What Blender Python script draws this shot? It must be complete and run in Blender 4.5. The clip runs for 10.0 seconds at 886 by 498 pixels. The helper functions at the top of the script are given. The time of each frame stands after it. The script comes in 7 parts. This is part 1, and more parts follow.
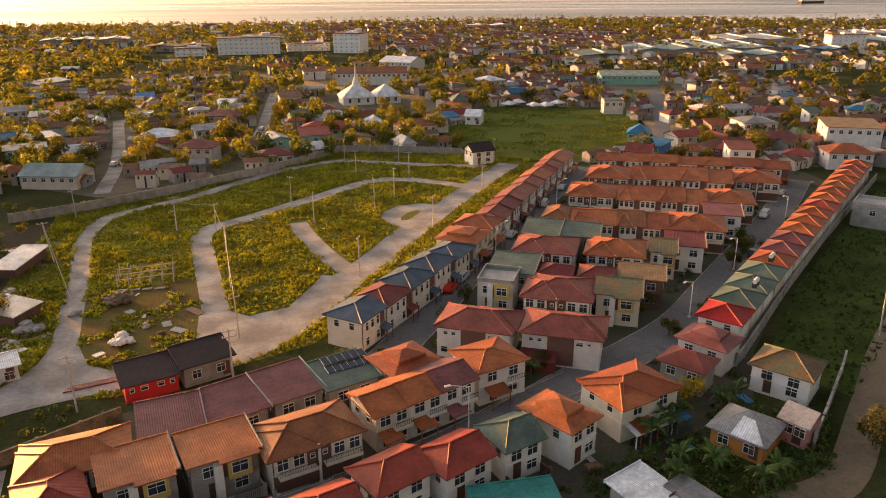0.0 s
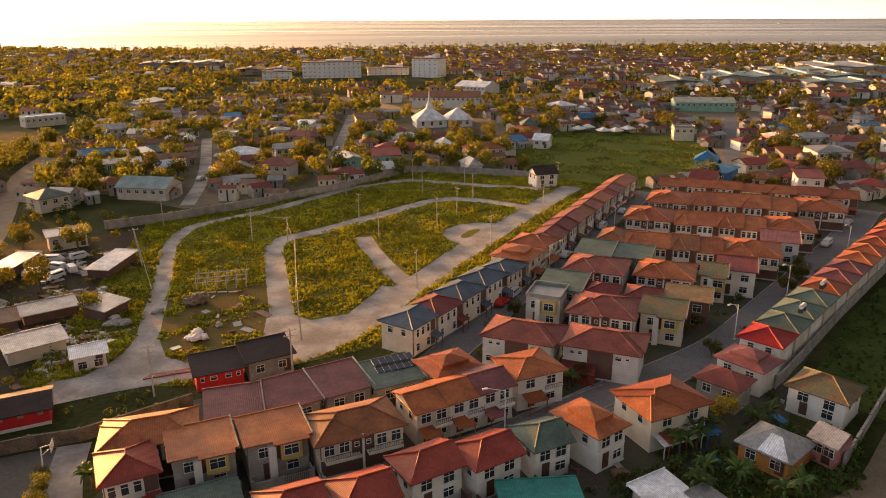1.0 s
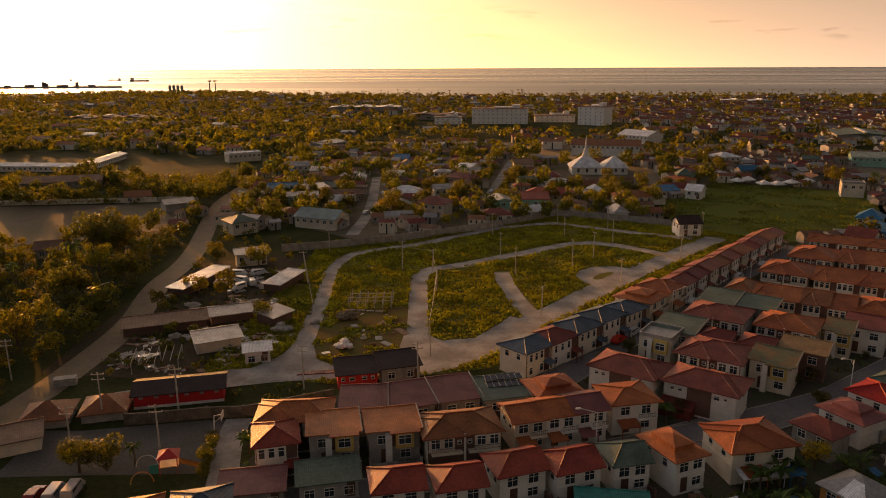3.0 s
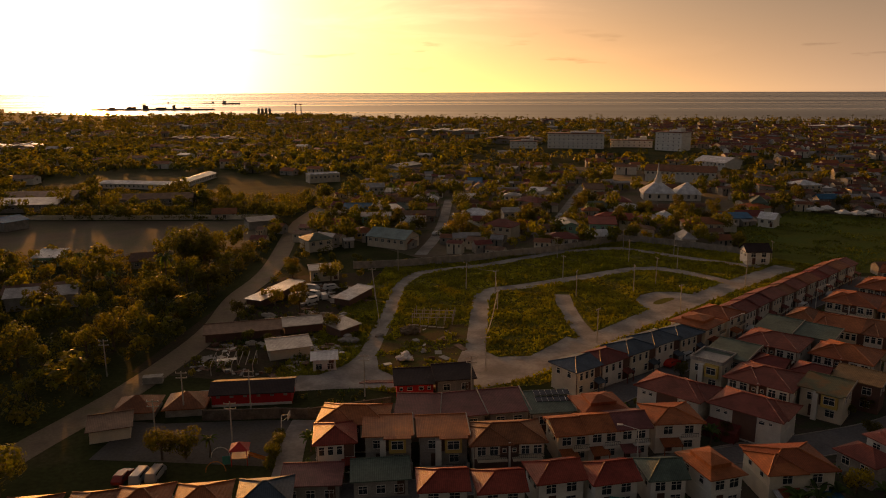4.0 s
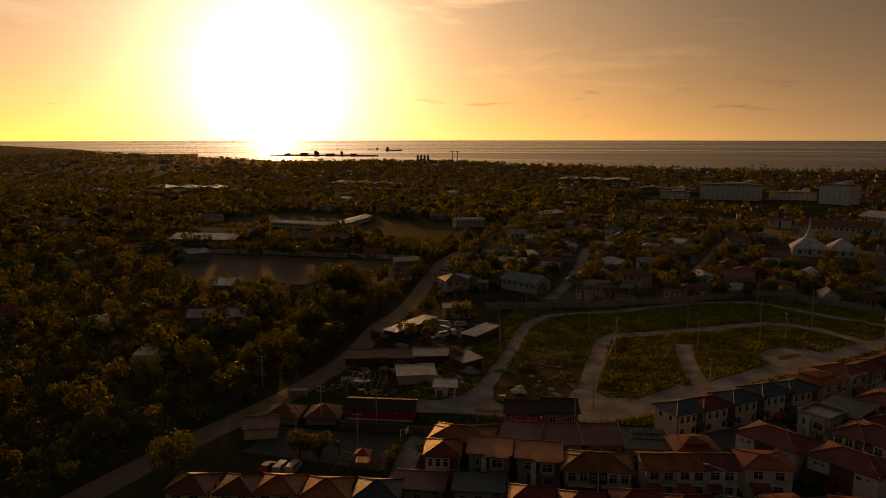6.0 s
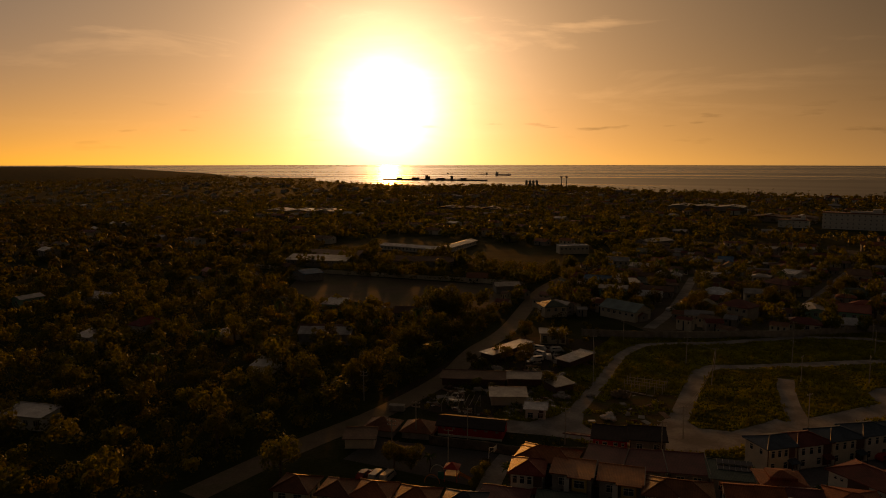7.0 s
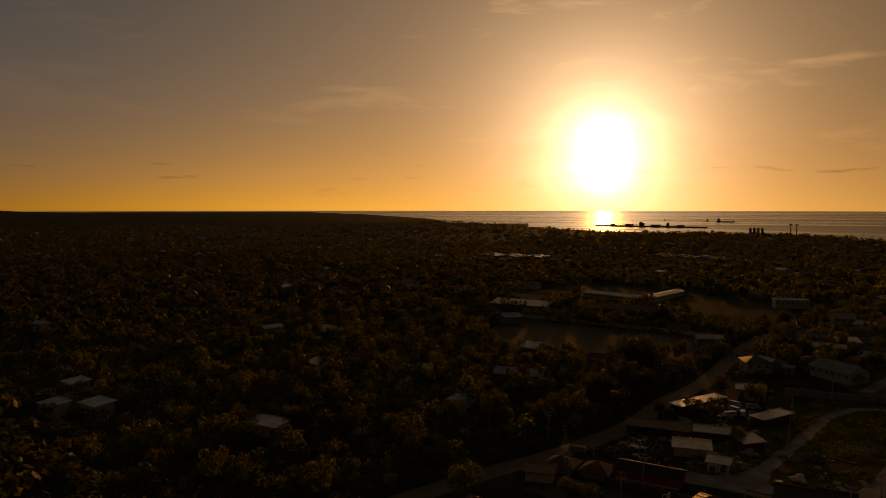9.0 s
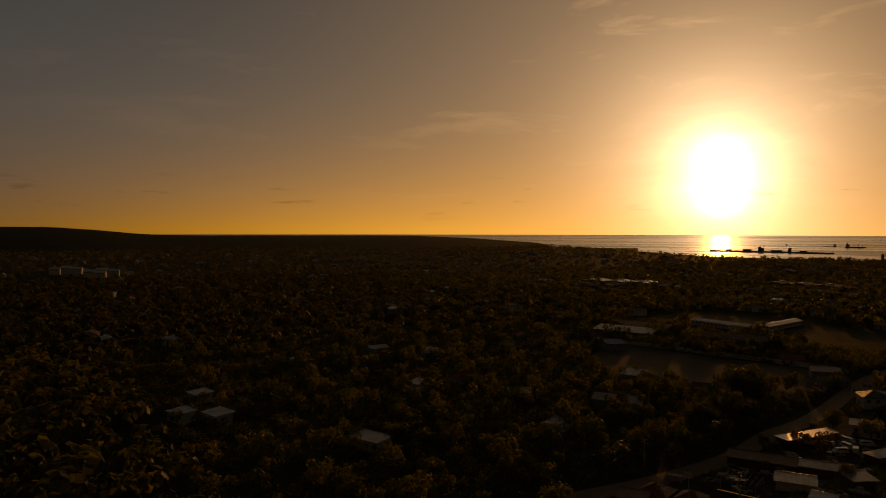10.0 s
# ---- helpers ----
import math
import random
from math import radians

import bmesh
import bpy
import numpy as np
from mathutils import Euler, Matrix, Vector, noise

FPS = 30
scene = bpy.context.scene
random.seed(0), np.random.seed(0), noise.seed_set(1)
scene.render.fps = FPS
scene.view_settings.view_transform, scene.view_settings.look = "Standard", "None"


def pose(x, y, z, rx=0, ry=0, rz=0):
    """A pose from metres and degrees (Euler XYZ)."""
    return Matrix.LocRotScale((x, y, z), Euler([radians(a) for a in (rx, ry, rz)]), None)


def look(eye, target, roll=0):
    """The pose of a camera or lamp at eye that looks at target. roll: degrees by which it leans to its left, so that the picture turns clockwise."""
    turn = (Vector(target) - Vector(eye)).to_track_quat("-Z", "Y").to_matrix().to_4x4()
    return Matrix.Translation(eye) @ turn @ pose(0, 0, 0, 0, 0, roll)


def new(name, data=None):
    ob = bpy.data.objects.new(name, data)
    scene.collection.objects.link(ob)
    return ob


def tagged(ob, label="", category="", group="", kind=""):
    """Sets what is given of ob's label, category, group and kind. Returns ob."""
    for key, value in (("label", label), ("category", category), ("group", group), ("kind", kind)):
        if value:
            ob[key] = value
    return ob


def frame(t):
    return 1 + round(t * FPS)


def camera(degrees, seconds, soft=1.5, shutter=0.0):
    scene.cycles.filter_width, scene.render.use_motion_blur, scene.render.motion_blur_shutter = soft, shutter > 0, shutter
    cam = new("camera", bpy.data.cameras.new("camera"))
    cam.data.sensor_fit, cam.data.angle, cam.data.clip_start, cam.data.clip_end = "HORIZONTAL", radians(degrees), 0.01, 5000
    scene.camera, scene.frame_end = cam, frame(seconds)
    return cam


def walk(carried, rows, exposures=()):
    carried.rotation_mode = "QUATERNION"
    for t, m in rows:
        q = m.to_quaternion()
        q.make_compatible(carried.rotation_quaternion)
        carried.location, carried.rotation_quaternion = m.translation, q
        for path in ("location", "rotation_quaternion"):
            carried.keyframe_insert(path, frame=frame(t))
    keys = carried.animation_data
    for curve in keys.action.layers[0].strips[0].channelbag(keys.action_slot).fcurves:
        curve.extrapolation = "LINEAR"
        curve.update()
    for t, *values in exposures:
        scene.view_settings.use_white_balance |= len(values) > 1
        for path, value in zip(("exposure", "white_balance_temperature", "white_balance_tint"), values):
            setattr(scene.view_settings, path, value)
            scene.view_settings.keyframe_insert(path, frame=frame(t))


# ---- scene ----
cam = camera(62.8, 10.0, soft=1.0)
PATH = [
    (0, (2.209, -2.893, 52.902), (2.64, -1.058, 52.232), -0.3),
    (0.5, (3.378, -6.786, 53.375), (3.712, -4.921, 52.735), -0.2),
    (1, (4.706, -10.663, 53.767), (4.94, -8.772, 53.158), -0.3),
    (1.5, (6.136, -14.495, 54.338), (6.26, -12.585, 53.758), -0.3),
    (2, (7.774, -18.229, 54.8), (7.785, -16.306, 54.249), -0.3),
    (2.5, (9.643, -21.922, 55.389), (9.54, -19.994, 54.868), -0.3),
    (4, (16.488, -32.695, 57.408), (16.064, -30.788, 56.977), -0.2),
    (4.5, (19.114, -36.017, 57.952), (18.596, -34.127, 57.554), -0.2),
    (5, (21.946, -39.099, 58.467), (21.343, -37.228, 58.1), -0.2),
    (5.5, (24.97, -42.251, 59.052), (24.263, -40.41, 58.718), -0.2),
    (5.7, (26.215, -43.381, 59.219), (25.463, -41.556, 58.897), -0.1),
    (7, (34.852, -50.759, 61.292), (33.761, -49.1, 61.051), -0.0),
    (7.5, (38.373, -52.843, 61.763), (37.16, -51.267, 61.554), -0.0),
    (8, (41.786, -54.61, 62.239), (40.458, -53.125, 62.061), -0.1),
    (8.5, (45.537, -56.22, 62.787), (44.103, -54.834, 62.64), -0.0),
    (9, (49.205, -57.729, 63.431), (47.674, -56.447, 63.314), 0.0),
    (9.5, (52.974, -58.912, 63.913), (51.353, -57.744, 63.828), 0.0),
    (10, (56.797, -59.782, 64.323), (55.092, -58.738, 64.271), 0.1),
]
SUN_AZ = (-0.610, 0.793)          # towards the sun, over the bay
SUN_EL = 5.0
EXPOSURES = [(0, 0.88, 6900, 17), (1, 0.72, 7050, 19), (1.5, 0.62, 7250, 22), (2, 0.12, 7450, 23), (2.5, -0.2, 7650, 23), (4, -1.4, 8000, 23), (4.5, -1.75, 8100, 22), (5.5, -2.32, 8300, 21), (7, -3.35, 10500, 23), (8, -3.75, 11100, 22), (10, -3.97, 10900, 20)]
walk(cam, [(t, look(eye, target, roll)) for t, eye, target, roll in PATH], EXPOSURES)


# ---- world and sun ----
def build_world():
    world = bpy.data.worlds.new("sunset_sky")
    scene.world = world
    world.use_nodes = True
    nt = world.node_tree
    nt.nodes.clear()
    N, L = nt.nodes.new, nt.links.new

    def math_(op, a, b=None, clamp=False):
        n = N("ShaderNodeMath")
        n.operation, n.use_clamp = op, clamp
        for i, v in enumerate((a, b)):
            if v is None:
                continue
            if isinstance(v, (int, float)):
                n.inputs[i].default_value = v
            else:
                L(v, n.inputs[i])
        return n.outputs[0]

    def tint(colour, factor):
        n = N("ShaderNodeVectorMath")
        n.operation = "SCALE"
        n.inputs[0].default_value = colour
        L(factor, n.inputs["Scale"])
        return n.outputs[0]

    def add(a, b):
        n = N("ShaderNodeVectorMath")
        n.operation = "ADD"
        L(a, n.inputs[0]), L(b, n.inputs[1])
        return n.outputs[0]

    sky = N("ShaderNodeTexSky")
    sky.sky_type, sky.sun_disc = "NISHITA", False
    sky.sun_elevation, sky.sun_rotation = radians(SUN_EL), math.atan2(SUN_AZ[0], SUN_AZ[1])
    sky.air_density, sky.dust_density, sky.ozone_density = 1.4, 3.0, 1.0
    base = N("ShaderNodeVectorMath")
    base.operation = "SCALE"
    L(sky.outputs[0], base.inputs[0])
    base.inputs["Scale"].default_value = SKY_BASE
    co = N("ShaderNodeTexCoord").outputs["Generated"]
    sep = N("ShaderNodeSeparateXYZ")
    L(co, sep.inputs[0])
    z = sep.outputs["Z"]
    e = radians(SUN_EL)
    dot = N("ShaderNodeVectorMath")
    dot.operation = "DOT_PRODUCT"
    L(co, dot.inputs[0])
    dot.inputs[1].default_value = (SUN_AZ[0] * math.cos(e), SUN_AZ[1] * math.cos(e), math.sin(e))
    off = math_("SUBTRACT", 1.0, dot.outputs["Value"])
    above = math_("MAXIMUM", z, 0.0)
    # the aureole in the thin haze round the sun: a tight one that fades softly, drawn out downwards, and wider ones
    angle = math_("SQRT", math_("MULTIPLY", math_("MAXIMUM", off, 0.0), 2.0))
    low_dot = N("ShaderNodeVectorMath")
    low_dot.operation = "DOT_PRODUCT"
    L(co, low_dot.inputs[0])
    e2 = e - radians(2.2)
    low_dot.inputs[1].default_value = (SUN_AZ[0] * math.cos(e2), SUN_AZ[1] * math.cos(e2), math.sin(e2))
    low_angle = math_("SQRT", math_("MULTIPLY", math_("MAXIMUM", math_("SUBTRACT", 1.0, low_dot.outputs["Value"]), 0.0), 2.0))
    tight = math_("ADD", math_("EXPONENT", math_("MULTIPLY", angle, -1 / radians(2.3))), math_("MULTIPLY", math_("EXPONENT", math_("MULTIPLY", low_angle, -1 / radians(2.3))), 0.75))
    mid = math_("EXPONENT", math_("MULTIPLY", off, -75.0))
    wide = math_("EXPONENT", math_("MULTIPLY", off, -11.0))
    # the orange band of dust low over the horizon, fading upwards and away from the sun
    low = math_("EXPONENT", math_("MULTIPLY", above, -14.0))
    side = N("ShaderNodeVectorMath")
    side.operation = "DOT_PRODUCT"
    L(co, side.inputs[0])
    side.inputs[1].default_value = (-math.sin(radians(47)), math.cos(radians(47)), 0)
    band = math_("MULTIPLY", low, math_("EXPONENT", math_("MULTIPLY", math_("SUBTRACT", 1.0, side.outputs["Value"]), -5.0)))
    def towards(x, y, fall):
        n = N("ShaderNodeVectorMath")
        n.operation = "DOT_PRODUCT"
        L(co, n.inputs[0])
        n.inputs[1].default_value = (x, y, 0)
        return math_("EXPONENT", math_("MULTIPLY", math_("SUBTRACT", 1.0, n.outputs["Value"]), fall))

    # thin streaks of cloud, stretched along the horizon
    mp = N("ShaderNodeMapping")
    mp.inputs["Scale"].default_value = (2.2, 2.2, 13.0)
    mp.inputs["Rotation"].default_value = (radians(4), radians(-5), 0)
    L(co, mp.inputs[0])
    nz = N("ShaderNodeTexNoise")
    nz.inputs["Scale"].default_value, nz.inputs["Detail"].default_value, nz.inputs["Roughness"].default_value = 1.7, 5.0, 0.6
    nz.inputs["Distortion"].default_value = 0.5
    L(mp.outputs[0], nz.inputs[0])
    ramp = N("ShaderNodeValToRGB")
    ramp.color_ramp.elements[0].position, ramp.color_ramp.elements[1].position = 0.56, 0.84
    L(nz.outputs[0], ramp.inputs[0])
    cloud = math_("MULTIPLY", ramp.outputs[0], math_("MULTIPLY", above, 5.0, True))
    cloud = math_("MULTIPLY", cloud, math_("ADD", 0.035, wide))
    # the glow is uneven where the thin cloud crosses it
    tight = math_("MULTIPLY", tight, math_("ADD", 0.45, math_("MULTIPLY", nz.outputs[0], 1.1)))
    total = add(base.outputs[0], tint((1.0, 0.90, 0.74), math_("MULTIPLY", tight, SKY_TIGHT)))
    total = add(total, tint((1.0, 0.83, 0.64), math_("MULTIPLY", mid, SKY_MID)))
    total = add(total, tint((1.0, 0.74, 0.50), math_("MULTIPLY", wide, SKY_WIDE)))
    total = add(total, tint((1.0, 0.50, 0.025), math_("MULTIPLY", band, SKY_BAND)))
    total = add(total, tint((1.0, 0.66, 0.36), math_("MULTIPLY", cloud, SKY_CLOUD)))
    # grey haze at the horizon, and the clear blue-grey sky over it
    total = add(total, tint((0.20, 0.19, 0.18), math_("EXPONENT", math_("MULTIPLY", above, -9.0))))
    total = add(total, tint((0.12, 0.128, 0.15), math_("SUBTRACT", 1.0, math_("EXPONENT", math_("MULTIPLY", above, -3.5)))))
    # a warm dusky band added opposite the sun, out of view, to lift walls facing away from it
    total = add(total, tint((0.20, 0.14, 0.10), math_("MULTIPLY", math_("EXPONENT", math_("MULTIPLY", above, -2.5)), towards(-SUN_AZ[0], -SUN_AZ[1], -1.2))))
    # pale haze over the open bay to the north, clear blue-grey sky above the land to the west
    total = add(total, tint((0.85, 0.66, 0.52), math_("MULTIPLY", math_("EXPONENT", math_("MULTIPLY", above, -6.0)), towards(0.25, 0.97, -3.5))))
    clear = math_("MULTIPLY", math_("EXPONENT", math_("MULTIPLY", above, -3.0)), math_("SUBTRACT", 1.0, math_("EXPONENT", math_("MULTIPLY", above, -8.0))))
    total = add(total, tint((1.15, 1.75, 2.5), math_("MULTIPLY", clear, towards(-0.985, 0.17, -3.0))))
    # a few small dark clouds low over the bay
    flat, dark = N("ShaderNodeMapping"), N("ShaderNodeTexNoise")
    flat.inputs["Scale"].default_value = (9.0, 9.0, 60.0)
    L(co, flat.inputs[0])
    dark.inputs["Scale"].default_value, dark.inputs["Detail"].default_value = 1.6, 5.0
    L(flat.outputs[0], dark.inputs[0])
    bits = N("ShaderNodeMapRange")
    for i, v in ((1, 0.62), (2, 0.74), (3, 0.0), (4, 0.3)):
        bits.inputs[i].default_value = v
    L(dark.outputs[0], bits.inputs[0])
    height = math_("EXPONENT", math_("MULTIPLY", math_("POWER", math_("SUBTRACT", z, 0.045), 2.0), -1800.0))
    dim = N("ShaderNodeVectorMath")
    dim.operation = "SCALE"
    L(total, dim.inputs[0]), L(math_("SUBTRACT", 1.0, math_("MULTIPLY", bits.outputs[0], height)), dim.inputs["Scale"])
    total = dim.outputs[0]
    bg = N("ShaderNodeBackground")
    L(total, bg.inputs["Color"])
    bg.inputs["Strength"].default_value = 1.0
    out = N("ShaderNodeOutputWorld")
    L(bg.outputs[0], out.inputs["Surface"])


SKY_BASE, SKY_TIGHT, SKY_MID, SKY_WIDE, SKY_BAND, SKY_CLOUD = 0.045, 27.0, 5.6, 3.2, 10.0, 5.5
build_world()
sun = new("sun", bpy.data.lights.new("sun", "SUN"))
sun.data.energy, sun.data.angle, sun.data.color = 6.2, radians(0.8), (1.0, 0.43, 0.085)
sun.matrix_world = look((SUN_AZ[0] * 100, SUN_AZ[1] * 100, 100 * math.tan(radians(SUN_EL))), (0, 0, 0))


# ---- materials ----
def material(name, colour, rough=0.8, metal=0.0, vary=0.25, scale=1.0, fine=12.0, bump=0.15, other=None, patch=0.5, island=0.0, rand=0.0, ribs=0.0, spec=0.5, translucent=0.0, sheen=0.0):
    """A surface with stains at one scale and grain at a finer one. other: a second colour that shows in patches; ribs: the pitch of a ribbed
    roof sheet in metres, running down the slope; rand and island: how far single things or pieces differ."""
    m = bpy.data.materials.new(name)
    m.use_nodes = True
    nt = m.node_tree
    nt.nodes.clear()
    N, L = nt.nodes.new, nt.links.new
    out, bsdf = N("ShaderNodeOutputMaterial"), N("ShaderNodeBsdfPrincipled")
    bsdf.inputs["Roughness"].default_value, bsdf.inputs["Metallic"].default_value = rough, metal
    bsdf.inputs["Specular IOR Level"].default_value = spec
    bsdf.inputs["Sheen Weight"].default_value, bsdf.inputs["Sheen Roughness"].default_value = sheen, 0.35
    tc = N("ShaderNodeTexCoord")
    geo = N("ShaderNodeNewGeometry")
    big, small = N("ShaderNodeTexNoise"), N("ShaderNodeTexNoise")
    for n, s, d in ((big, scale, 4.0), (small, fine, 3.0)):
        n.inputs["Scale"].default_value, n.inputs["Detail"].default_value = s, d
        L(geo.outputs["Position"], n.inputs["Vector"])

    def mixed(fac, a, b, how="MIX"):
        n = N("ShaderNodeMix")
        n.data_type, n.blend_type = "RGBA", how
        for i, v in ((0, fac), (6, a), (7, b)):
            if isinstance(v, (int, float)):
                n.inputs[i].default_value = v
            elif isinstance(v, tuple):
                n.inputs[i].default_value = (*v, 1.0)
            else:
                L(v, n.inputs[i])
        return n.outputs[2]

    def ramped(v, a, b, lo=0.0, hi=1.0):
        n = N("ShaderNodeMapRange")
        for i, x in enumerate((lo, hi, a, b)):
            n.inputs[i + 1].default_value = x
        L(v, n.inputs[0])
        return n.outputs[0]

    col = colour
    if other:
        col = mixed(ramped(big.outputs[0], 0.0, 1.0, patch - 0.08, patch + 0.08), colour, other)
    shade = N("ShaderNodeHueSaturation")
    if isinstance(col, tuple):
        shade.inputs["Color"].default_value = (*col, 1.0)
    else:
        L(col, shade.inputs["Color"])
    v = N("ShaderNodeMath")
    v.operation = "MULTIPLY"
    L(ramped(big.outputs[0], 1 - vary, 1 + vary, 0.3, 0.7), v.inputs[0])
    L(ramped(small.outputs[0], 1 - vary * 0.6, 1 + vary * 0.6, 0.3, 0.7), v.inputs[1])
    value = v.outputs[0]
    for amount, source in ((island, geo.outputs["Random Per Island"]), (rand, None)):
        if amount:
            if source is None:
                source = N("ShaderNodeObjectInfo").outputs["Random"]
            n = N("ShaderNodeMath")
            n.operation = "MULTIPLY"
            L(value, n.inputs[0]), L(ramped(source, 1 - amount, 1 + amount), n.inputs[1])
            value = n.outputs[0]
            L(ramped(source, 0.5 - amount * 0.03, 0.5 + amount * 0.03), shade.inputs["Hue"])
    L(value, shade.inputs["Value"])
    L(shade.outputs[0], bsdf.inputs["Base Color"])
    height = small.outputs[0]
    if ribs:
        sp, sn = N("ShaderNodeSeparateXYZ"), N("ShaderNodeSeparateXYZ")
        L(tc.outputs["Object"], sp.inputs[0]), L(tc.outputs["Normal"], sn.inputs[0])

        def absol(s):
            n = N("ShaderNodeMath")
            n.operation = "ABSOLUTE"
            L(s, n.inputs[0])
            return n.outputs[0]

        side = N("ShaderNodeMath")
        side.operation = "GREATER_THAN"
        L(absol(sn.outputs["X"]), side.inputs[0]), L(absol(sn.outputs["Y"]), side.inputs[1])
        pick = N("ShaderNodeMix")
        L(side.outputs[0], pick.inputs[0]), L(sp.outputs["X"], pick.inputs[2]), L(sp.outputs["Y"], pick.inputs[3])
        wave = N("ShaderNodeMath")
        wave.operation = "MULTIPLY"
        L(pick.outputs[0], wave.inputs[0])
        wave.inputs[1].default_value = 2 * math.pi / ribs
        sine = N("ShaderNodeMath")
        sine.operation = "SINE"
        L(wave.outputs[0], sine.inputs[0])
        both = N("ShaderNodeMath")
        both.operation = "MULTIPLY_ADD"
        L(sine.outputs[0], both.inputs[0])
        both.inputs[1].default_value = 1.0
        L(small.outputs[0], both.inputs[2])
        # the steps of the courses down the slope
        course, saw, steps = N("ShaderNodeMath"), N("ShaderNodeMath"), N("ShaderNodeMath")
        course.operation, saw.operation, steps.operation = "MULTIPLY", "FRACT", "MULTIPLY_ADD"
        L(sp.outputs["Z"], course.inputs[0])
        course.inputs[1].default_value = 8.0
        L(course.outputs[0], saw.inputs[0]), L(saw.outputs[0], steps.inputs[0])
        steps.inputs[1].default_value = -0.8
        L(both.outputs[0], steps.inputs[2])
        height = steps.outputs[0]
        # relief shading put into the colour: grooves and course steps darker, crests lighter
        groove_shade = N("ShaderNodeMath")
        groove_shade.operation = "MULTIPLY"
        L(value, groove_shade.inputs[0]), L(ramped(height, 0.82, 1.1, -0.8, 1.4), groove_shade.inputs[1])
        L(groove_shade.outputs[0], shade.inputs["Value"])
    if bump:
        b = N("ShaderNodeBump")
        b.inputs["Strength"].default_value, b.inputs["Distance"].default_value = min(1.0, bump * 3), 0.05 if ribs else 0.08
        L(height, b.inputs["Height"]), L(b.outputs[0], bsdf.inputs["Normal"])
    last = bsdf.outputs[0]
    if translucent:
        t, mx = N("ShaderNodeBsdfTranslucent"), N("ShaderNodeMixShader")
        # light through a leaf comes out yellower; its colour is raised further to stand in for sunlit haze
        L(mixed(1.0, shade.outputs[0], (2.2, 1.95, 0.85), "MULTIPLY"), t.inputs[0])
        mx.inputs[0].default_value = translucent
        L(last, mx.inputs[1]), L(t.outputs[0], mx.inputs[2])
        last = mx.outputs[0]
    L(last, out.inputs["Surface"])
    return m


def roof_paint(name, colour, ribs=0.27, rough=0.5, metal=0.0):
    return material(name, colour, rough, metal, vary=0.26, scale=0.35, fine=2.2, bump=0.085, ribs=ribs, rand=0.16, spec=0.22)


ROOF = {
    "orange": roof_paint("orange_roof", (0.34, 0.098, 0.036)),
    "red": roof_paint("red_roof", (0.29, 0.052, 0.034)),
    "dusty red": roof_paint("dusty_red_roof", (0.25, 0.072, 0.052)),
    "maroon": roof_paint("maroon_roof", (0.19, 0.045, 0.036)),
    "purple": roof_paint("faded_purple_roof", (0.21, 0.075, 0.072)),
    "bright": roof_paint("bright_red_roof", (0.36, 0.03, 0.02)),
    "blue": roof_paint("slate_blue_roof", (0.07, 0.10, 0.13)),
    "green": roof_paint("grey_green_roof", (0.10, 0.14, 0.11)),
    "brown": roof_paint("brown_roof", (0.24, 0.085, 0.036)),
    "dark": roof_paint("dark_roof", (0.045, 0.03, 0.03), rough=0.7),
    "pale": roof_paint("pale_green_grey_roof", (0.40, 0.40, 0.31), rough=0.6),
    "tan": roof_paint("tan_roof", (0.34, 0.22, 0.10)),
    "teal": roof_paint("teal_roof", (0.03, 0.22, 0.19)),
    "tealblue": roof_paint("blue_roof", (0.03, 0.16, 0.30)),
    "tin": roof_paint("grey_tin_roof", (0.36, 0.35, 0.34), rough=0.36, metal=0.55),
    "weathered": material("weathered_roof", (0.20, 0.12, 0.05), 0.75, vary=0.3, scale=0.4, fine=2.2, bump=0.08, ribs=0.27, other=(0.09, 0.10, 0.055), patch=0.5),
    "teal_tin": roof_paint("pale_teal_tin_roof", (0.20, 0.30, 0.30), rough=0.5),
    "rust": roof_paint("rusty_tin_roof", (0.20, 0.11, 0.07), rough=0.6),
    "white": roof_paint("white_tin_roof", (0.72, 0.73, 0.74), rough=0.45),
}
WALL = {
    "bright": material("bright_white_render", (0.82, 0.80, 0.75), 0.8, vary=0.08, scale=0.3, fine=4),
    "cream": material("cream_render", (0.60, 0.54, 0.43), 0.85, vary=0.12, scale=0.5, fine=6, rand=0.1),
    "white": material("white_render", (0.68, 0.66, 0.60), 0.85, vary=0.12, scale=0.5, fine=6, rand=0.06),
    "yellow": material("yellow_render", (0.56, 0.40, 0.11), 0.85, vary=0.12, scale=0.5, fine=6),
    "grey": material("grey_block_wall", (0.30, 0.28, 0.25), 0.95, vary=0.25, scale=0.6, fine=5, rand=0.1),
    "red": material("red_render", (0.52, 0.02, 0.02), 0.8, vary=0.12, scale=0.5, fine=6),
    "orange": material("orange_render", (0.55, 0.22, 0.05), 0.85, vary=0.15, scale=0.5, fine=6),
    "pink": material("pink_render", (0.58, 0.26, 0.24), 0.85, vary=0.15, scale=0.5, fine=6),
    "brown": material("brown_render", (0.14, 0.075, 0.055), 0.85, vary=0.15, scale=0.5, fine=6),
    "green": material("pale_green_render", (0.22, 0.42, 0.32), 0.85, vary=0.15, scale=0.5, fine=6),
    "blue": material("blue_render", (0.07, 0.20, 0.42), 0.85, vary=0.15, scale=0.5, fine=6),
}
GLASS = material("dark_window_glass", (0.03, 0.04, 0.05), 0.12, vary=0.1, bump=0.0, spec=0.8)
TRIM = material("white_trim", (0.70, 0.68, 0.62), 0.6, vary=0.08, scale=1, fine=8)
DOOR = material("dark_wood_door", (0.10, 0.045, 0.025), 0.6, vary=0.2, scale=2, fine=15)
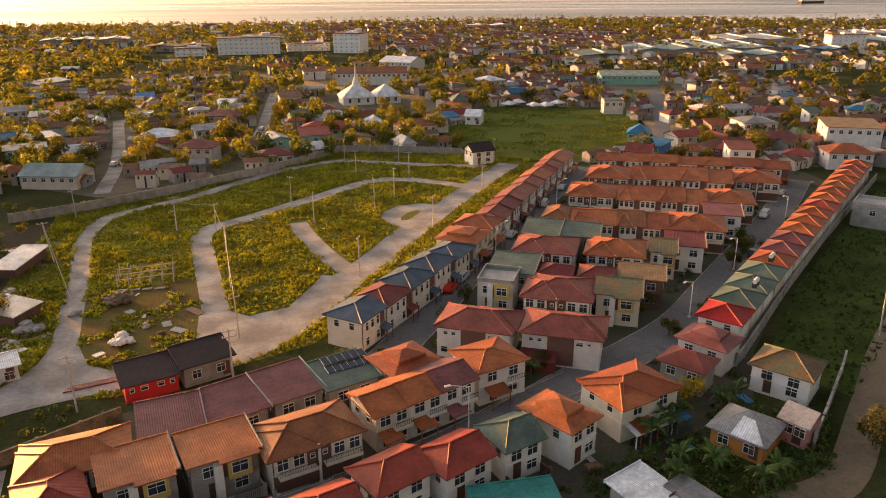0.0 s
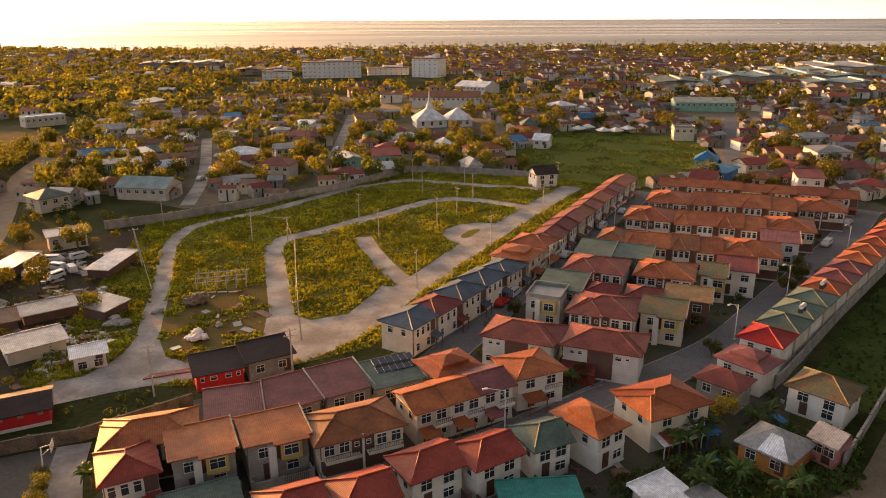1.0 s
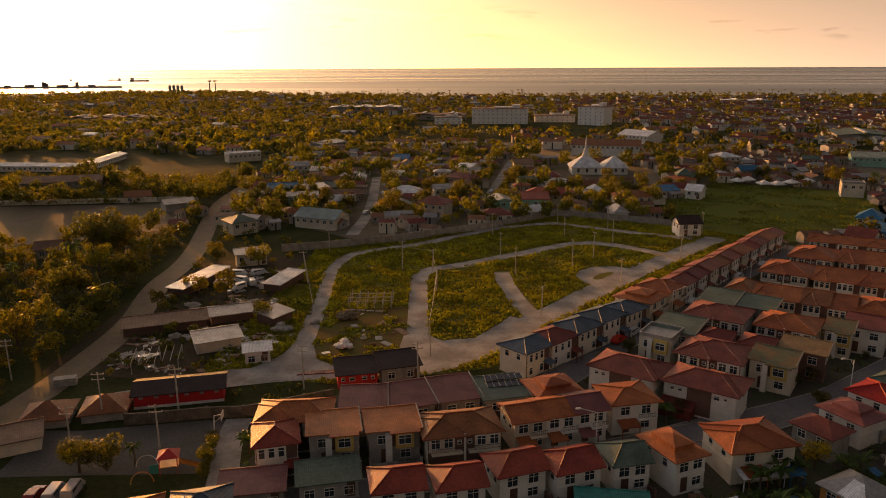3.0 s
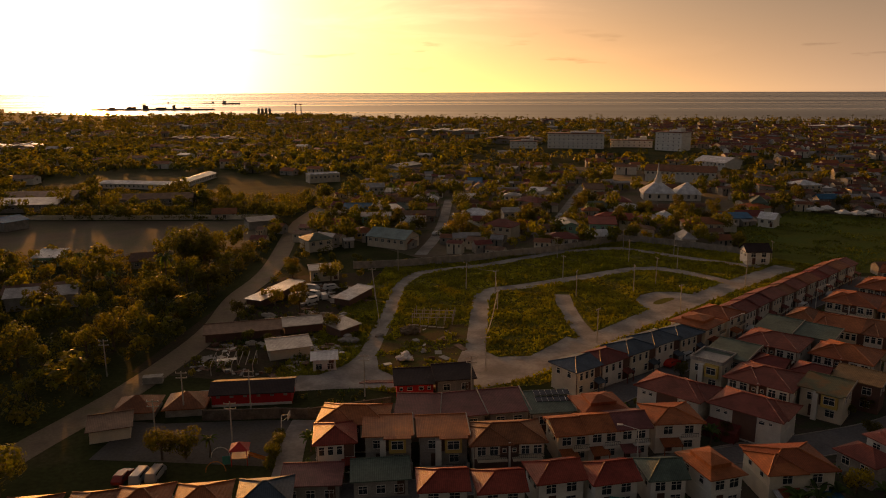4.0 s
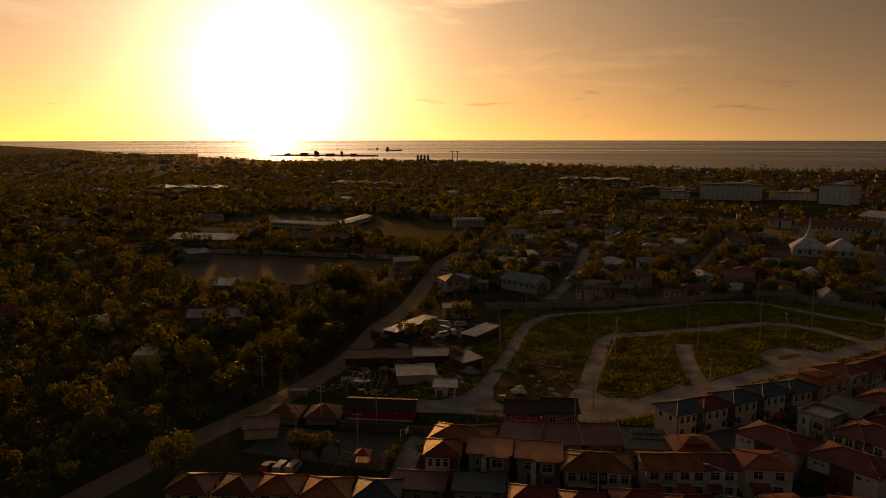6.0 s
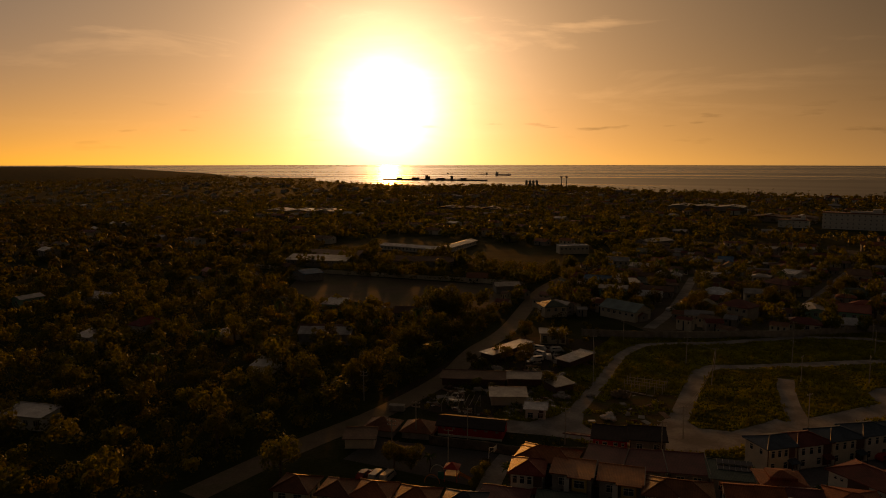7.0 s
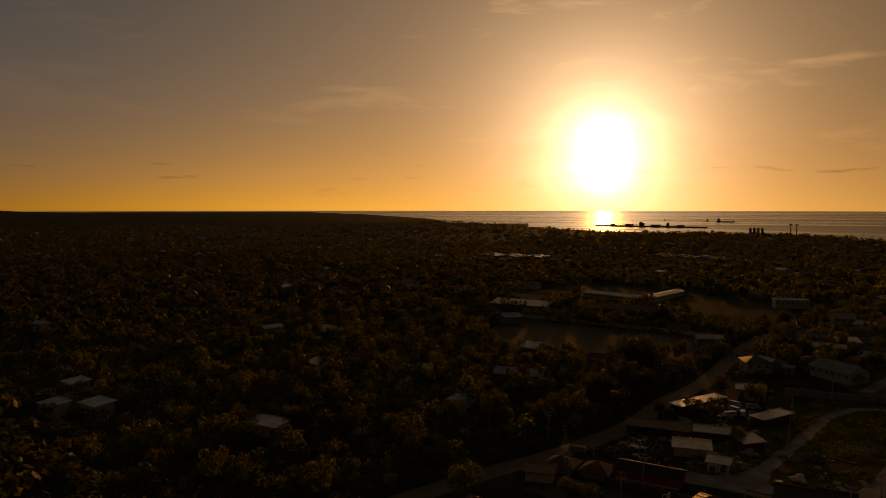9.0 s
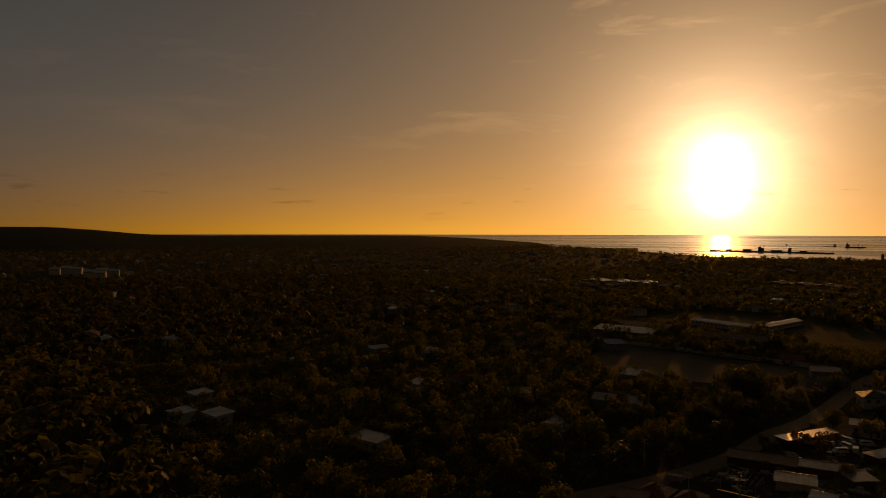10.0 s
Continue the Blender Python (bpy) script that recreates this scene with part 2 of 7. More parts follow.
METAL = material("dark_metal", (0.06, 0.055, 0.05), 0.45, metal=0.6, vary=0.15)
STONE = material("dark_stone_wall", (0.13, 0.105, 0.08), 0.95, vary=0.4, scale=0.8, fine=4, bump=0.3)
POLE = material("weathered_pole", (0.42, 0.38, 0.32), 0.85, vary=0.2, scale=1, fine=8)
CONCRETE = material("grey_concrete", (0.26, 0.24, 0.22), 0.92, vary=0.22, scale=0.18, fine=1.6, other=(0.33, 0.305, 0.275), spec=0.25, sheen=0.1)
STREET = material("estate_street_concrete", (0.19, 0.185, 0.185), 0.9, vary=0.26, scale=0.35, fine=2.2, other=(0.14, 0.135, 0.13), patch=0.56, spec=0.08)
DIRT = material("dusty_track", (0.20, 0.15, 0.10), 0.75, vary=0.25, scale=0.2, fine=2.0, other=(0.13, 0.11, 0.06), patch=0.56, spec=0.12, sheen=0.05)
GROUND = material("scrub_ground", (0.042, 0.05, 0.016), 0.9, vary=0.4, scale=0.06, fine=1.2, other=(0.055, 0.047, 0.022), patch=0.62, spec=0.03)
GRASS_BASE = material("rough_grass_ground", (0.15, 0.14, 0.02), 0.95, vary=0.4, scale=0.16, fine=2.2, other=(0.11, 0.10, 0.02), patch=0.55, spec=0.08)
GRASS = material("tall_grass", (0.215, 0.22, 0.02), 0.7, vary=0.42, scale=0.14, fine=0.5, island=0.15, bump=0.0, translucent=0.28, spec=0.2)
FIELD = material("dark_green_field", (0.048, 0.070, 0.014), 0.95, vary=0.45, scale=0.09, fine=1.6, spec=0.08)
GREEN = material("broad_green_leaves", (0.055, 0.10, 0.018), 0.55, vary=0.25, scale=0.5, fine=3.0, bump=0.0, island=0.3, rand=0.2, translucent=0.4, spec=0.3)
LEAF = [material("tree_leaves", c, 0.5, vary=0.25, scale=0.4, fine=2.5, bump=0.0, island=0.35, rand=0.3, translucent=0.6, spec=0.3, sheen=0.12) for c in ((0.10, 0.10, 0.013), (0.12, 0.11, 0.014), (0.075, 0.08, 0.013), (0.19, 0.155, 0.017))]
BARK = material("bark", (0.13, 0.09, 0.06), 0.95, vary=0.3, scale=2, fine=12)
SEA = material("sea_water", (0.02, 0.035, 0.045), 0.12, vary=0.2, scale=0.01, fine=0.12, bump=0.06, spec=0.5)
n = SEA.node_tree.nodes
streak, stretch, spread = n.new("ShaderNodeTexNoise"), n.new("ShaderNodeMapping"), n.new("ShaderNodeMapRange")
stretch.inputs["Scale"].default_value, stretch.inputs["Rotation"].default_value = (0.0002, 0.0013, 1.0), (0, 0, radians(6))
streak.inputs["Scale"].default_value, streak.inputs["Detail"].default_value = 1.0, 4.0
for i, v in ((1, 0.40), (2, 0.60), (3, 0.20), (4, 0.34)):
    spread.inputs[i].default_value = v
SEA.node_tree.links.new(n.new("ShaderNodeNewGeometry").outputs["Position"], stretch.inputs[0])
SEA.node_tree.links.new(stretch.outputs[0], streak.inputs["Vector"])
SEA.node_tree.links.new(streak.outputs[0], spread.inputs[0])
SEA.node_tree.links.new(spread.outputs[0], n["Principled BSDF"].inputs["Roughness"])
SAND = material("shore_flats", (0.16, 0.12, 0.08), 0.7, vary=0.25, scale=0.01, fine=0.1)


# ---- mesh helpers ----
class Shape:
    """Faces gathered for one mesh, with a slot of material for each."""

    def __init__(self):
        self.v, self.f, self.m = [], [], []

    def face(self, pts, slot=0):
        n = len(self.v)
        self.v += [tuple(p) for p in pts]
        self.f.append(tuple(range(n, n + len(pts))))
        self.m.append(slot)

    def box(self, x0, x1, y0, y1, z0, z1, slot=0):
        n = len(self.v)
        self.v += [(x, y, z) for z in (z0, z1) for x, y in ((x0, y0), (x1, y0), (x1, y1), (x0, y1))]
        for q in ((3, 2, 1, 0), (4, 5, 6, 7), (0, 1, 5, 4), (1, 2, 6, 5), (2, 3, 7, 6), (3, 0, 4, 7)):
            self.f.append(tuple(n + i for i in q))
            self.m.append(slot)

    def bar(self, a, b, r, r2=None, sides=6, slot=0):
        """A round bar from a to b, tapering from r to r2."""
        a, b = Vector(a), Vector(b)
        r2 = r if r2 is None else r2
        q = (b - a).to_track_quat("Z", "Y")
        n = len(self.v)
        for p, rad in ((a, r), (b, r2)):
            for i in range(sides):
                u = 2 * math.pi * i / sides
                self.v.append(tuple(p + q @ Vector((math.cos(u) * rad, math.sin(u) * rad, 0))))
        for i in range(sides):
            j = (i + 1) % sides
            self.f.append((n + i, n + j, n + sides + j, n + sides + i))
            self.m.append(slot)
        self.f.append(tuple(n + sides + i for i in range(sides)))
        self.m.append(slot)
        self.f.append(tuple(n + i for i in reversed(range(sides))))
        self.m.append(slot)

    def mesh(self, name, *mats):
        me = bpy.data.meshes.new(name)
        me.from_pydata(self.v, [], self.f)
        for m in mats:
            me.materials.append(m)
        if len(mats) > 1:
            me.polygons.foreach_set("material_index", self.m)
        me.update()
        return me


def part(name, data, parent, m=None, label=""):
    ob = new(name, data)
    ob.parent = parent
    if m is not None:
        ob.matrix_basis = m
    return tagged(ob, label)


def thing(name, x, y, z, turn, label, category, group="", kind=""):
    root = new(name)
    root.empty_display_size = 0.5
    root.matrix_basis = pose(x, y, z, 0, 0, turn)
    return tagged(root, label, category, group, kind)


CACHE = {}


def cached(key, make):
    if key not in CACHE:
        CACHE[key] = make()
    return CACHE[key]


# ---- houses ----
def body_mesh(w, d, h, gable, mat, rise):
    s = Shape()
    s.box(-w / 2, w / 2, -d / 2, d / 2, 0, h)
    if gable:
        for x, o in ((-w / 2, 1), (w / 2, -1)):
            tri = [(x, -d / 2, h), (x, d / 2, h), (x, 0, h + rise * 0.98)]
            s.face(tri[::-1] if o > 0 else tri)
    # plinth and the band at the upper floor
    e = 0.05
    s.box(-w / 2 - e, w / 2 + e, -d / 2 - e, d / 2 + e, -0.3, 0.35)
    if h > 4:
        s.box(-w / 2 - e, w / 2 + e, -d / 2 - e, d / 2 + e, h / 2 - 0.06, h / 2 + 0.1)
    return s.mesh("wall", mat)


def roof_mesh(w, d, h, kind, rise, mat, o=0.55):
    """Hip, gable (ridge along the front), shed (rising to the back), half (hip on one end), crown (a raised upper roof) and flat roofs, with eaves."""
    s = Shape()
    X, Y, t = w / 2 + o, d / 2 + o, 0.16
    zb = h - o * rise / (d / 2)
    run = min(Y, X) * 0.95

    def sheet(pts):
        s.face(pts)
        s.face([(x, y, z - t) for x, y, z in reversed(pts)])

    def skirt(ring):
        for a, b in zip(ring, ring[1:] + ring[:1]):
            s.face([(a[0], a[1], a[2] - t), (b[0], b[1], b[2] - t), b, a])

    A, B, C, D = (-X, -Y, zb), (X, -Y, zb), (X, Y, zb), (-X, Y, zb)
    if kind == "shed":
        zb = h + 0.2 - rise * 1.2 * o / (2 * Y)
        A, B = (-X, -Y, zb), (X, -Y, zb)
        C, D = (X, Y, zb + rise * 1.2), (-X, Y, zb + rise * 1.2)
        sheet([A, B, C, D])
        skirt([A, B, C, D])
        s.box(-X, X, Y - 0.12, Y + 0.05, zb + rise * 1.2 - 0.3, zb + rise * 1.2 + 0.12)
    elif kind == "flat":
        s.box(-w / 2 - 0.1, w / 2 + 0.1, -d / 2 - 0.1, d / 2 + 0.1, h, h + 0.2)
        for x0, x1, y0, y1 in ((-w / 2 - 0.1, w / 2 + 0.1, -d / 2 - 0.1, -d / 2 + 0.1), (-w / 2 - 0.1, w / 2 + 0.1, d / 2 - 0.1, d / 2 + 0.1), (-w / 2 - 0.1, -w / 2 + 0.1, -d / 2 + 0.1, d / 2 - 0.1), (w / 2 - 0.1, w / 2 + 0.1, -d / 2 + 0.1, d / 2 - 0.1)):
            s.box(x0, x1, y0, y1, h + 0.2, h + 0.7)
    else:
        zr = h + rise
        l, r = {"gable": (-X, X), "half": (-X + run, X)}.get(kind, (-X + run, X - run))
        if r < l:
            l = r = 0
        E, F = (l, 0, zr), (r, 0, zr)
        sheet([A, B, F, E])
        sheet([C, D, E, F])
        if l > -X:
            sheet([D, A, E])
        if r < X:
            sheet([B, C, F])
        skirt([A, B, C, D])
        if kind == "crown":
            k, up = 0.55, 0.55
            a, b, c, dd = [(p[0] * k, p[1] * k, zb + (zr - zb) * (1 - k) + up) for p in (A, B, C, D)]
            e, f = (l * k, 0, zr + up), (r * k, 0, zr + up)
            for q in ([a, b, f, e], [c, dd, e, f], [dd, a, e], [b, c, f]):
                sheet(q)
            ring = [a, b, c, dd]
            for p, q in zip(ring, ring[1:] + ring[:1]):
                s.face([(p[0], p[1], p[2] - up), (q[0], q[1], q[2] - up), q, p])
    return s.mesh("roof", mat)


def cap_mesh(w, d, h, kind, rise, mat, o=0.55):
    """Ridge and hip caps."""
    s = Shape()
    X, Y = w / 2 + o, d / 2 + o
    zb, zr, run = h - o * rise / (d / 2) + 0.03, h + rise + 0.03, min(Y, X) * 0.95
    l, r = {"gable": (-X, X), "half": (-X + run, X)}.get(kind, (-X + run, X - run))
    if r < l:
        l = r = 0
    lines = [((l, 0, zr), (r, 0, zr))] if r > l else []
    if l > -X:
        lines += [((-X, y, zb), (l, 0, zr)) for y in (-Y, Y)]
    if r < X:
        lines += [((X, y, zb), (r, 0, zr)) for y in (-Y, Y)]
    for a, b in lines:
        s.bar(a, b, 0.13, sides=5)
    return s.mesh("ridge_cap", mat)


def lattice(s, xs, zs, y0, y1):
    """A connected grid of bars in s: the even columns and rows are bars, the odd ones open."""
    cols, rows, n = len(xs) - 1, len(zs) - 1, len(s.v)
    bar = lambda i, j: 0 <= i < cols and 0 <= j < rows and (i % 2 == 0 or j % 2 == 0)
    s.v += [(x, y, z) for y in (y0, y1) for z in zs for x in xs]
    at = lambda i, j, k: n + k * len(xs) * len(zs) + j * len(xs) + i
    for i in range(cols):
        for j in range(rows):
            if not bar(i, j):
                continue
            s.f.append((at(i, j, 0), at(i + 1, j, 0), at(i + 1, j + 1, 0), at(i, j + 1, 0)))
            s.m.append(0)
            for p, q, (u, v) in (((i, j), (i + 1, j), (0, -1)), ((i + 1, j), (i + 1, j + 1), (1, 0)), ((i + 1, j + 1), (i, j + 1), (0, 1)), ((i, j + 1), (i, j), (-1, 0))):
                if not bar(i + u, j + v):
                    s.f.append((at(*p, 1), at(*q, 1), at(*q, 0), at(*p, 0)))
                    s.m.append(0)


def bars(x0, x1, gap, t):
    n = max(1, round((x1 - x0) / gap))
    return [v for i in range(n + 1) for v in (x0 + (x1 - x0 - t) * i / n, x0 + (x1 - x0 - t) * i / n + t)]


def frame_mesh(w, h):
    def make():
        s, f, m = Shape(), 0.07, 0.025
        n = max(1, round(w / 0.7))
        xs = [-w / 2 - f, -w / 2]
        for i in range(1, n):
            x = -w / 2 + w * i / n
            xs += [x - m, x + m]
        xs += [w / 2, w / 2 + f]
        zs = [-f, 0, h * 0.68 - m, h * 0.68 + m, h, h + f]
        lattice(s, xs, zs, -0.09, 0.02)
        return s.mesh("window_frame", TRIM)
    return cached(("frame", w, h), make)


def pane_mesh(w, h):
    def make():
        s = Shape()
        s.box(-w / 2, w / 2, -0.025, 0.015, 0, h)
        return s.mesh("pane", GLASS)
    return cached(("pane", w, h), make)


def window(parent, x, y, z, turn, w, h):
    f = part("window", frame_mesh(w, h), parent, pose(x, y, z, 0, 0, turn))
    part("pane", pane_mesh(w, h), f)


def door(parent, x, y, turn, w=0.9, h=2.05):
    def make():
        s = Shape()
        s.box(-w / 2, w / 2, -0.05, 0.02, 0, h)
        s.box(-w / 2 - 0.08, -w / 2, -0.08, 0.02, 0, h + 0.08)
        s.box(w / 2, w / 2 + 0.08, -0.08, 0.02, 0, h + 0.08)
        s.box(-w / 2, w / 2, -0.08, 0.02, h, h + 0.08)
        return s.mesh("door", DOOR)
    part("door", cached(("door", w, h), make), parent, pose(x, y, 0.36, 0, 0, turn))


def balcony(parent, x, y, z, w, deep, wall):
    def make():
        s = Shape()
        s.box(-w / 2, w / 2, -deep, 0, -0.15, 0.0)
        s.box(-w / 2, w / 2, -deep, -deep + 0.1, 0.0, 0.35)
        return s.mesh("balcony", wall)

    def rail():
        s = Shape()
        lattice(s, bars(-w / 2, w / 2, 0.3, 0.03), [0.33, 0.37, 0.92, 0.98], -deep + 0.01, -deep + 0.06)
        return s.mesh("railing", METAL)
    b = part("balcony", cached(("balcony", w, deep, wall.name), make), parent, pose(x, y, z))
    part("railing", cached(("railing", w, deep), rail), b)


def canopy(parent, x, y, z, w, deep, mat, posts=True):
    def make():
        s = Shape()
        a, b = (-w / 2, -deep, -0.45), (w / 2, -deep, -0.45)
        c, d = (w / 2, 0, 0), (-w / 2, 0, 0)
        s.face([a, b, c, d])
        s.face([(p[0], p[1], p[2] - 0.1) for p in (d, c, b, a)])
        for p, q in ((a, b), (b, c), (c, d), (d, a)):
            s.face([(p[0], p[1], p[2] - 0.1), (q[0], q[1], q[2] - 0.1), q, p])
        if posts:
            for px in (-w / 2 + 0.15, w / 2 - 0.25):
                s.box(px, px + 0.12, -deep + 0.12, -deep + 0.24, -z, -0.5)
        return s.mesh("porch_roof", mat)
    part("porch_roof", cached(("canopy", w, deep, z, mat.name), make), parent, pose(x, y, z))


def house(x, y, turn, w, d, h=5.4, roof="hip", paint="orange", wall="cream", rise=1.2, front="plain", label="", name="house", group="", near=True, units=1, yard="", bare=False, wing=False):
    """A house whose front is its -y side. x, y: its middle; units: dwellings side by side under one roof."""
    w, d = round(w * 4) / 4, round(d * 4) / 4
    root = thing(name, x, y, 0, turn, label or f"{wall} two-storey house under a {paint} ribbed roof", "house", group)
    wm, rm = WALL[wall], ROOF[paint]
    part("wall", cached(("body", w, d, h, roof in ("gable", "shed"), wall, rise), lambda: body_mesh(w, d, h, roof == "gable", wm, rise)), root)
    rw, rd, across = (d, w, pose(0, 0, 0, 0, 0, 90)) if roof == "hip" and d > w else (w, d, pose(0, 0, 0))
    rf = part("roof", cached(("roof", rw, rd, h, roof, paint, rise), lambda: roof_mesh(rw, rd, h, roof, rise, rm)), root, across)
    if roof == "shed":
        sw = Shape()
        sw.face([(-w / 2, -d / 2, h), (-w / 2, d / 2, h), (-w / 2, d / 2, h + rise * 1.1)][::-1])
        sw.face([(w / 2, -d / 2, h), (w / 2, d / 2, h), (w / 2, d / 2, h + rise * 1.1)])
        sw.face([(w / 2, d / 2, h), (-w / 2, d / 2, h), (-w / 2, d / 2, h + rise * 1.1), (w / 2, d / 2, h + rise * 1.1)])
        part("gable_wall", cached(("shed end", w, d, h, wall, rise), lambda: sw.mesh("gable_wall", wm)), root)
        if near:
            pw = Shape()
            X, Y = w / 2 + 0.5, d / 2 + 0.58
            z0, z1 = h + 0.12, h + 0.2 + rise * 1.2
            for x0, x1 in ((X - 0.08, X + 0.06),):
                lo, hi = [(x, -Y, z0 - 0.2) for x in (x0, x1)], [(x, Y, z1 - 0.2) for x in (x0, x1)]
                tlo, thi = [(x, y, z + 0.42) for x, y, z in lo], [(x, y, z + 0.42) for x, y, z in hi]
                pw.face([tlo[0], tlo[1], thi[1], thi[0]])
                pw.face([lo[0], tlo[0], thi[0], hi[0]])
                pw.face([lo[1], hi[1], thi[1], tlo[1]])
                pw.face([lo[0], lo[1], tlo[1], tlo[0]])
                pw.face([hi[1], hi[0], thi[0], thi[1]])
            part("party_wall", cached(("party", w, d, h, rise), lambda: pw.mesh("party_wall", WALL["grey"])), root)
    if near and roof in ("hip", "gable", "half"):
        part("ridge_cap", cached(("cap", rw, rd, h, roof, paint, rise), lambda: cap_mesh(rw, rd, h, roof, rise, rm)), rf)
    if wing:
        ww, wd = round(w * 2.2) / 4, round(d * 3.4) / 4
        wr = part("wing_roof", cached(("wing", ww, wd, h, paint, rise), lambda: roof_mesh(ww, wd, h, "hip", rise * 0.85, rm, 0.4)), root, pose(-w * 0.26, -d * 0.12, -0.12))
        part("ridge_cap", cached(("wingcap", ww, wd, h, paint, rise), lambda: cap_mesh(ww, wd, h, "hip", rise * 0.85, rm, 0.4)), wr)
    if bare:
        return root
    if not near:
        n = max(2, round(w / 3))
        for i in range(n):
            window(root, -w / 2 + w * (i + 0.5) / n, -d / 2, h - 2.1, 0, 1.2, 1.2)
        if h > 4:
            window(root, -w / 2, 0, h - 2.1, -90, 1.2, 1.2)
        else:
            door(root, w / 2 - 1.0, -d / 2, 0)
        return root
    u = w / units
    paired = units == 2 or front == "tall"
    if paired and h > 4:
        # brown front wall; its dark colour round the bays also stands for shade
        def skin():
            g = Shape()
            g.box(-w / 2 + 0.05, w / 2 - 0.05, -0.05, 0.0, 0.36, h - 0.25)
            return g.mesh("front_panel", WALL["brown"])
        part("front_panel", cached(("skin", w, h), skin), root, pose(0, -d / 2, 0), "dark brown front wall, colour also standing in for shade")
    for k in range(units):
        cx = -w / 2 + u * (k + 0.5)
        s = -1 if k % 2 else 1
        if paired and h > 4:
            bw = round(u * 0.7 * 4) / 4
            z0 = 0.4 if front == "tall" else h / 2 + 0.1

            def bay():
                g = Shape()
                g.box(-bw / 2, bw / 2, -0.35, -0.05, z0, h - 0.15)
                return g.mesh("bay", wm)
            bx = cx - s * (u - bw) * 0.4
            part("bay", cached(("front bay", bw, z0, h, wall), bay), root, pose(bx, -d / 2, 0))
            n = 3 if front == "tall" else 2
            for i in range(n):
                window(root, bx + (i - (n - 1) / 2) * bw / n, -d / 2 - 0.35, h - 2.0, 0, 0.75 if n == 3 else 1.2, 1.35)
                if front == "tall" and i != 1:
                    window(root, bx + (i - (n - 1) / 2) * bw / n, -d / 2 - 0.35, 0.95, 0, 0.9, 1.3)
            if front == "balcony":
                balcony(root, cx, -d / 2 - 0.05, h / 2 + 0.1, round(u * 3.4) / 4, 1.2, wm)
            door(root, cx + s * u * 0.36, -d / 2 - 0.05, 0)
            if front == "tall":
                canopy(root, cx + s * u * 0.34, -d / 2, 2.7, 2.2, 1.8, rm)
            continue
        if h > 4:
            n = 2 if u > 4.4 else 1
            for i in range(n):
                window(root, cx + (i - (n - 1) / 2) * u * 0.46, -d / 2, h - 2.05, 0, 1.4, 1.3)
        window(root, cx + s * u * 0.22, -d / 2, 0.95, 0, 1.4, 1.2)
        door(root, cx - s * u * 0.2, -d / 2, 0)
        if front == "balcony":
            balcony(root, cx + s * u * 0.2, -d / 2, h / 2 + 0.1, min(2.8, u * 0.5), 1.1, wm)
        if front in ("porch", "balcony"):
            canopy(root, cx - s * u * 0.2, -d / 2, 2.7, min(3.2, u * 0.55), 2.2, rm)
        if front == "box":
            sh = Shape()
            sh.box(-1.3, 1.3, -0.7, 0.0, 0, 2.5)
            part("bay", cached("yellow bay", lambda: sh.mesh("bay", WALL["yellow"])), root, pose(cx + s * u * 0.2, -d / 2, h - 2.65), "yellow boxed-out bay")
            if roof == "shed":
                tg = Shape()
                za, zo = h + 0.2 - rise * 1.2 * 0.55 / (d + 1.1), rise * 1.2 / (d + 1.1)
                q = [(-u * 0.3, -1.45, za - 0.9 * zo), (u * 0.3, -1.45, za - 0.9 * zo), (u * 0.3, -0.55, za), (-u * 0.3, -0.55, za)]
                lo = [(x0, y0, z0 - 0.15) for x0, y0, z0 in q]
                tg.face(q)
                tg.face(lo[::-1])
                for i in range(4):
                    tg.face([lo[i], lo[(i + 1) % 4], q[(i + 1) % 4], q[i]])
                part("roof_tongue", cached(("tongue", w, d, h, rise, paint), lambda: tg.mesh("roof_tongue", rm)), root, pose(cx + s * u * 0.2, -d / 2, 0))
            pb = Shape()
            pb.box(-0.5, 0.5, -0.06, 0, h - 2.6, h - 0.4)
            part("front_panel", cached(("box panel", h), lambda: pb.mesh("front_panel", WALL["brown"])), root, pose(cx - s * u * 0.02, -d / 2, 0), "dark brown front panel")
            window(root, cx + s * u * 0.2, -d / 2 - 0.7, h - 1.95, 0, 1.7, 1.3)
            sl = Shape()
            sl.box(-0.45, 0.45, -0.9, 0.0, 0, h - 0.4)
            part("fin_wall", cached(("fin", h), lambda: sl.mesh("fin_wall", TRIM)), root, pose(cx - s * u * 0.12, -d / 2, 0))
    if units == 2 and h > 4:
        def panel():
            g = Shape()
            g.box(-1.35, 1.35, -0.12, 0, 0.3, h - 0.3)
            g.box(-0.12, 0.12, -0.3, 0, 0.3, h - 0.1)
            return g.mesh("middle_panel", WALL["brown"])
        part("middle_panel", cached(("panel", h), panel), root, pose(0, -d / 2, 0), "dark brown middle wall panel")
        def pillar():
            g = Shape()
            g.box(-0.16, 0.16, -0.42, -0.3, 0.2, h - 0.05)
            g.box(-0.24, 0.24, -0.48, -0.3, 0.0, 0.5)
            return g.mesh("pillar", TRIM)
        part("pillar", cached(("pillar", h), pillar), root, pose(0, -d / 2, 0), "pale pillar between the two halves")
        for px in (-0.75, 0.75):
            window(root, px, -d / 2 - 0.12, h - 1.7, 0, 0.5, 0.55)
    if yard:
        yw = WALL[yard]

        def fence():
            g = Shape()
            g.box(-w / 2 - 0.1, w / 2 + 0.1, -0.1, 0.1, -0.1, 1.25)
            g.box(-w / 2 - 0.2, -w / 2 + 0.2, -0.2, 0.2, -0.1, 1.6)
            g.box(w / 2 - 0.2, w / 2 + 0.2, -0.2, 0.2, -0.1, 1.6)
            g.box(-w / 2 - 0.1, -w / 2 + 0.1, 0, 1.7, -0.1, 1.25)
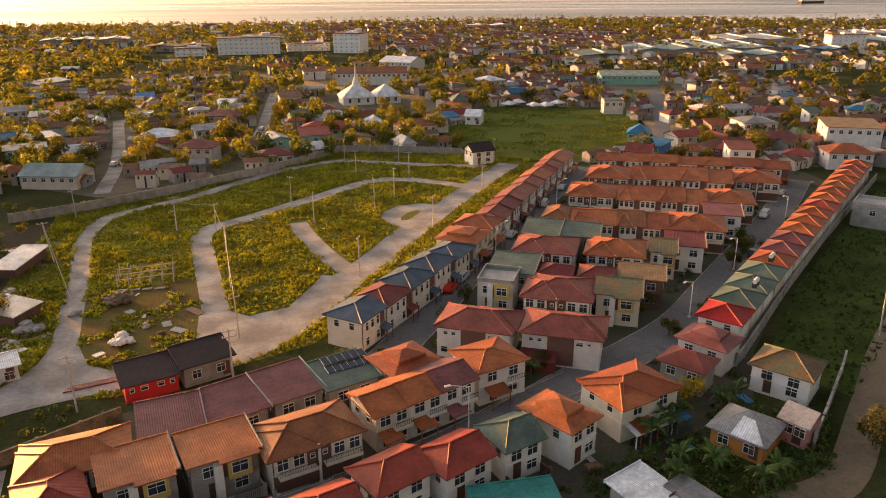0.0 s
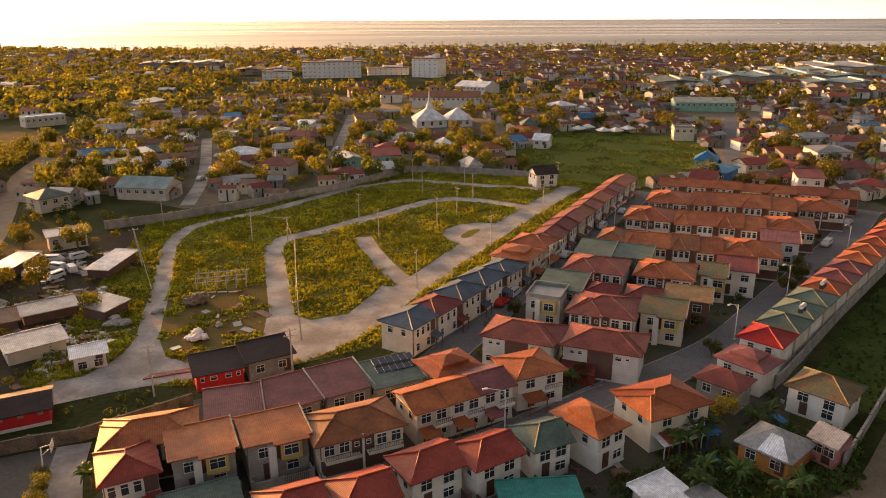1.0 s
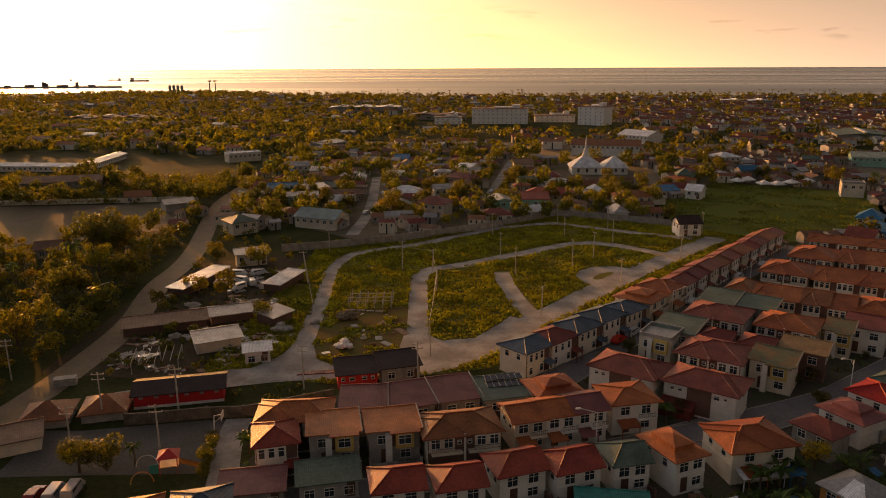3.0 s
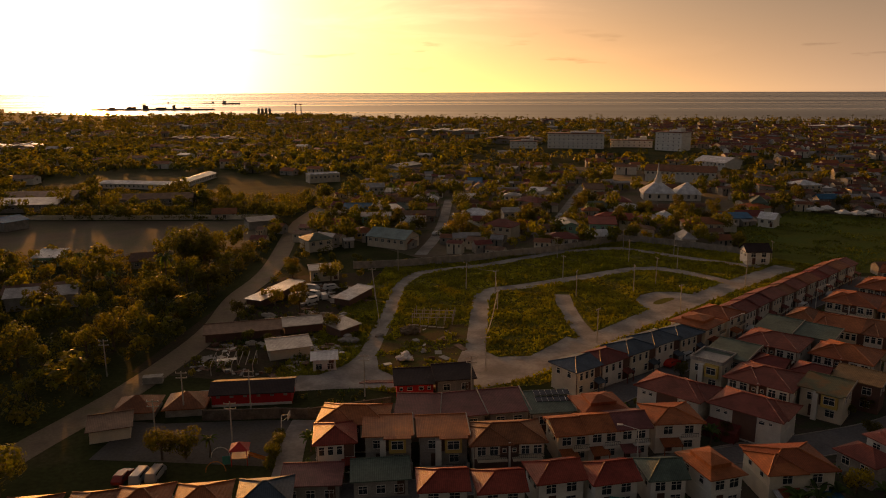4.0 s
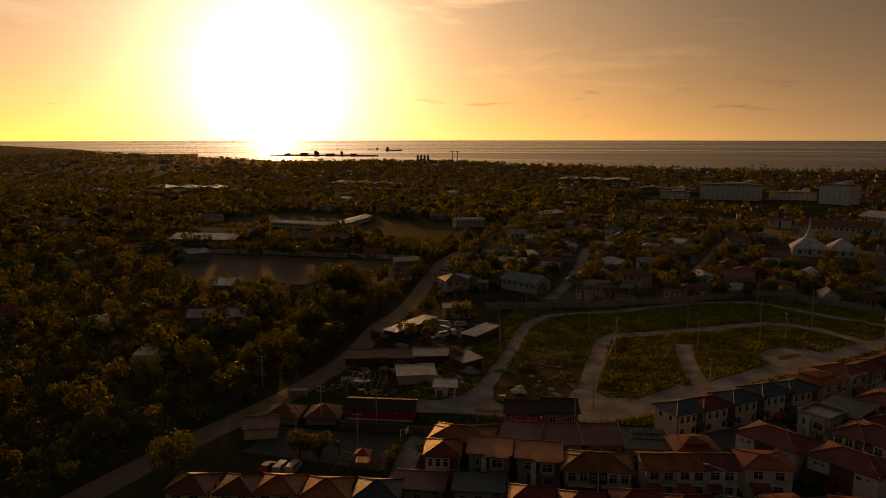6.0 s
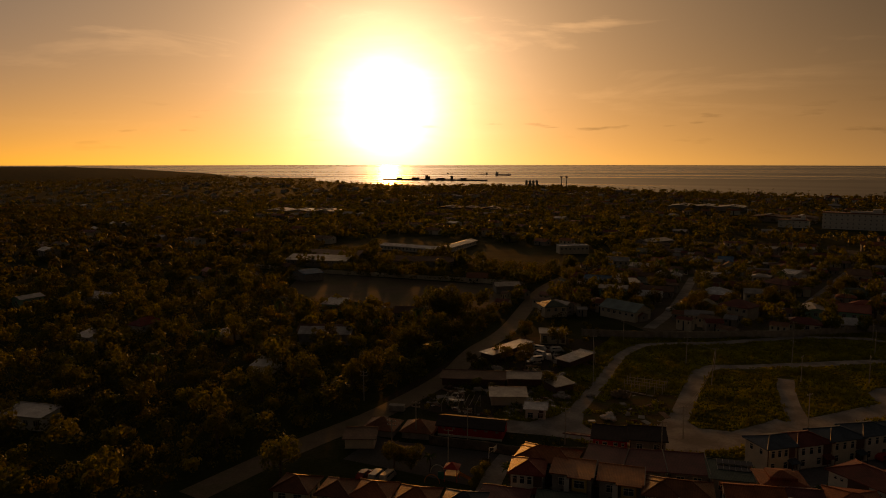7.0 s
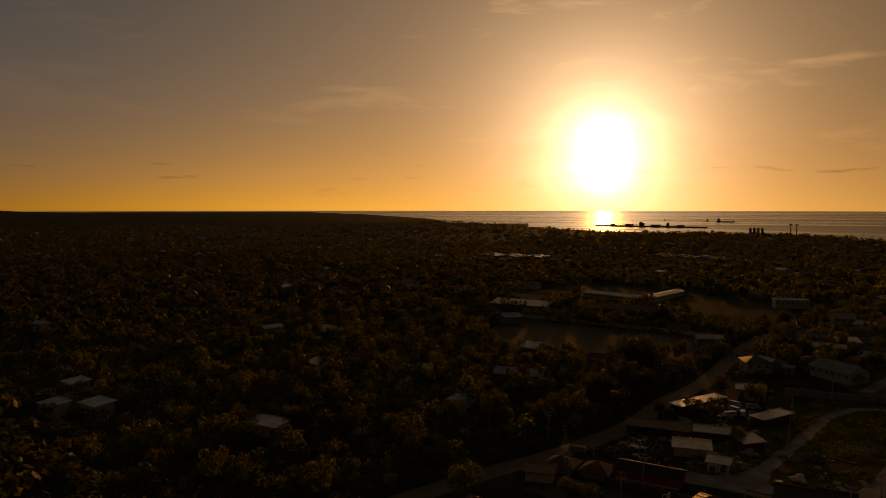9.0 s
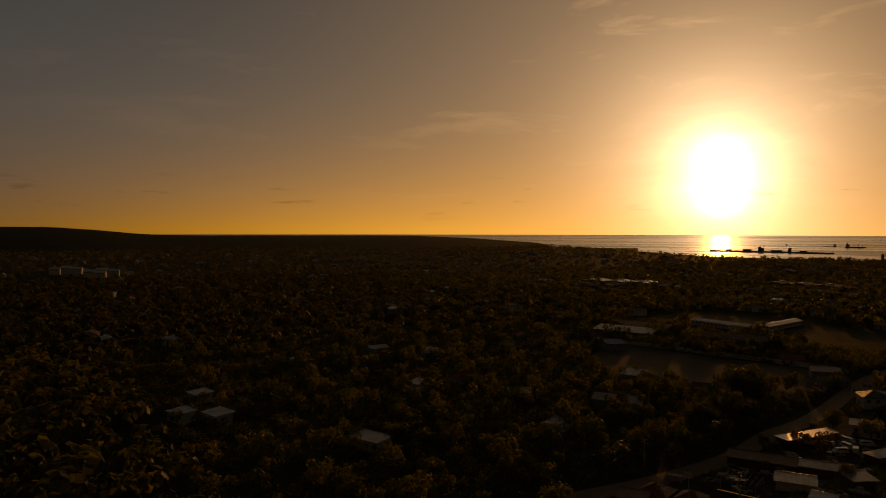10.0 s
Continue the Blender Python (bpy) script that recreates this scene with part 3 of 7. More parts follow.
            g.box(w / 2 - 0.1, w / 2 + 0.1, 0, 1.7, -0.1, 1.25)
            return g.mesh("yard_wall", yw)

        def gate():
            g = Shape()
            lattice(g, bars(-1.4, 1.4, 0.24, 0.05), [0.1, 0.17, 1.45, 1.52], -0.17, -0.11)
            return g.mesh("gate", METAL)
        f = part("yard_wall", cached(("yard", w, yard), fence), root, pose(0, -d / 2 - 1.7, 0))
        part("gate", cached("gate", gate), f, pose(w * 0.22, 0, 0))
    for y0 in (-d * 0.22, d * 0.22):
        for sx, a in ((-w / 2, -90), (w / 2, 90)):
            if h > 4:
                window(root, sx, y0, h - 1.95, a, 0.9, 1.1)
    return root


def house_on(p0, p1, d, **k):
    """A house by the two ends of its near eave and the depth of its roof."""
    a, b = Vector(p0), Vector(p1)
    run = b - a
    turn = radians(k.pop("turn")) if "turn" in k else math.atan2(run.y, run.x)
    mid = (a + b) / 2 + Vector((-math.sin(turn), math.cos(turn))) * d / 2
    flip = k.pop("flip", False)
    return house(mid.x, mid.y, math.degrees(turn) + (180 if flip else 0), run.length - 1.0, d - 1.0, **k)


def row_of(p0, p1, n, d, paints, walls, gap=0.0, **k):
    """n houses side by side, from p0 to p1 along their near eave."""
    a, b = Vector(p0), Vector(p1)
    flip, step, wings = k.pop("flip", False), k.pop("step", 0.0), k.pop("wings", False)
    kw = dict(k)
    run = b - a
    turn = math.atan2(run.y, run.x)
    nrm = Vector((-math.sin(turn), math.cos(turn)))
    w = run.length / n
    for i in range(n):
        m = a + run * (i + 0.5) / n + nrm * d / 2
        kw["wing"] = bool(wings) and i % 2 == 0
        kw["h"] = k.get("h", 5.4) + step * ((i * 7) % 3 - 1)
        house(m.x, m.y, math.degrees(turn) + (180 if flip else 0), w - gap - (1.0 if gap else 0.0), d - 1.0, paint=paints[i % len(paints)], wall=walls[i % len(walls)], **kw)


# ---- ground, sea and roads ----
def sheet(name, pts, z, mat, label, category, kind="structure"):
    bm = bmesh.new()
    bm.faces.new([bm.verts.new((x, y, z)) for x, y in pts])
    bmesh.ops.triangulate(bm, faces=bm.faces[:])
    me = bpy.data.meshes.new(name)
    bmesh.ops.recalc_face_normals(bm, faces=bm.faces[:])
    if bm.faces and sum(f.normal.z for f in bm.faces) < 0:
        bmesh.ops.reverse_faces(bm, faces=bm.faces[:])
    bm.to_mesh(me)
    bm.free()
    me.materials.append(mat)
    return tagged(new(name, me), label, category, "", kind)


def smooth(pts, n=6):
    """A rounded line through the points."""
    P = [Vector(p) for p in pts]
    P = [P[0] * 2 - P[1]] + P + [P[-1] * 2 - P[-2]]
    out = []
    for i in range(1, len(P) - 2):
        a, b, c, d = P[i - 1 : i + 3]
        for k in range(n):
            t = k / n
            out.append(0.5 * (2 * b + (c - a) * t + (2 * a - 5 * b + 4 * c - d) * t * t + (3 * b - a - 3 * c + d) * t ** 3))
    return out + [P[-2]]


def road(name, pts, width, z, mat, label, kerb=0.0, round_it=True):
    line = smooth(pts) if round_it else [Vector(p) for p in pts]
    s = Shape()
    edge = []
    for i, p in enumerate(line):
        d = (line[min(i + 1, len(line) - 1)] - line[max(i - 1, 0)]).normalized()
        edge.append((p + Vector((-d.y, d.x)) * width / 2, p - Vector((-d.y, d.x)) * width / 2))
    for l, r in edge:
        s.v += [(l.x, l.y, z), (r.x, r.y, z), (l.x, l.y, -0.2), (r.x, r.y, -0.2)]
    for i in range(len(line) - 1):
        a, b = 4 * i, 4 * i + 4
        s.f += [(a, a + 1, b + 1, b), (a + 2, a, b, b + 2), (a + 1, a + 3, b + 3, b + 1)]
        s.m += [0, 0, 0]
    ob = tagged(new(name, s.mesh(name, mat)), label, "road", "", "structure")
    if kerb:
        for side in (0, 1):
            k = Shape()
            for i in range(len(line) - 1):
                p, q = edge[i][side], edge[i + 1][side]
                d = (q - p).normalized()
                o = Vector((-d.y, d.x)) * (0.16 if side == 0 else -0.16)
                pts4 = [p, q, q + o, p + o] if side == 1 else [p + o, q + o, q, p]
                top = [(v.x, v.y, z + kerb) for v in pts4]
                k.face(top)
                for a, b in ((0, 1), (2, 3)):
                    k.face([(pts4[a].x, pts4[a].y, -0.1), (pts4[b].x, pts4[b].y, -0.1), top[b], top[a]])
            part("kerb", k.mesh("kerb", CONCRETE), ob)
    return ob


COAST = [(4700, -1200), (2500, 300), (1450, 880), (1010, 1141), (778, 1314), (347, 1385), (-60, 1340), (-430, 1400), (-680, 1560), (-840, 1530), (-1000, 1480), (-1130, 1445), (-1400, 1560), (-1770, 1714), (-2650, 2103), (-3300, 2480), (-4100, 2700)]
sheet("ground", COAST + [(-4800, 300), (-3400, -3400), (3400, -3400)], 0.0, GROUND, "scrubby dark green and brown land reaching to the coast", "ground")
s = Shape()
rings = [(0, -1.0), (1500, -1.0), (2600, -1.0), (3400, 4.0), (4200, 18.0), (4900, 34.0)]
for a, b in zip(rings, rings[1:]):
    for i in range(96):
        u, v = 2 * math.pi * i / 96, 2 * math.pi * (i + 1) / 96
        s.face([(a[0] * math.cos(u), a[0] * math.sin(u), a[1]), (b[0] * math.cos(u), b[0] * math.sin(u), b[1]), (b[0] * math.cos(v), b[0] * math.sin(v), b[1]), (a[0] * math.cos(v), a[0] * math.sin(v), a[1])] if a[0] else [(0, 0, a[1]), (b[0] * math.cos(u), b[0] * math.sin(u), b[1]), (b[0] * math.cos(v), b[0] * math.sin(v), b[1])])
tagged(new("water", s.mesh("water", SEA)), "calm sea shining under the low sun", "sea", "", "structure")

LOTS = [(-48, 96), (-20, 93), (6, 103), (52, 160), (92, 216), (70, 232), (40, 244), (24, 248), (0, 224), (-27, 203), (-52, 189)]
sheet("vacant_lots", LOTS, 0.02, GRASS_BASE, "rough grass on the empty building lots", "grass")
sheet("open_meadow", [(66, 238), (88, 214), (104, 214), (135, 228), (166, 311), (106, 338), (67, 278)], 0.02, material("meadow_grass", (0.12, 0.135, 0.018), 0.95, vary=0.4, scale=0.07, fine=1.2, other=(0.075, 0.10, 0.016), patch=0.52, spec=0.08), "green open meadow behind the estate", "meadow")
sheet("dark_field", [(71, 80), (96, 105), (137, 138), (165, 160), (220, 140), (160, 70), (108, 92), (77, 69)], 0.02, FIELD, "dark green field beside the boundary wall", "field")
sheet("estate_yard", [(-30, 56), (-22, 88), (8, 98), (90, 212), (160, 184), (158, 168), (72, 84), (62, 70), (30, 52), (-8, 46)], 0.03, material("trodden_yard", (0.075, 0.062, 0.045), 0.95, vary=0.35, scale=0.3, fine=2.0, other=(0.04, 0.05, 0.02), patch=0.5), "trodden earth and weeds round the houses", "yard")
sheet("workshop_yard", [(-78, 92), (-48, 92), (-40, 100), (-37, 112), (-41, 150), (-46, 188), (-80, 172), (-84, 140)], 0.014, material("oily_yard_earth", (0.075, 0.055, 0.035), 0.95, vary=0.4, scale=0.25, fine=1.8, other=(0.045, 0.04, 0.022), patch=0.5, spec=0.08), "trodden brown earth of the workshop yards", "yard")
sheet("court", [(-61.5, 58), (-63.3, 71.5), (-57, 72), (-38.9, 77.4), (-35.5, 77.8), (-33.5, 70), (-32.5, 62), (-48, 60)], 0.05, material("worn_court", (0.13, 0.12, 0.11), 0.9, vary=0.25, scale=0.2, fine=2.0, other=(0.10, 0.09, 0.075), spec=0.1), "grey concrete court", "court")

road("outer_road", [(-60, 83), (-46, 91), (-36.5, 97), (-32.6, 106.3), (-34.5, 123.8), (-37.8, 147.0), (-41.5, 168.0), (-39.8, 184.0), (-33.8, 190.6), (-22.0, 198.8), (-9.0, 212.7), (4.3, 226.2), (22.0, 235.0), (36.5, 229.8), (40.5, 226.8), (54.2, 220.8), (67.6, 214.9)], 4.0, 0.06, CONCRETE, "pale unfinished concrete road round the empty lots")
APRON = [(-41, 89.5), (-33.4, 92.4), (-22.4, 95.5), (-22.8, 100.5), (-27.8, 104.2), (-30.8, 112), (-34.8, 113), (-35.2, 106), (-37, 102), (-39, 98.5), (-44, 97)]
sheet("road_apron", APRON, 0.085, CONCRETE, "wide dusty concrete apron where the roads meet", "road")
JUNCTION = [(-12.5, 108), (-5.1, 102.5), (-0.7, 105.4), (5, 111.6), (11.8, 122.5), (13, 131), (9.5, 133), (7.4, 128), (2.4, 118.4), (-4.4, 116.4), (-8, 119.5), (-12.8, 118.5)]
sheet("road_apron", JUNCTION, 0.09, CONCRETE, "wide dusty concrete apron where the roads meet", "road")
road("inner_road", [(-8.5, 106), (-9.5, 116), (-11.2, 128.4), (-14.3, 151.4), (-15.5, 163.8), (-12.4, 171.4), (-5.3, 175.8), (12.5, 191.3), (26.4, 203.7), (35.2, 206.4), (46.1, 200.8), (56.4, 191.2)], 4.7, 0.07, CONCRETE, "pale concrete road between the empty lots")
road("main_road", [(-24, 98), (-12, 100), (-5.1, 103.6), (1.2, 109.3), (7.4, 118.4), (13.8, 128.9), (20.3, 137.5), (30.6, 154.0), (42.9, 172.4), (57.6, 192.4), (70.9, 210.5), (76, 217)], 7.5, 0.08, CONCRETE, "wide pale concrete road along the terrace")
road("side_road", [(14.8, 133.5), (11.0, 145.1), (8.2, 157.5), (6.2, 169.1)], 4.6, 0.065, CONCRETE, "short pale concrete road ending in grass")
sheet("turning_circle", [(43.5, 176), (38.5, 178.5), (32.5, 177.5), (28.0, 173.0), (26.5, 167.5), (28.5, 161.5), (33.0, 157.0), (37, 162), (41, 169)], 0.062, CONCRETE, "pale concrete turning circle beside the road", "road")
ring = [(34.2 + 4.6 * math.cos(u * 0.3142) * 0.62 - 2.2 * math.sin(u * 0.3142) * 0.5, 168.3 + 4.6 * math.cos(u * 0.3142) * 0.78 + 2.2 * math.sin(u * 0.3142) * 0.6) for u in range(20)]
sheet("grass_island", ring, 0.075, GRASS_BASE, "small oval grass island in the turning circle", "grass")
road("street", [(6, 80), (18.2, 97.9), (26.0, 108.9), (34.3, 121.3), (46.2, 138.2), (61.6, 160.0), (77.3, 181.0), (98.0, 206.4)], 6.5, 0.06, STREET, "grey estate street between the terraces", 0.12)
road("street", [(28, 74), (40.7, 81.6), (51.2, 86.9), (65.9, 95.6), (80.5, 108.5), (92.7, 119.5), (107.4, 132.7), (133.8, 157.7), (151.2, 175.4)], 7.0, 0.07, STREET, "grey estate street beside the boundary row", 0.12)
road("street", [(-30, 53.5), (-4.0, 62.0), (9.0, 67.0), (21.4, 72.2), (31.0, 77.4), (42.0, 82.5)], 5.0, 0.065, STREET, "grey street through the estate's corner block", 0.12)
road("lane", [(-24, 48), (-27.6, 56), (-29.4, 62), (-32.2, 71), (-33.6, 78.5)], 4.2, 0.055, CONCRETE, "pale concrete lane beside the court")
road("dirt_track", [(-74, 30), (-74.1, 56.2), (-72.3, 84.6), (-74.8, 117.7), (-83.0, 147.3), (-88.9, 181.7), (-113.8, 262.1), (-121.9, 325.3)], 6.6, 0.05, DIRT, "dusty unpaved track")
road("lane", [(-45.7, 210), (-49, 255), (-63.1, 340.1)], 4.4, 0.05, CONCRETE, "pale village lane")
road("lane", [(-4, 280), (-1.6, 309.3), (4.8, 416.8)], 4.4, 0.05, CONCRETE, "pale village lane")
road("dirt_track", [(20, 30), (48, 50), (62, 54), (76.7, 66), (100.4, 86), (150, 120)], 4.6, 0.05, DIRT, "dusty track beside the field")

# ---- the estate ----
# the long terrace beside the empty lots
house_on((13.1, 97.7), (18.0, 103.3), 7.4, roof="half", paint="blue", wall="cream", rise=1.08, front="tall", group="long terrace", label="end house of the long terrace, slate blue hipped roof")
row_of((18.0, 103.3), (39.4, 127.8), 4, 7.4, ("maroon", "blue", "blue", "blue"), ("white", "cream"), roof="hip", rise=1.15, front="tall", group="long terrace", step=0.2)
house_on((40.2, 128.8), (45.6, 136.6), 9.5, roof="crown", paint="orange", wall="cream", rise=0.86, front="balcony", group="long terrace")
house_on((46.0, 137.2), (51.0, 144.4), 9.5, roof="hip", paint="orange", wall="cream", rise=1.3, front="balcony", group="long terrace")
row_of((51.2, 144.6), (93.4, 204.6), 10, 7.6, ("maroon", "maroon", "dusty red", "brown", "dusty red", "orange", "red", "dusty red", "orange", "dusty red"), ("white", "white", "cream"), roof="gable", rise=1.08, front="tall", group="long terrace", step=0.2)
# the row along the boundary wall
row_of((68.5, 83.0), (170.4, 169.0), 18, 7.2, ("bright", "green", "green", "green", "orange", "purple", "purple", "orange", "orange", "orange", "red", "orange", "orange", "brown", "orange", "orange", "dusty red", "orange"), ("white", "cream"), roof="hip", rise=1.22, flip=True, gap=0.1, group="boundary row")
# the terraces and pairs between the two streets
row_of((96.3, 194.6), (143.0, 169.0), 7, 9, ("orange",), ("cream",), roof="gable", front="tall", group="far terrace", wings=True, step=0.15)
row_of((95.7, 170.9), (117.8, 159.0), 4, 15, ("orange",), ("white", "cream"), roof="gable", rise=1.73, front="tall", group="second terrace", wings=True, step=0.15)
house_on((85.0, 176.3), (93.1, 168.3), 14, turn=-29, roof="hip", units=2, rise=1.58, front="balcony", wing=True)
house_on((120.2, 162.1), (129.8, 154.7), 13, turn=-29, roof="hip", units=2, rise=1.58, paint="orange", front="balcony", wing=True)
row_of((82.8, 153.0), (100.0, 143.1), 4, 14, ("orange",), ("cream", "white"), roof="gable", rise=1.66, front="tall", group="third terrace", wings=True, step=0.15)
house_on((72.2, 160.1), (81.7, 152.8), 13, turn=-29, roof="hip", units=2, rise=1.58, front="balcony", wing=True)
house_on((101.7, 145.2), (111.5, 139.7), 12, turn=-29, roof="hip", units=2, rise=1.58, front="balcony", wing=True)
row_of((64.0, 137.0), (81.8, 128.4), 4, 13, ("orange", "orange", "brown", "orange"), ("white", "cream"), roof="gable", rise=1.44, front="tall", group="fourth terrace", wings=True, step=0.15)
house_on((59.1, 143.0), (64.5, 138.6), 10, turn=-29, roof="hip", paint="brown", rise=1.3)
house_on((82.4, 129.1), (92.9, 123.3), 12, turn=-29, roof="hip", units=2, rise=1.58, front="balcony", wing=True)
house_on((95.5, 136.4), (101.7, 130.5), 8, turn=-29, roof="shed", paint="purple", rise=0.5, wall="white")
# mixed houses nearer the junction
house_on((50.9, 133.0), (57.3, 128.4), 9, turn=-29, roof="shed", paint="green", rise=0.65, wall="grey")
house_on((57.8, 129.0), (65.1, 125.7), 8, turn=-29, roof="shed", paint="green", rise=0.58, wall="grey")
house_on((45.5, 123.2), (56.8, 118.4), 11, turn=-29, roof="hip", paint="dusty red", wall="white", units=2, rise=1.44, front="balcony", wing=True)
house_on((58.5, 118.3), (68.7, 113.2), 11, turn=-29, roof="hip", paint="orange", wall="white", units=2, rise=1.44, front="balcony", wing=True)
house_on((70.6, 115.5), (75.7, 113.5), 7, turn=-29, roof="shed", paint="weathered", wall="cream", rise=0.5, front="box", label="cream box house with a yellow bay under a grey roof")
house_on((75.9, 119.1), (82.4, 114.4), 8, turn=-29, roof="shed", paint="maroon", wall="white", rise=0.5)
house_on((45.1, 110.2), (51.2, 106.8), 7, turn=-29, roof="half", paint="maroon", wall="brown", rise=1.01)
house_on((52.0, 107.2), (58.0, 104.0), 7, turn=-29, roof="half", paint="maroon", wall="brown", rise=1.01)
house_on((58.4, 103.9), (66.8, 102.7), 6, turn=-29, roof="shed", paint="tan", wall="brown", rise=0.58)
house_on((37.2, 113.1), (45.6, 110.4), 9, turn=-29, roof="shed", paint="green", wall="grey", rise=0.58)
house_on((33.6, 108.0), (40.9, 107.2), 8, turn=-29, roof="flat", paint="tin", wall="cream", rise=0.5, front="box", label="cream box house with a yellow bay under a grey roof")
house_on((39.9, 101.9), (50.5, 96.4), 11, turn=-29, roof="hip", paint="dusty red", wall="white", units=2, rise=1.44, front="balcony", wing=True)
house_on((51.6, 98.8), (59.0, 96.0), 7, turn=-29, roof="shed", paint="weathered", wall="cream", rise=0.5, front="box", label="cream box house with a yellow bay under a grey roof")
def rear_side(root, w, d, h, red):
    """The back of a pair: a flat dark panel for the shaded gap between two pale blocks, a few small windows, and low
    red lean-to roofs.
    """
    back = lambda x, z: pose(x, d / 2, z, 0, 0, 180)

    # a flat sheet whose dark colour takes the place of shade in a gap
    def recess():
        g = Shape()
        g.box(-w * 0.17, w * 0.17, -0.08, 0.0, 0.36, h - 0.15)
        return g.mesh("recess", WALL["brown"])
    part("recess", cached(("recess", w, h), recess), root, back(0, 0), "dark brown panel standing in for shade between the two halves")
    for x, ww, hh, z in ((-w * 0.38, 0.6, 0.5, h - 1.5), (-w * 0.27, 0.6, 0.5, h - 1.5), (-w * 0.4, 1.0, 0.9, 0.9), (w * 0.24, 0.9, 0.6, h - 1.6), (w * 0.36, 0.5, 0.4, h - 1.4)):
        f = part("window", frame_mesh(ww, hh), root, back(-x, z))
        part("pane", pane_mesh(ww, hh), f)

    def lean_to():
        g = Shape()
        q = [(-w * 0.24, -2.6, -0.6), (w * 0.24, -2.6, -0.6), (w * 0.24, 0, 0.1), (-w * 0.24, 0, 0.1)]
        g.face(q)
        g.face([(x, y, z - 0.1) for x, y, z in reversed(q)])
        for i in range(4):
            p, r = q[i], q[(i + 1) % 4]
            g.face([(p[0], p[1], p[2] - 0.1), (r[0], r[1], r[2] - 0.1), r, p])
        g.box(-w * 0.23, w * 0.23, -2.5, -0.05, -2.5, -0.75)
        return g.mesh("lean_to", ROOF["maroon"])
    part("lean_to", cached(("lean-to", w), lean_to), root, back(red * w * 0.27, 2.5), "low maroon lean-to roof")


for p0, p1, red in (((23.7, 94.7), (33.8, 87.9), -1), ((35.4, 89.4), (46.0, 83.0), 1)):
    root = house_on(p0, p1, 9, turn=-29, roof="hip", paint="dusty red", wall="white", units=2, rise=1.37, wing=True, flip=True, bare=True, label="white pair of houses under a dusty red hipped roof")
    rear_side(root, round((math.dist(p0, p1) - 1.0) * 4) / 4, 8.0, 5.4, red)
house_on((15.0, 80.0), (22.6, 83.4), 7.5, roof="crown", paint="orange", wall="cream", rise=0.86)
house_on((26.0, 78.4), (34.2, 80.9), 8, roof="hip", paint="orange", wall="white", rise=0.79, front="balcony")
# the block at the estate's corner
house_on((-6.0, 52.2), (0.9, 54.3), 6.5, h=4.9, roof="half", paint="red", wall="white", rise=1.22, yard="brown")
house_on((2.0, 53.5), (8.5, 55.8), 6.5, h=4.9, roof="half", paint="red", wall="white", rise=1.22, yard="brown")
house_on((9.5, 57.5), (16.2, 60.6), 6.5, h=4.9, roof="half", paint="red", wall="white", rise=1.22, yard="brown")
house_on((17.0, 58.9), (23.5, 61.9), 6.5, h=4.9, roof="half", paint="red", wall="white", rise=1.22, yard="brown")
house_on((24.4, 61.7), (30.1, 63.6), 6.5, h=4.9, roof="half", paint="green", wall="white", rise=1.22, yard="brown")
house_on((32.5, 62.5), (37.8, 65.5), 8.5, roof="crown", paint="orange", wall="white", rise=0.94)
villa = house_on((40.6, 66.1), (50.6, 69.2), 8.5, roof="hip", paint="orange", wall="cream", rise=1.22, front="balcony", wing=True)
canopy(villa, -1.0, -3.75, 2.5, 6.5, 2.2, ROOF["white"])
canopy(villa, 3.9, -3.75, 2.3, 2.6, 2.4, ROOF["tealblue"])
house_on((-24.5, 60.6), (-18.1, 63.0), 7.5, roof="hip", paint="red", wall="white", rise=1.15, front="tall")
house_on((-17.8, 64.1), (-10.2, 66.4), 7, roof="shed", paint="orange", wall="grey", rise=0.22, front="box", yard="grey", label="grey house with a yellow bay under an orange lean-to roof")
house_on((-9.6, 65.9), (-1.7, 68.3), 7, roof="shed", paint="orange", wall="grey", rise=0.22, front="box", yard="grey", label="grey house with a yellow bay under an orange lean-to roof")
house_on((-1.2, 65.7), (10.1, 69.2), 8, roof="hip", paint="brown", wall="cream", rise=1.3, units=2, front="balcony", wing=True, yard="grey")
row_of((11.6, 71.6), (25.4, 77.1), 3, 7.2, ("orange", "orange", "purple"), ("cream", "white", "white"), roof="gable", rise=1.05, front="balcony", step=0.12, group="street terrace")
house_on((-26.7, 67.5), (-15.5, 69.6), 8, roof="hip", paint="orange", wall="cream", rise=1.3, units=2, wing=True)
house_on((-15.6, 73.6), (-8.1, 75.0), 8, h=4.4, roof="shed", paint="purple", wall="grey", rise=0.72)
house_on((-8.1, 75.0), (-0.6, 78.3), 8, h=4.4, roof="shed", paint="purple", wall="grey", rise=0.72)
house_on((-0.6, 78.3), (6.4, 81.2), 8, h=4.4, roof="shed", paint="purple", wall="grey", rise=0.72)
house_on((6.4, 79.9), (13.8, 82.6), 7.5, h=4.4, roof="shed", paint="green", wall="grey", rise=0.58)
hall = house_on((-20.4, 90.4), (-12.9, 92.9), 6, h=2.7, roof="shed", paint="dark", wall="red", rise=0.86, near=False, bare=True, label="red site barracks under a dark ribbed roof")
for px, w in ((-2.6, 0.5), (-1.0, 0.9), (1.2, 0.8), (2.7, 0.5)):
    window(hall, px, -2.5, 1.5, 0, w, 0.6)
house_on((-12.9, 92.9), (-5.6, 95.9), 6, h=3.2, roof="shed", paint="dark", wall="grey", rise=0.86, near=False)
barracks = house_on((-52.7, 79.3), (-38.1, 84.3), 7.5, h=2.7, roof="gable", paint="dark", wall="red", rise=1.0, near=False, bare=True, label="long red site barracks under a dark ribbed roof")
s = Shape()
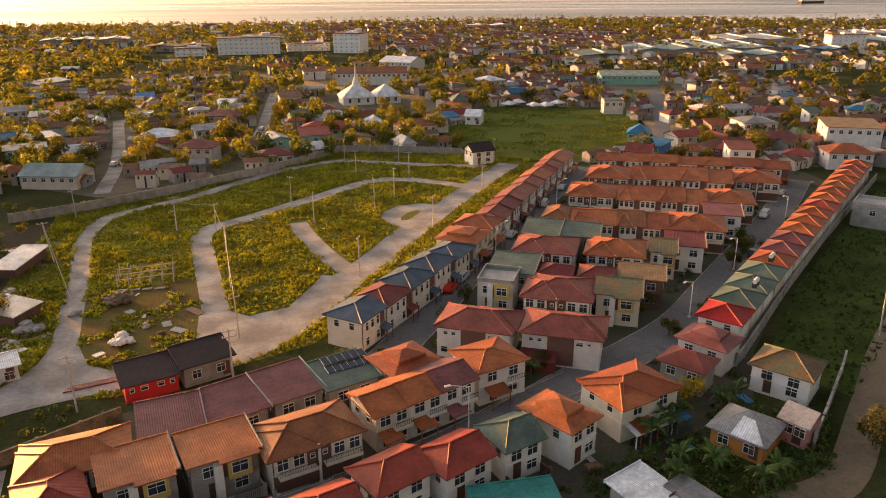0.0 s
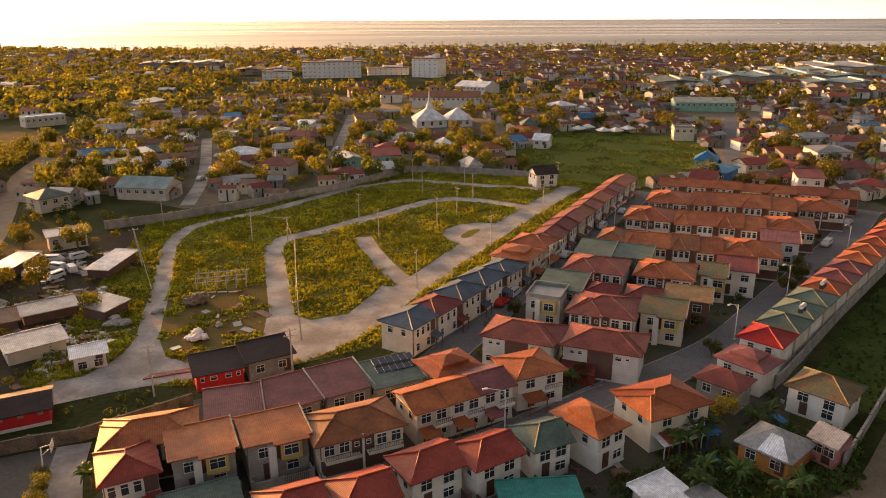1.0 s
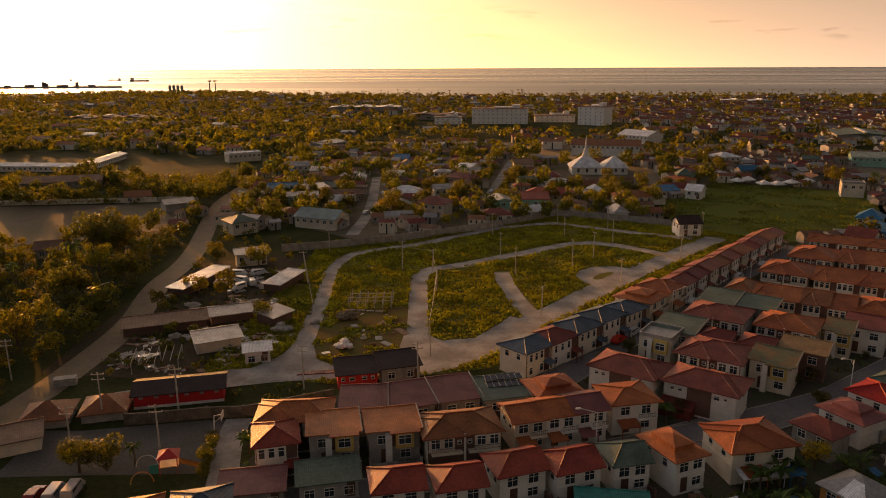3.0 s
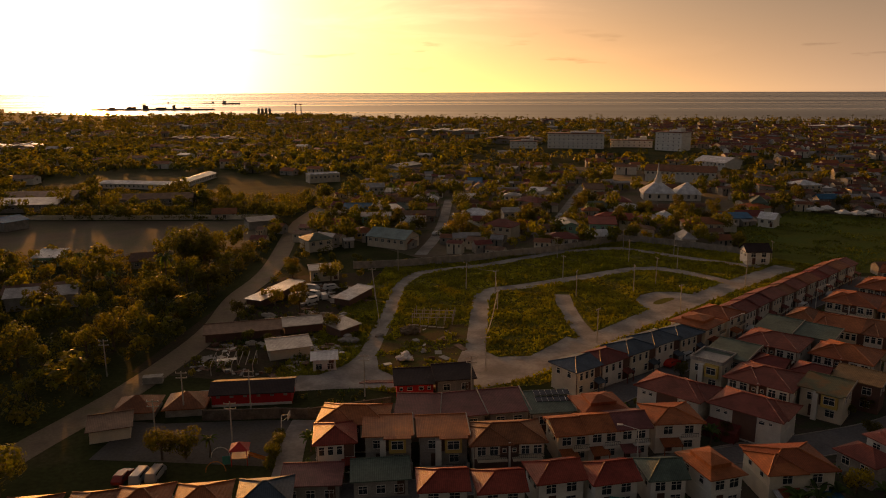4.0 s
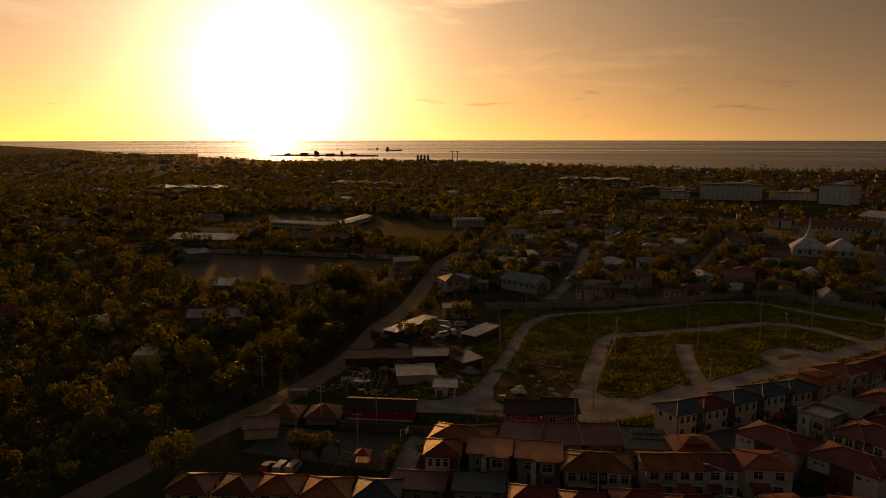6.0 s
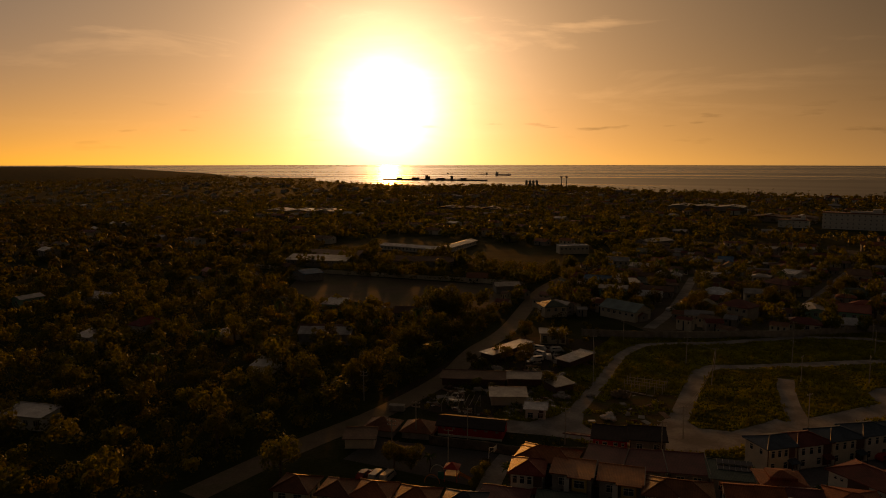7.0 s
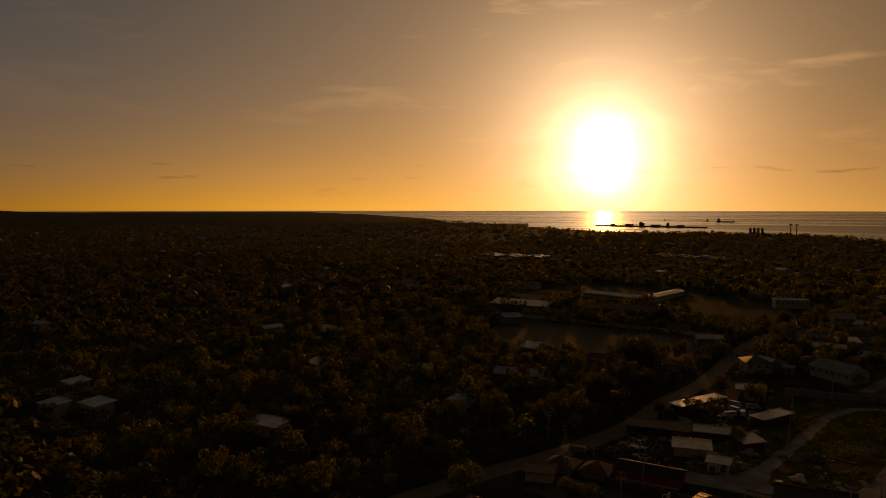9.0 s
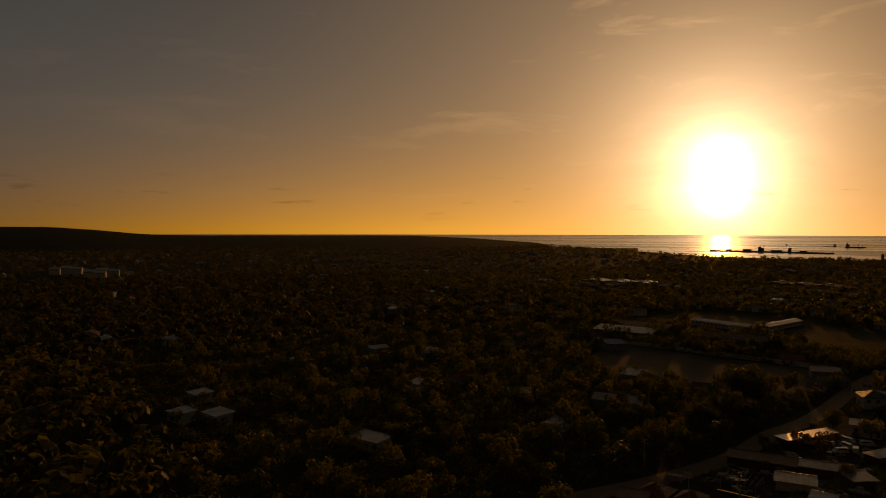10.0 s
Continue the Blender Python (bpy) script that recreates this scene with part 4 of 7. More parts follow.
s.box(-7.3, 7.3, -0.12, 0.0, 0.0, 0.45)
part("base_band", s.mesh("base_band", TRIM), barracks, pose(0, -3.25, 0), "white painted foot of the wall")
for i in range(6):
    s = Shape()
    s.box(-0.35, 0.35, -0.04, 0.02, 0, 0.4)
    part("vent", s.mesh("vent", WALL["grey"]), barracks, pose(-6.1 + 2.45 * i, -3.25, 1.7))
# houses beyond the lots' wall
house_on((-29.4, 244.3), (-17.3, 240.9), 10, h=5.4, roof="hip", paint="maroon", wall="cream", rise=2, near=False)
house_on((-3.6, 232.4), (8.8, 234.2), 9, h=3.4, roof="hip", paint="maroon", wall="white", rise=1.5, near=False)
house_on((-46.2, 278.6), (-32.0, 278.0), 12, h=3.2, roof="hip", paint="white", wall="white", rise=2.2, near=False)
house_on((-55.1, 317.2), (-45.3, 317.3), 8, h=5.4, roof="flat", paint="white", wall="white", rise=1.5, near=False)
house_on((-26.1, 314.3), (-12.9, 307.4), 10, h=5, roof="hip", paint="maroon", wall="cream", rise=1.8, near=False)
house_on((-23.7, 346.8), (-14.9, 344.1), 9, h=5, roof="shed", paint="white", wall="white", rise=0.8, near=False)
house_on((-98.7, 339.5), (-81.1, 340.5), 12, h=3.4, roof="gable", paint="tin", wall="white", rise=1.5, near=False)
house_on((-78.8, 268.8), (-70.2, 274.8), 9, h=5.6, roof="shed", paint="tin", wall="yellow", rise=0.7, near=False)
house_on((-69.8, 270.4), (-54.8, 273.4), 9, h=3.2, roof="gable", paint="rust", wall="grey", rise=1.5, near=False)
house_on((-69.6, 220.8), (-52.8, 215.6), 11, h=4.2, roof="gable", paint="teal_tin", wall="cream", rise=2.4, near=False)
house_on((-124.2, 456.6), (-113.4, 482.1), 16, h=4, roof="gable", paint="tin", wall="grey", rise=1.5, near=False)
house_on((-77.9, 321.3), (-72.8, 322.7), 7, h=3, roof="hip", paint="white", wall="white", rise=1.5, near=False)
house_on((-70.0, 321.9), (-64.6, 323.2), 7, h=3, roof="hip", paint="white", wall="white", rise=1.5, near=False)
house_on((16.0, 314.9), (30.0, 315.7), 10, h=5.4, roof="hip", paint="maroon", wall="cream", rise=1.8, near=False)
house_on((12.0, 273.6), (32.8, 270.2), 11, h=4.5, roof="hip", paint="red", wall="cream", rise=2, near=False)
house_on((21.9, 305.8), (35.0, 306.6), 9, h=3.4, roof="hip", paint="white", wall="white", rise=2, near=False)
house_on((48.2, 263.0), (63.6, 264.9), 10, h=5.4, roof="hip", paint="brown", wall="cream", rise=1.8, near=False)
house_on((68.0, 289.5), (79.7, 293.5), 12, h=3.4, roof="gable", paint="tealblue", wall="white", rise=1.5, near=False)
house_on((80.4, 291.0), (86.8, 287.6), 9, h=4, roof="gable", paint="white", wall="white", rise=2, near=False)
house_on((77.3, 325.4), (85.5, 315.8), 10, h=4, roof="hip", paint="orange", wall="cream", rise=1.5, near=False)
house_on((83.3, 322.4), (91.1, 321.8), 9, h=6, roof="hip", paint="green", wall="green", rise=2.5, near=False)
house_on((121.4, 398.3), (135.3, 402.6), 14, h=5, roof="hip", paint="white", wall="cream", rise=2, near=False)
house_on((41.5, 442.0), (83.6, 434.8), 18, h=7, roof="gable", paint="brown", wall="white", rise=3, near=False)
house_on((79.9, 526.1), (99.9, 510.1), 24, h=6, roof="gable", paint="white", wall="white", rise=3, near=False)
house_on((127.8, 238.5), (135.4, 234.1), 10, h=4, roof="hip", paint="tealblue", wall="green", rise=2.5, near=False)
house_on((120.2, 221.1), (126.5, 211.5), 9, h=4, roof="shed", paint="tealblue", wall="blue", rise=0.8, near=False)
house_on((112.5, 209.7), (119.4, 204.2), 8, h=4, roof="gable", paint="maroon", wall="white", rise=2, near=False)
house_on((193.6, 402), (227.2, 393), 16, h=5.5, roof="gable", paint="pale", wall="green", rise=2.2, near=False, label="long teal two-storey building under a pale tin roof")
house_on((147.8, 300.8), (157.3, 298.2), 9, h=6, roof="flat", paint="tin", wall="cream", rise=1.5, near=False)
house_on((163.7, 271.1), (174.1, 271.1), 9, h=4, roof="hip", paint="maroon", wall="white", rise=1.5, near=False)
house_on((197.2, 304.5), (207.2, 301.6), 9, h=4, roof="hip", paint="tealblue", wall="green", rise=1.5, near=False)
house_on((234.3, 273.1), (242.2, 265.5), 10, h=5, roof="hip", paint="maroon", wall="yellow", rise=1.5, near=False)
house_on((238.7, 258.2), (247.5, 252.3), 10, h=5, roof="hip", paint="tealblue", wall="cream", rise=1.5, near=False)
house_on((201.3, 261.4), (213.7, 260.9), 12, h=4.5, roof="hip", paint="maroon", wall="cream", rise=2, near=False)
house_on((173.6, 234.6), (187.0, 232.1), 14, h=6, roof="hip", paint="tin", wall="white", rise=1.5, near=False)
house_on((161.9, 209.1), (175.9, 208.3), 9, h=5.4, roof="gable", paint="maroon", wall="pink", rise=1.5, near=False)
house_on((140.1, 194.0), (148.1, 190.8), 10, h=6, roof="shed", paint="maroon", wall="white", rise=0.8, near=False)
house_on((142.7, 206.9), (146.2, 202.2), 10, h=4, roof="hip", paint="maroon", wall="brown", rise=1.5, near=False)
house_on((141.3, 225.7), (152.6, 226.9), 9, h=4, roof="gable", paint="red", wall="cream", rise=1.5, near=False)
house_on((129.4, 206.8), (136.9, 201.1), 8, h=4, roof="hip", paint="brown", wall="white", rise=1.5, near=False)
house(177, 187, -22, 13, 10, h=5.5, roof="hip", paint="orange", wall="white", rise=2, near=False)
house_on((158.5, 193.1), (164.3, 186.7), 8, h=4, roof="hip", paint="maroon", wall="cream", rise=1.5, near=False)
house(196, 208, -28, 17, 15, h=9, roof="shed", paint="tan", wall="white", rise=0.8, near=False, label="large white three-storey building under a tan roof")
# workshops and sheds beside the dusty track
house_on((-72.3, 110.8), (-56.3, 119.0), 6, h=1.9, roof="shed", paint="rust", wall="brown", rise=0.6, label="low open-fronted shed under a patched tin roof", name="shed", near=False, bare=True)
house_on((-56.9, 120.2), (-48.1, 125.2), 5, h=1.9, roof="shed", paint="tin", wall="brown", rise=0.6, label="low open-fronted shed under a patched tin roof", name="shed", near=False, bare=True)
house_on((-42.3, 120.7), (-39.3, 126.9), 6, h=1.9, roof="shed", paint="tin", wall="brown", rise=0.6, label="low open-fronted shed under a patched tin roof", name="shed", near=False, bare=True)
house_on((-52.5, 103.3), (-44.2, 108.5), 6, h=2.3, roof="shed", paint="tin", wall="cream", rise=0.6, label="low open-fronted shed under a patched tin roof", name="shed", near=False, bare=True)
house_on((-69.4, 166.7), (-61.0, 171.1), 5, h=3.6, roof="shed", paint="tin", wall="cream", rise=0.6, near=False)
house_on((-54.5, 146.5), (-48.9, 145.0), 12.5, h=1.9, roof="shed", paint="white", wall="brown", rise=0.6, label="low open-fronted shed under a patched tin roof", name="shed", near=False, bare=True)
house_on((-77.5, 140.5), (-71.8, 139.2), 20, h=1.9, roof="shed", paint="tin", wall="brown", rise=0.6, label="low open-fronted shed under a patched tin roof", name="shed", near=False, bare=True)
house_on((-65.0, 61.9), (-58.9, 65.8), 5.5, h=2.2, roof="shed", paint="rust", wall="cream", rise=0.5, label="low shed under a rusty tin lean-to roof", name="shed", near=False, bare=True)
house_on((-66.7, 70.2), (-59.4, 72.8), 7.5, h=1.9, roof="hip", paint="brown", wall="grey", rise=1.6, near=False, bare=True)
house_on((-58.6, 73.6), (-51.6, 76.2), 7.5, h=1.9, roof="hip", paint="brown", wall="grey", rise=1.6, near=False, bare=True)
for x, y, w, paint in ((-55.0, 38.3, 6.2, "brown"), (-47.6, 41.2, 5.8, "brown"), (-41.9, 44.0, 6.4, "orange"), (-34.3, 46.3, 6.6, "orange"), (-26.6, 49.2, 6.6, "blue")):
    house(x, y, 21, w, 6.2, h=4.3, roof="hip", paint=paint, wall="cream", rise=1.25, front="plain", group="lane houses")
house_on((-124.6, 89.4), (-117.8, 91.9), 8, h=2.3, roof="shed", paint="white", wall="white", rise=0.6, label="low open-fronted shed under a patched tin roof", name="shed", near=False, bare=True)
house_on((-140.0, 124.0), (-123.9, 132.7), 9, h=4, roof="gable", paint="rust", wall="grey", rise=1.5, near=False, bare=True)
house_on((-136.7, 121.3), (-120.8, 130.1), 9, h=4, roof="gable", paint="tin", wall="grey", rise=1.5, near=False, bare=True)
house_on((-275.0, 251.4), (-239.2, 264.1), 22, h=4, roof="gable", paint="tin", wall="grey", rise=2, near=False, label="long low shed under a grey tin roof")
house_on((-284.0, 272.5), (-248.0, 285.5), 24, h=4, roof="gable", paint="rust", wall="grey", rise=2, near=False, label="long low shed under a rusty tin roof")
house_on((-221.8, 281.0), (-186.3, 296.2), 14, h=4, roof="gable", paint="rust", wall="grey", rise=2, near=False)
house_on((-278, 344), (-226, 346), 12, h=3.2, roof="gable", paint="white", wall="white", rise=1.2, near=False, label="long white shed under a pale tin roof")
house_on((-226, 350), (-236, 408), 10, h=3.2, roof="gable", paint="tin", wall="white", rise=1.2, near=False, label="long white shed under a pale tin roof")
house_on((-224.6, 215.5), (-221.3, 226.5), 14, h=4, roof="gable", paint="tealblue", wall="grey", rise=1.5, near=False, bare=True)
house_on((-162.7, 389.7), (-146.6, 402.7), 10, h=5, roof="flat", paint="white", wall="cream", rise=1.5, near=False)
house_on((-127.6, 240.7), (-118.2, 248.6), 10, h=3.5, roof="gable", paint="tin", wall="grey", rise=1.2, near=False, bare=True)
house_on((-85.7, 204.9), (-78.6, 212.0), 10, h=4.5, roof="hip", paint="green", wall="cream", rise=1.8, near=False)
for x, y, turn, w, paint in ((-188, 2, 15, 9, "white"), (-135.5, 33, 20, 11, "tin"), (-222, 4, 10, 8, "white"), (-196, -8, 15, 8, "tin")):
    house(x, y, turn, w, 6, h=3.2, roof="shed", paint=paint, wall="white", rise=0.5, near=False, name="shed", label="pale shed under a bright tin roof among the trees")
for i in range(8):
    house(-1105 + 20 * i, 8 + 7.5 * i + 6 * (i % 3), 70 + 5 * (i % 3), 14, 9, h=8.5 + (i % 2) * 3, roof="gable", paint="white", wall="white", rise=2, near=False, group="hillside houses", label="white house standing out above far woods")
# houses by the estate's gate and below the field
house_on((52.2, 78.8), (56.4, 73.3), 5.8, h=4.2, roof="hip", paint="maroon", wall="grey", rise=1.2, near=False)
house_on((58.0, 84.2), (62.4, 77.6), 6.7, h=4.4, roof="crown", paint="purple", wall="white", rise=0.8, near=False)
house_on((63.6, 74.3), (68.7, 67.6), 7.6, h=4.4, roof="hip", paint="weathered", wall="white", rise=1.5, near=True, label="white house under a weathered brown-green hipped roof")
hut = house_on((50.8, 64.1), (54.9, 58.0), 7.2, h=3.0, roof="hip", paint="tin", wall="orange", rise=1.7, near=False, label="orange house under a patched rusty tin roof")
for x0, x1, zp in ((0.4, 3.2, 0.05), (-0.9, 0.3, 0.09)):
    q = Shape()
    hw, hd, zb = 6.25 / 2 + 0.55, 6.25 / 2 + 0.55, 3.0 - 0.55 * 1.7 / 3.125
    up = lambda y: zb + (y + hd) / hd * (4.7 - zb) + zp
    pts = [(x0 * 0.75, -hd * 0.96, up(-hd * 0.96)), (x1, -hd * 0.96, up(-hd * 0.96)), (x1 * 0.35, -hd * 0.25, up(-hd * 0.25)), (x0 * 0.25, -hd * 0.25, up(-hd * 0.25))]
    q.face(pts)
    q.face([(a, b, c - 0.03) for a, b, c in reversed(pts)])
    part("patch_sheet", q.mesh("patch_sheet", ROOF["white"]), hut, None, "bright new tin sheet")
house_on((59.9, 63.1), (61.7, 59.4), 4.8, h=3.6, roof="gable", paint="tin", wall="pink", rise=1.1, near=False)
house_on((36.5, 51.6), (42.1, 54.0), 6, h=2.0, roof="shed", paint="white", wall="grey", rise=0.5, near=False, label="low shed under a white tin roof", name="shed")
house_on((42.4, 50.6), (45.6, 52.2), 5, h=1.9, roof="shed", paint="tin", wall="grey", rise=0.4, near=False, label="low shed under a grey tin roof", name="shed")
house_on((19.0, 54.3), (28.6, 54.0), 5.0, h=2.4, roof="shed", paint="teal", wall="grey", rise=0.4, near=False, label="low shed under a bright teal roof", name="shed")
house_on((-26.5, 52.6), (-17.8, 55.0), 5.5, h=2.6, roof="shed", paint="purple", wall="grey", rise=0.5, near=False, label="low carport under a dull purple roof", name="carport")
house_on((-16.8, 55.6), (-8.5, 58.4), 5.5, h=2.8, roof="shed", paint="green", wall="grey", rise=0.5, near=False, label="low carport under a grey-green roof", name="carport")

# ---- landmarks ----
def block(name, x, y, turn, w, d, storeys, label, wall="bright", sh=3.2, band=True):
    """A large building of several storeys: walls, floor bands, a flat roof with parapet and plant rooms, and each window of its long sides."""
    root = thing(name, x, y, 0, turn, label, "building")
    h = storeys * sh
    s = Shape()
    s.box(-w / 2, w / 2, -d / 2, d / 2, 0, h)
    part("wall", s.mesh("wall", WALL[wall]), root)
    r = Shape()
    r.box(-w / 2 - 0.8, w / 2 + 0.8, -d / 2 - 0.8, d / 2 + 0.8, h, h + 0.5)
    rf = part("roof", r.mesh("roof", ROOF["brown"]), root)
    p = Shape()
    p.box(w * 0.22, w * 0.36, -d * 0.25, d * 0.25, h + 0.5, h + 4)
    p.box(-w * 0.1, w * 0.22, -d * 0.2, d * 0.3, h + 0.5, h + 2)
    part("plant_room", p.mesh("plant_room", WALL[wall]), rf)
    for k in range(storeys):
        if band:
            b = Shape()
            b.box(-w / 2 - 0.5, w / 2 + 0.5, -d / 2 - 0.5, d / 2 + 0.5, k * sh + 2.9, k * sh + 3.2)
            part("floor_band", b.mesh("floor_band", TRIM), root)
        n = int(w / 4.5)
        for i in range(n):
            window(root, -w / 2 + w * (i + 0.5) / n, -d / 2, k * sh + 1.3, 0, 1.0, 0.8)
        m = max(2, int(d / 5))
        for i in range(m):
            window(root, -w / 2, -d / 2 + d * (i + 0.5) / m, k * sh + 1.2, -90, 1.3, 1.1)
    return root


block("hotel", -12, 700, 1, 54, 16, 4, "long white four-storey hotel with a dark roof edge", sh=3.6)
block("hospital", 79, 690, -30, 26, 20, 5, "white five-storey block with ribbed balconies", sh=3.4)
block("school", -62, 690, 2, 26, 10, 2, "low white two-storey school building", sh=3.4)
block("school", 42, 722, 1, 40, 10, 2, "low white two-storey school building", sh=3.4)
block("office", 520, 585, -20, 30, 18, 4, "white four-storey office block beside the warehouses", sh=3.4)

church = thing("church", 49.5, 366, 0, 4, "white church with swept roofs and a slender spire", "church")


def tent_roof(cx, w, d, eave, peak, sweep):
    """A hall under a roof that sweeps up in a hollow curve from its eaves to the peak."""
    s, n, m = Shape(), 24, 9
    for j in range(m):
        t = j / (m - 1)
        k = 1 - t
        for i in range(n):
            u = 6.283 * i / n
            q = max(abs(math.cos(u)), abs(math.sin(u))) ** 0.8
            s.v.append((cx + math.cos(u) / q * w * k, math.sin(u) / q * d * k, eave + (peak - eave) * t ** sweep))
    for j in range(m - 1):
        for i in range(n):
            a, b = j * n + i, j * n + (i + 1) % n
            s.f.append((a, b, b + n, a + n))
            s.m.append(0)
    return s


for cx, w, d, eave, peak, sweep in ((-5.0, 9.0, 8.5, 3.8, 10.2, 0.95), (10.0, 7.2, 8.0, 3.6, 9.2, 0.85)):
    s = Shape()
    s.box(cx - w * 0.86, cx + w * 0.86, -d * 0.86, d * 0.86, 0, eave + 0.4)
    part("wall", s.mesh("wall", WALL["white"]), church)
    part("roof", tent_roof(cx, w, d, eave, peak, sweep).mesh("roof", ROOF["white"]), church)
    for i in (-1, 0, 1):
        window(church, cx + i * w * 0.5, -d * 0.86, 1.2, 0, 1.2, 2.0)
s = Shape()
for z0, z1, r0, r1 in ((8.6, 11.0, 2.3, 1.5), (11.0, 12.8, 1.3, 0.8), (12.8, 20.0, 0.7, 0.06)):
    s.bar((-5, 0, z0), (-5, 0, z1), r0, r1, 10)
part("spire", s.mesh("spire", WALL["white"]), church)


WORDS = {"tealblue": "blue", "pale": "pale green", "tin": "grey tin", "rust": "rusty tin", "white": "white tin", "teal_tin": "pale teal tin"}


def warehouse(x, y, turn, w, d, h, paint, label):
    root = thing("warehouse", x, y, 0, turn, label, "warehouse", "warehouses")
    s = Shape()
    n = max(1, round(w / 30))
    u = w / n
    s.box(-w / 2, w / 2, -d / 2, d / 2, 0, h)
    part("wall", s.mesh("wall", WALL["grey"]), root)
    for k in range(n):
        x0 = -w / 2 + u * k
        r = Shape()
        for a, b, za, zb in ((x0, x0 + u / 2, h, h + 1.7), (x0 + u / 2, x0 + u, h + 1.7, h)):
            q = [(a, -d / 2 - 0.8, za), (b, -d / 2 - 0.8, zb), (b, d / 2 + 0.8, zb), (a, d / 2 + 0.8, za)]
            r.face(q)
            r.face([(p[0], p[1], p[2] - 0.25) for p in reversed(q)])
        for yy in (-d / 2, d / 2):
            r.face([(x0, yy, h), (x0 + u, yy, h), (x0 + u / 2, yy, h + 1.6)])
        rf = part("roof", r.mesh("roof", ROOF[paint]), root)
        v = Shape()
        v.box(x0 + u / 2 - 1.2, x0 + u / 2 + 1.2, -d * 0.4, d * 0.4, h + 1.5, h + 2.3)
        part("ridge_vent", v.mesh("ridge_vent", ROOF["white"]), rf)


for x, y, turn, w, d, h, paint in ((265, 560, -12, 40, 50, 5, "green"), (345, 600, -14, 60, 60, 5, "teal_tin"), (420, 620, -16, 64, 110, 5, "teal_tin"), (500, 690, -16, 70, 80, 6, "tin"), (385, 530, -16, 55, 40, 4.5, "teal_tin"), (470, 555, -20, 50, 30, 4.5, "tealblue"), (600, 620, -22, 90, 60, 6, "teal_tin"), (640, 520, -24, 60, 40, 5, "rust"), (700, 720, -20, 90, 70, 6, "tin"), (-80, 760, 0, 60, 30, 5, "rust"), (-190, 900, 5, 90, 40, 5, "tin"), (330, 1080, 0, 70, 30, 5, "white"), (-420, 700, 10, 80, 30, 5, "rust"), (-560, 560, 20, 90, 30, 5, "tin")):
    warehouse(x, y, turn, w, d, h, paint, f"large low shed under a ribbed {WORDS.get(paint, paint)} roof with vents")


# ---- things of the estate ----
def wall_run(name, pts, h, mat, label, t=0.2):
    """A block wall with a pier every few metres."""
    root = thing(name, pts[0][0], pts[0][1], 0, 0, label, "wall", "", "structure")
    o = Vector(pts[0])
    for p, q in zip(pts, pts[1:]):
        a, b = Vector(p), Vector(q)
        L, turn = (b - a).length, math.degrees(math.atan2(b.y - a.y, b.x - a.x))
        s = Shape()
        s.box(0, L, -t / 2, t / 2, -0.2, h)
        s.box(-0.02, L + 0.02, -t / 2 - 0.06, t / 2 + 0.06, h, h + 0.1)
        part("panel", s.mesh("panel", mat), root, pose(a.x - o.x, a.y - o.y, 0, 0, 0, turn))
        n = max(1, int(L / 4))
        for i in range(n):
            def pier():
                g = Shape()
                g.box(-0.18, 0.18, -0.18, 0.18, -0.2, h + 0.25)
                return g.mesh("pier", mat)
            c = a + (b - a) * i / n - o
            part("pier", cached(("pier", h, mat.name), pier), root, pose(c.x, c.y, 0, 0, 0, turn))


wall_run("boundary_wall", [(-62, 186), (-48.8, 191.3), (-27.0, 204.3), (-13.9, 214.0), (0.8, 224.8), (15.9, 240.1), (24.3, 249.2), (39.7, 245.2), (65.2, 233.9)], 2.3, WALL["grey"], "long grey block wall with piers behind the empty lots")
wall_run("boundary_wall", [(66.5, 80.6), (69.4, 82.8), (93.3, 104.0), (119.0, 125.8), (153.8, 154.0), (173, 169.5)], 2.0, WALL["grey"], "grey block wall along the dark field")
wall_run("boundary_wall", [(-285, 236), (-242.6, 241.3), (-185, 254.5), (-126, 267.5)], 2.0, WALL["cream"], "long pale block wall past the bare clearing")
wall_run("boundary_wall", [(63.7, 60.5), (69.5, 65.5), (80.4, 75.2), (83.3, 78.0)], 1.8, WALL["grey"], "low grey wall behind the shacks")
wall_run("boundary_wall", [(-51, 74.6), (-46.4, 75.8), (-38.9, 78.2), (-33, 79.2), (-20, 87)], 1.9, STONE, "stained grey wall above the court")


def lamp_post(x, y, turn, label="pale street lamp with one bent arm"):
    root = thing("street_lamp", x, y, 0, turn, label, "street lamp", "street lamps")

    def pole():
        s = Shape()
        s.bar((0, 0, 0), (0, 0, 6.6), 0.11, 0.07)
        s.box(-0.2, 0.2, -0.2, 0.2, 0, 0.25)
        return s.mesh("pole", TRIM)

    def arm():
        s = Shape()
        s.bar((0, 0, 6.5), (-2.6, 0, 7.3), 0.06, 0.05)
        s.bar((0, 0, 5.4), (-0.9, 0, 6.75), 0.03)
        return s.mesh("arm", TRIM)

    def head():
        s = Shape()
        s.box(-3.3, -2.5, -0.16, 0.16, 7.22, 7.38)
        return s.mesh("lamp_head", TRIM)
    part("pole", cached("lamp pole", pole), root)
    a = part("arm", cached("lamp arm", arm), root)
    part("lamp_head", cached("lamp head", head), a)


for x, y, turn in ((69.1, 97.7, 30), (89.8, 115.7, 30), (120.0, 140.1, 30), (23.4, 73.6, 10), (46, 135, 200), (72, 166, 200)):
    lamp_post(x, y, turn)


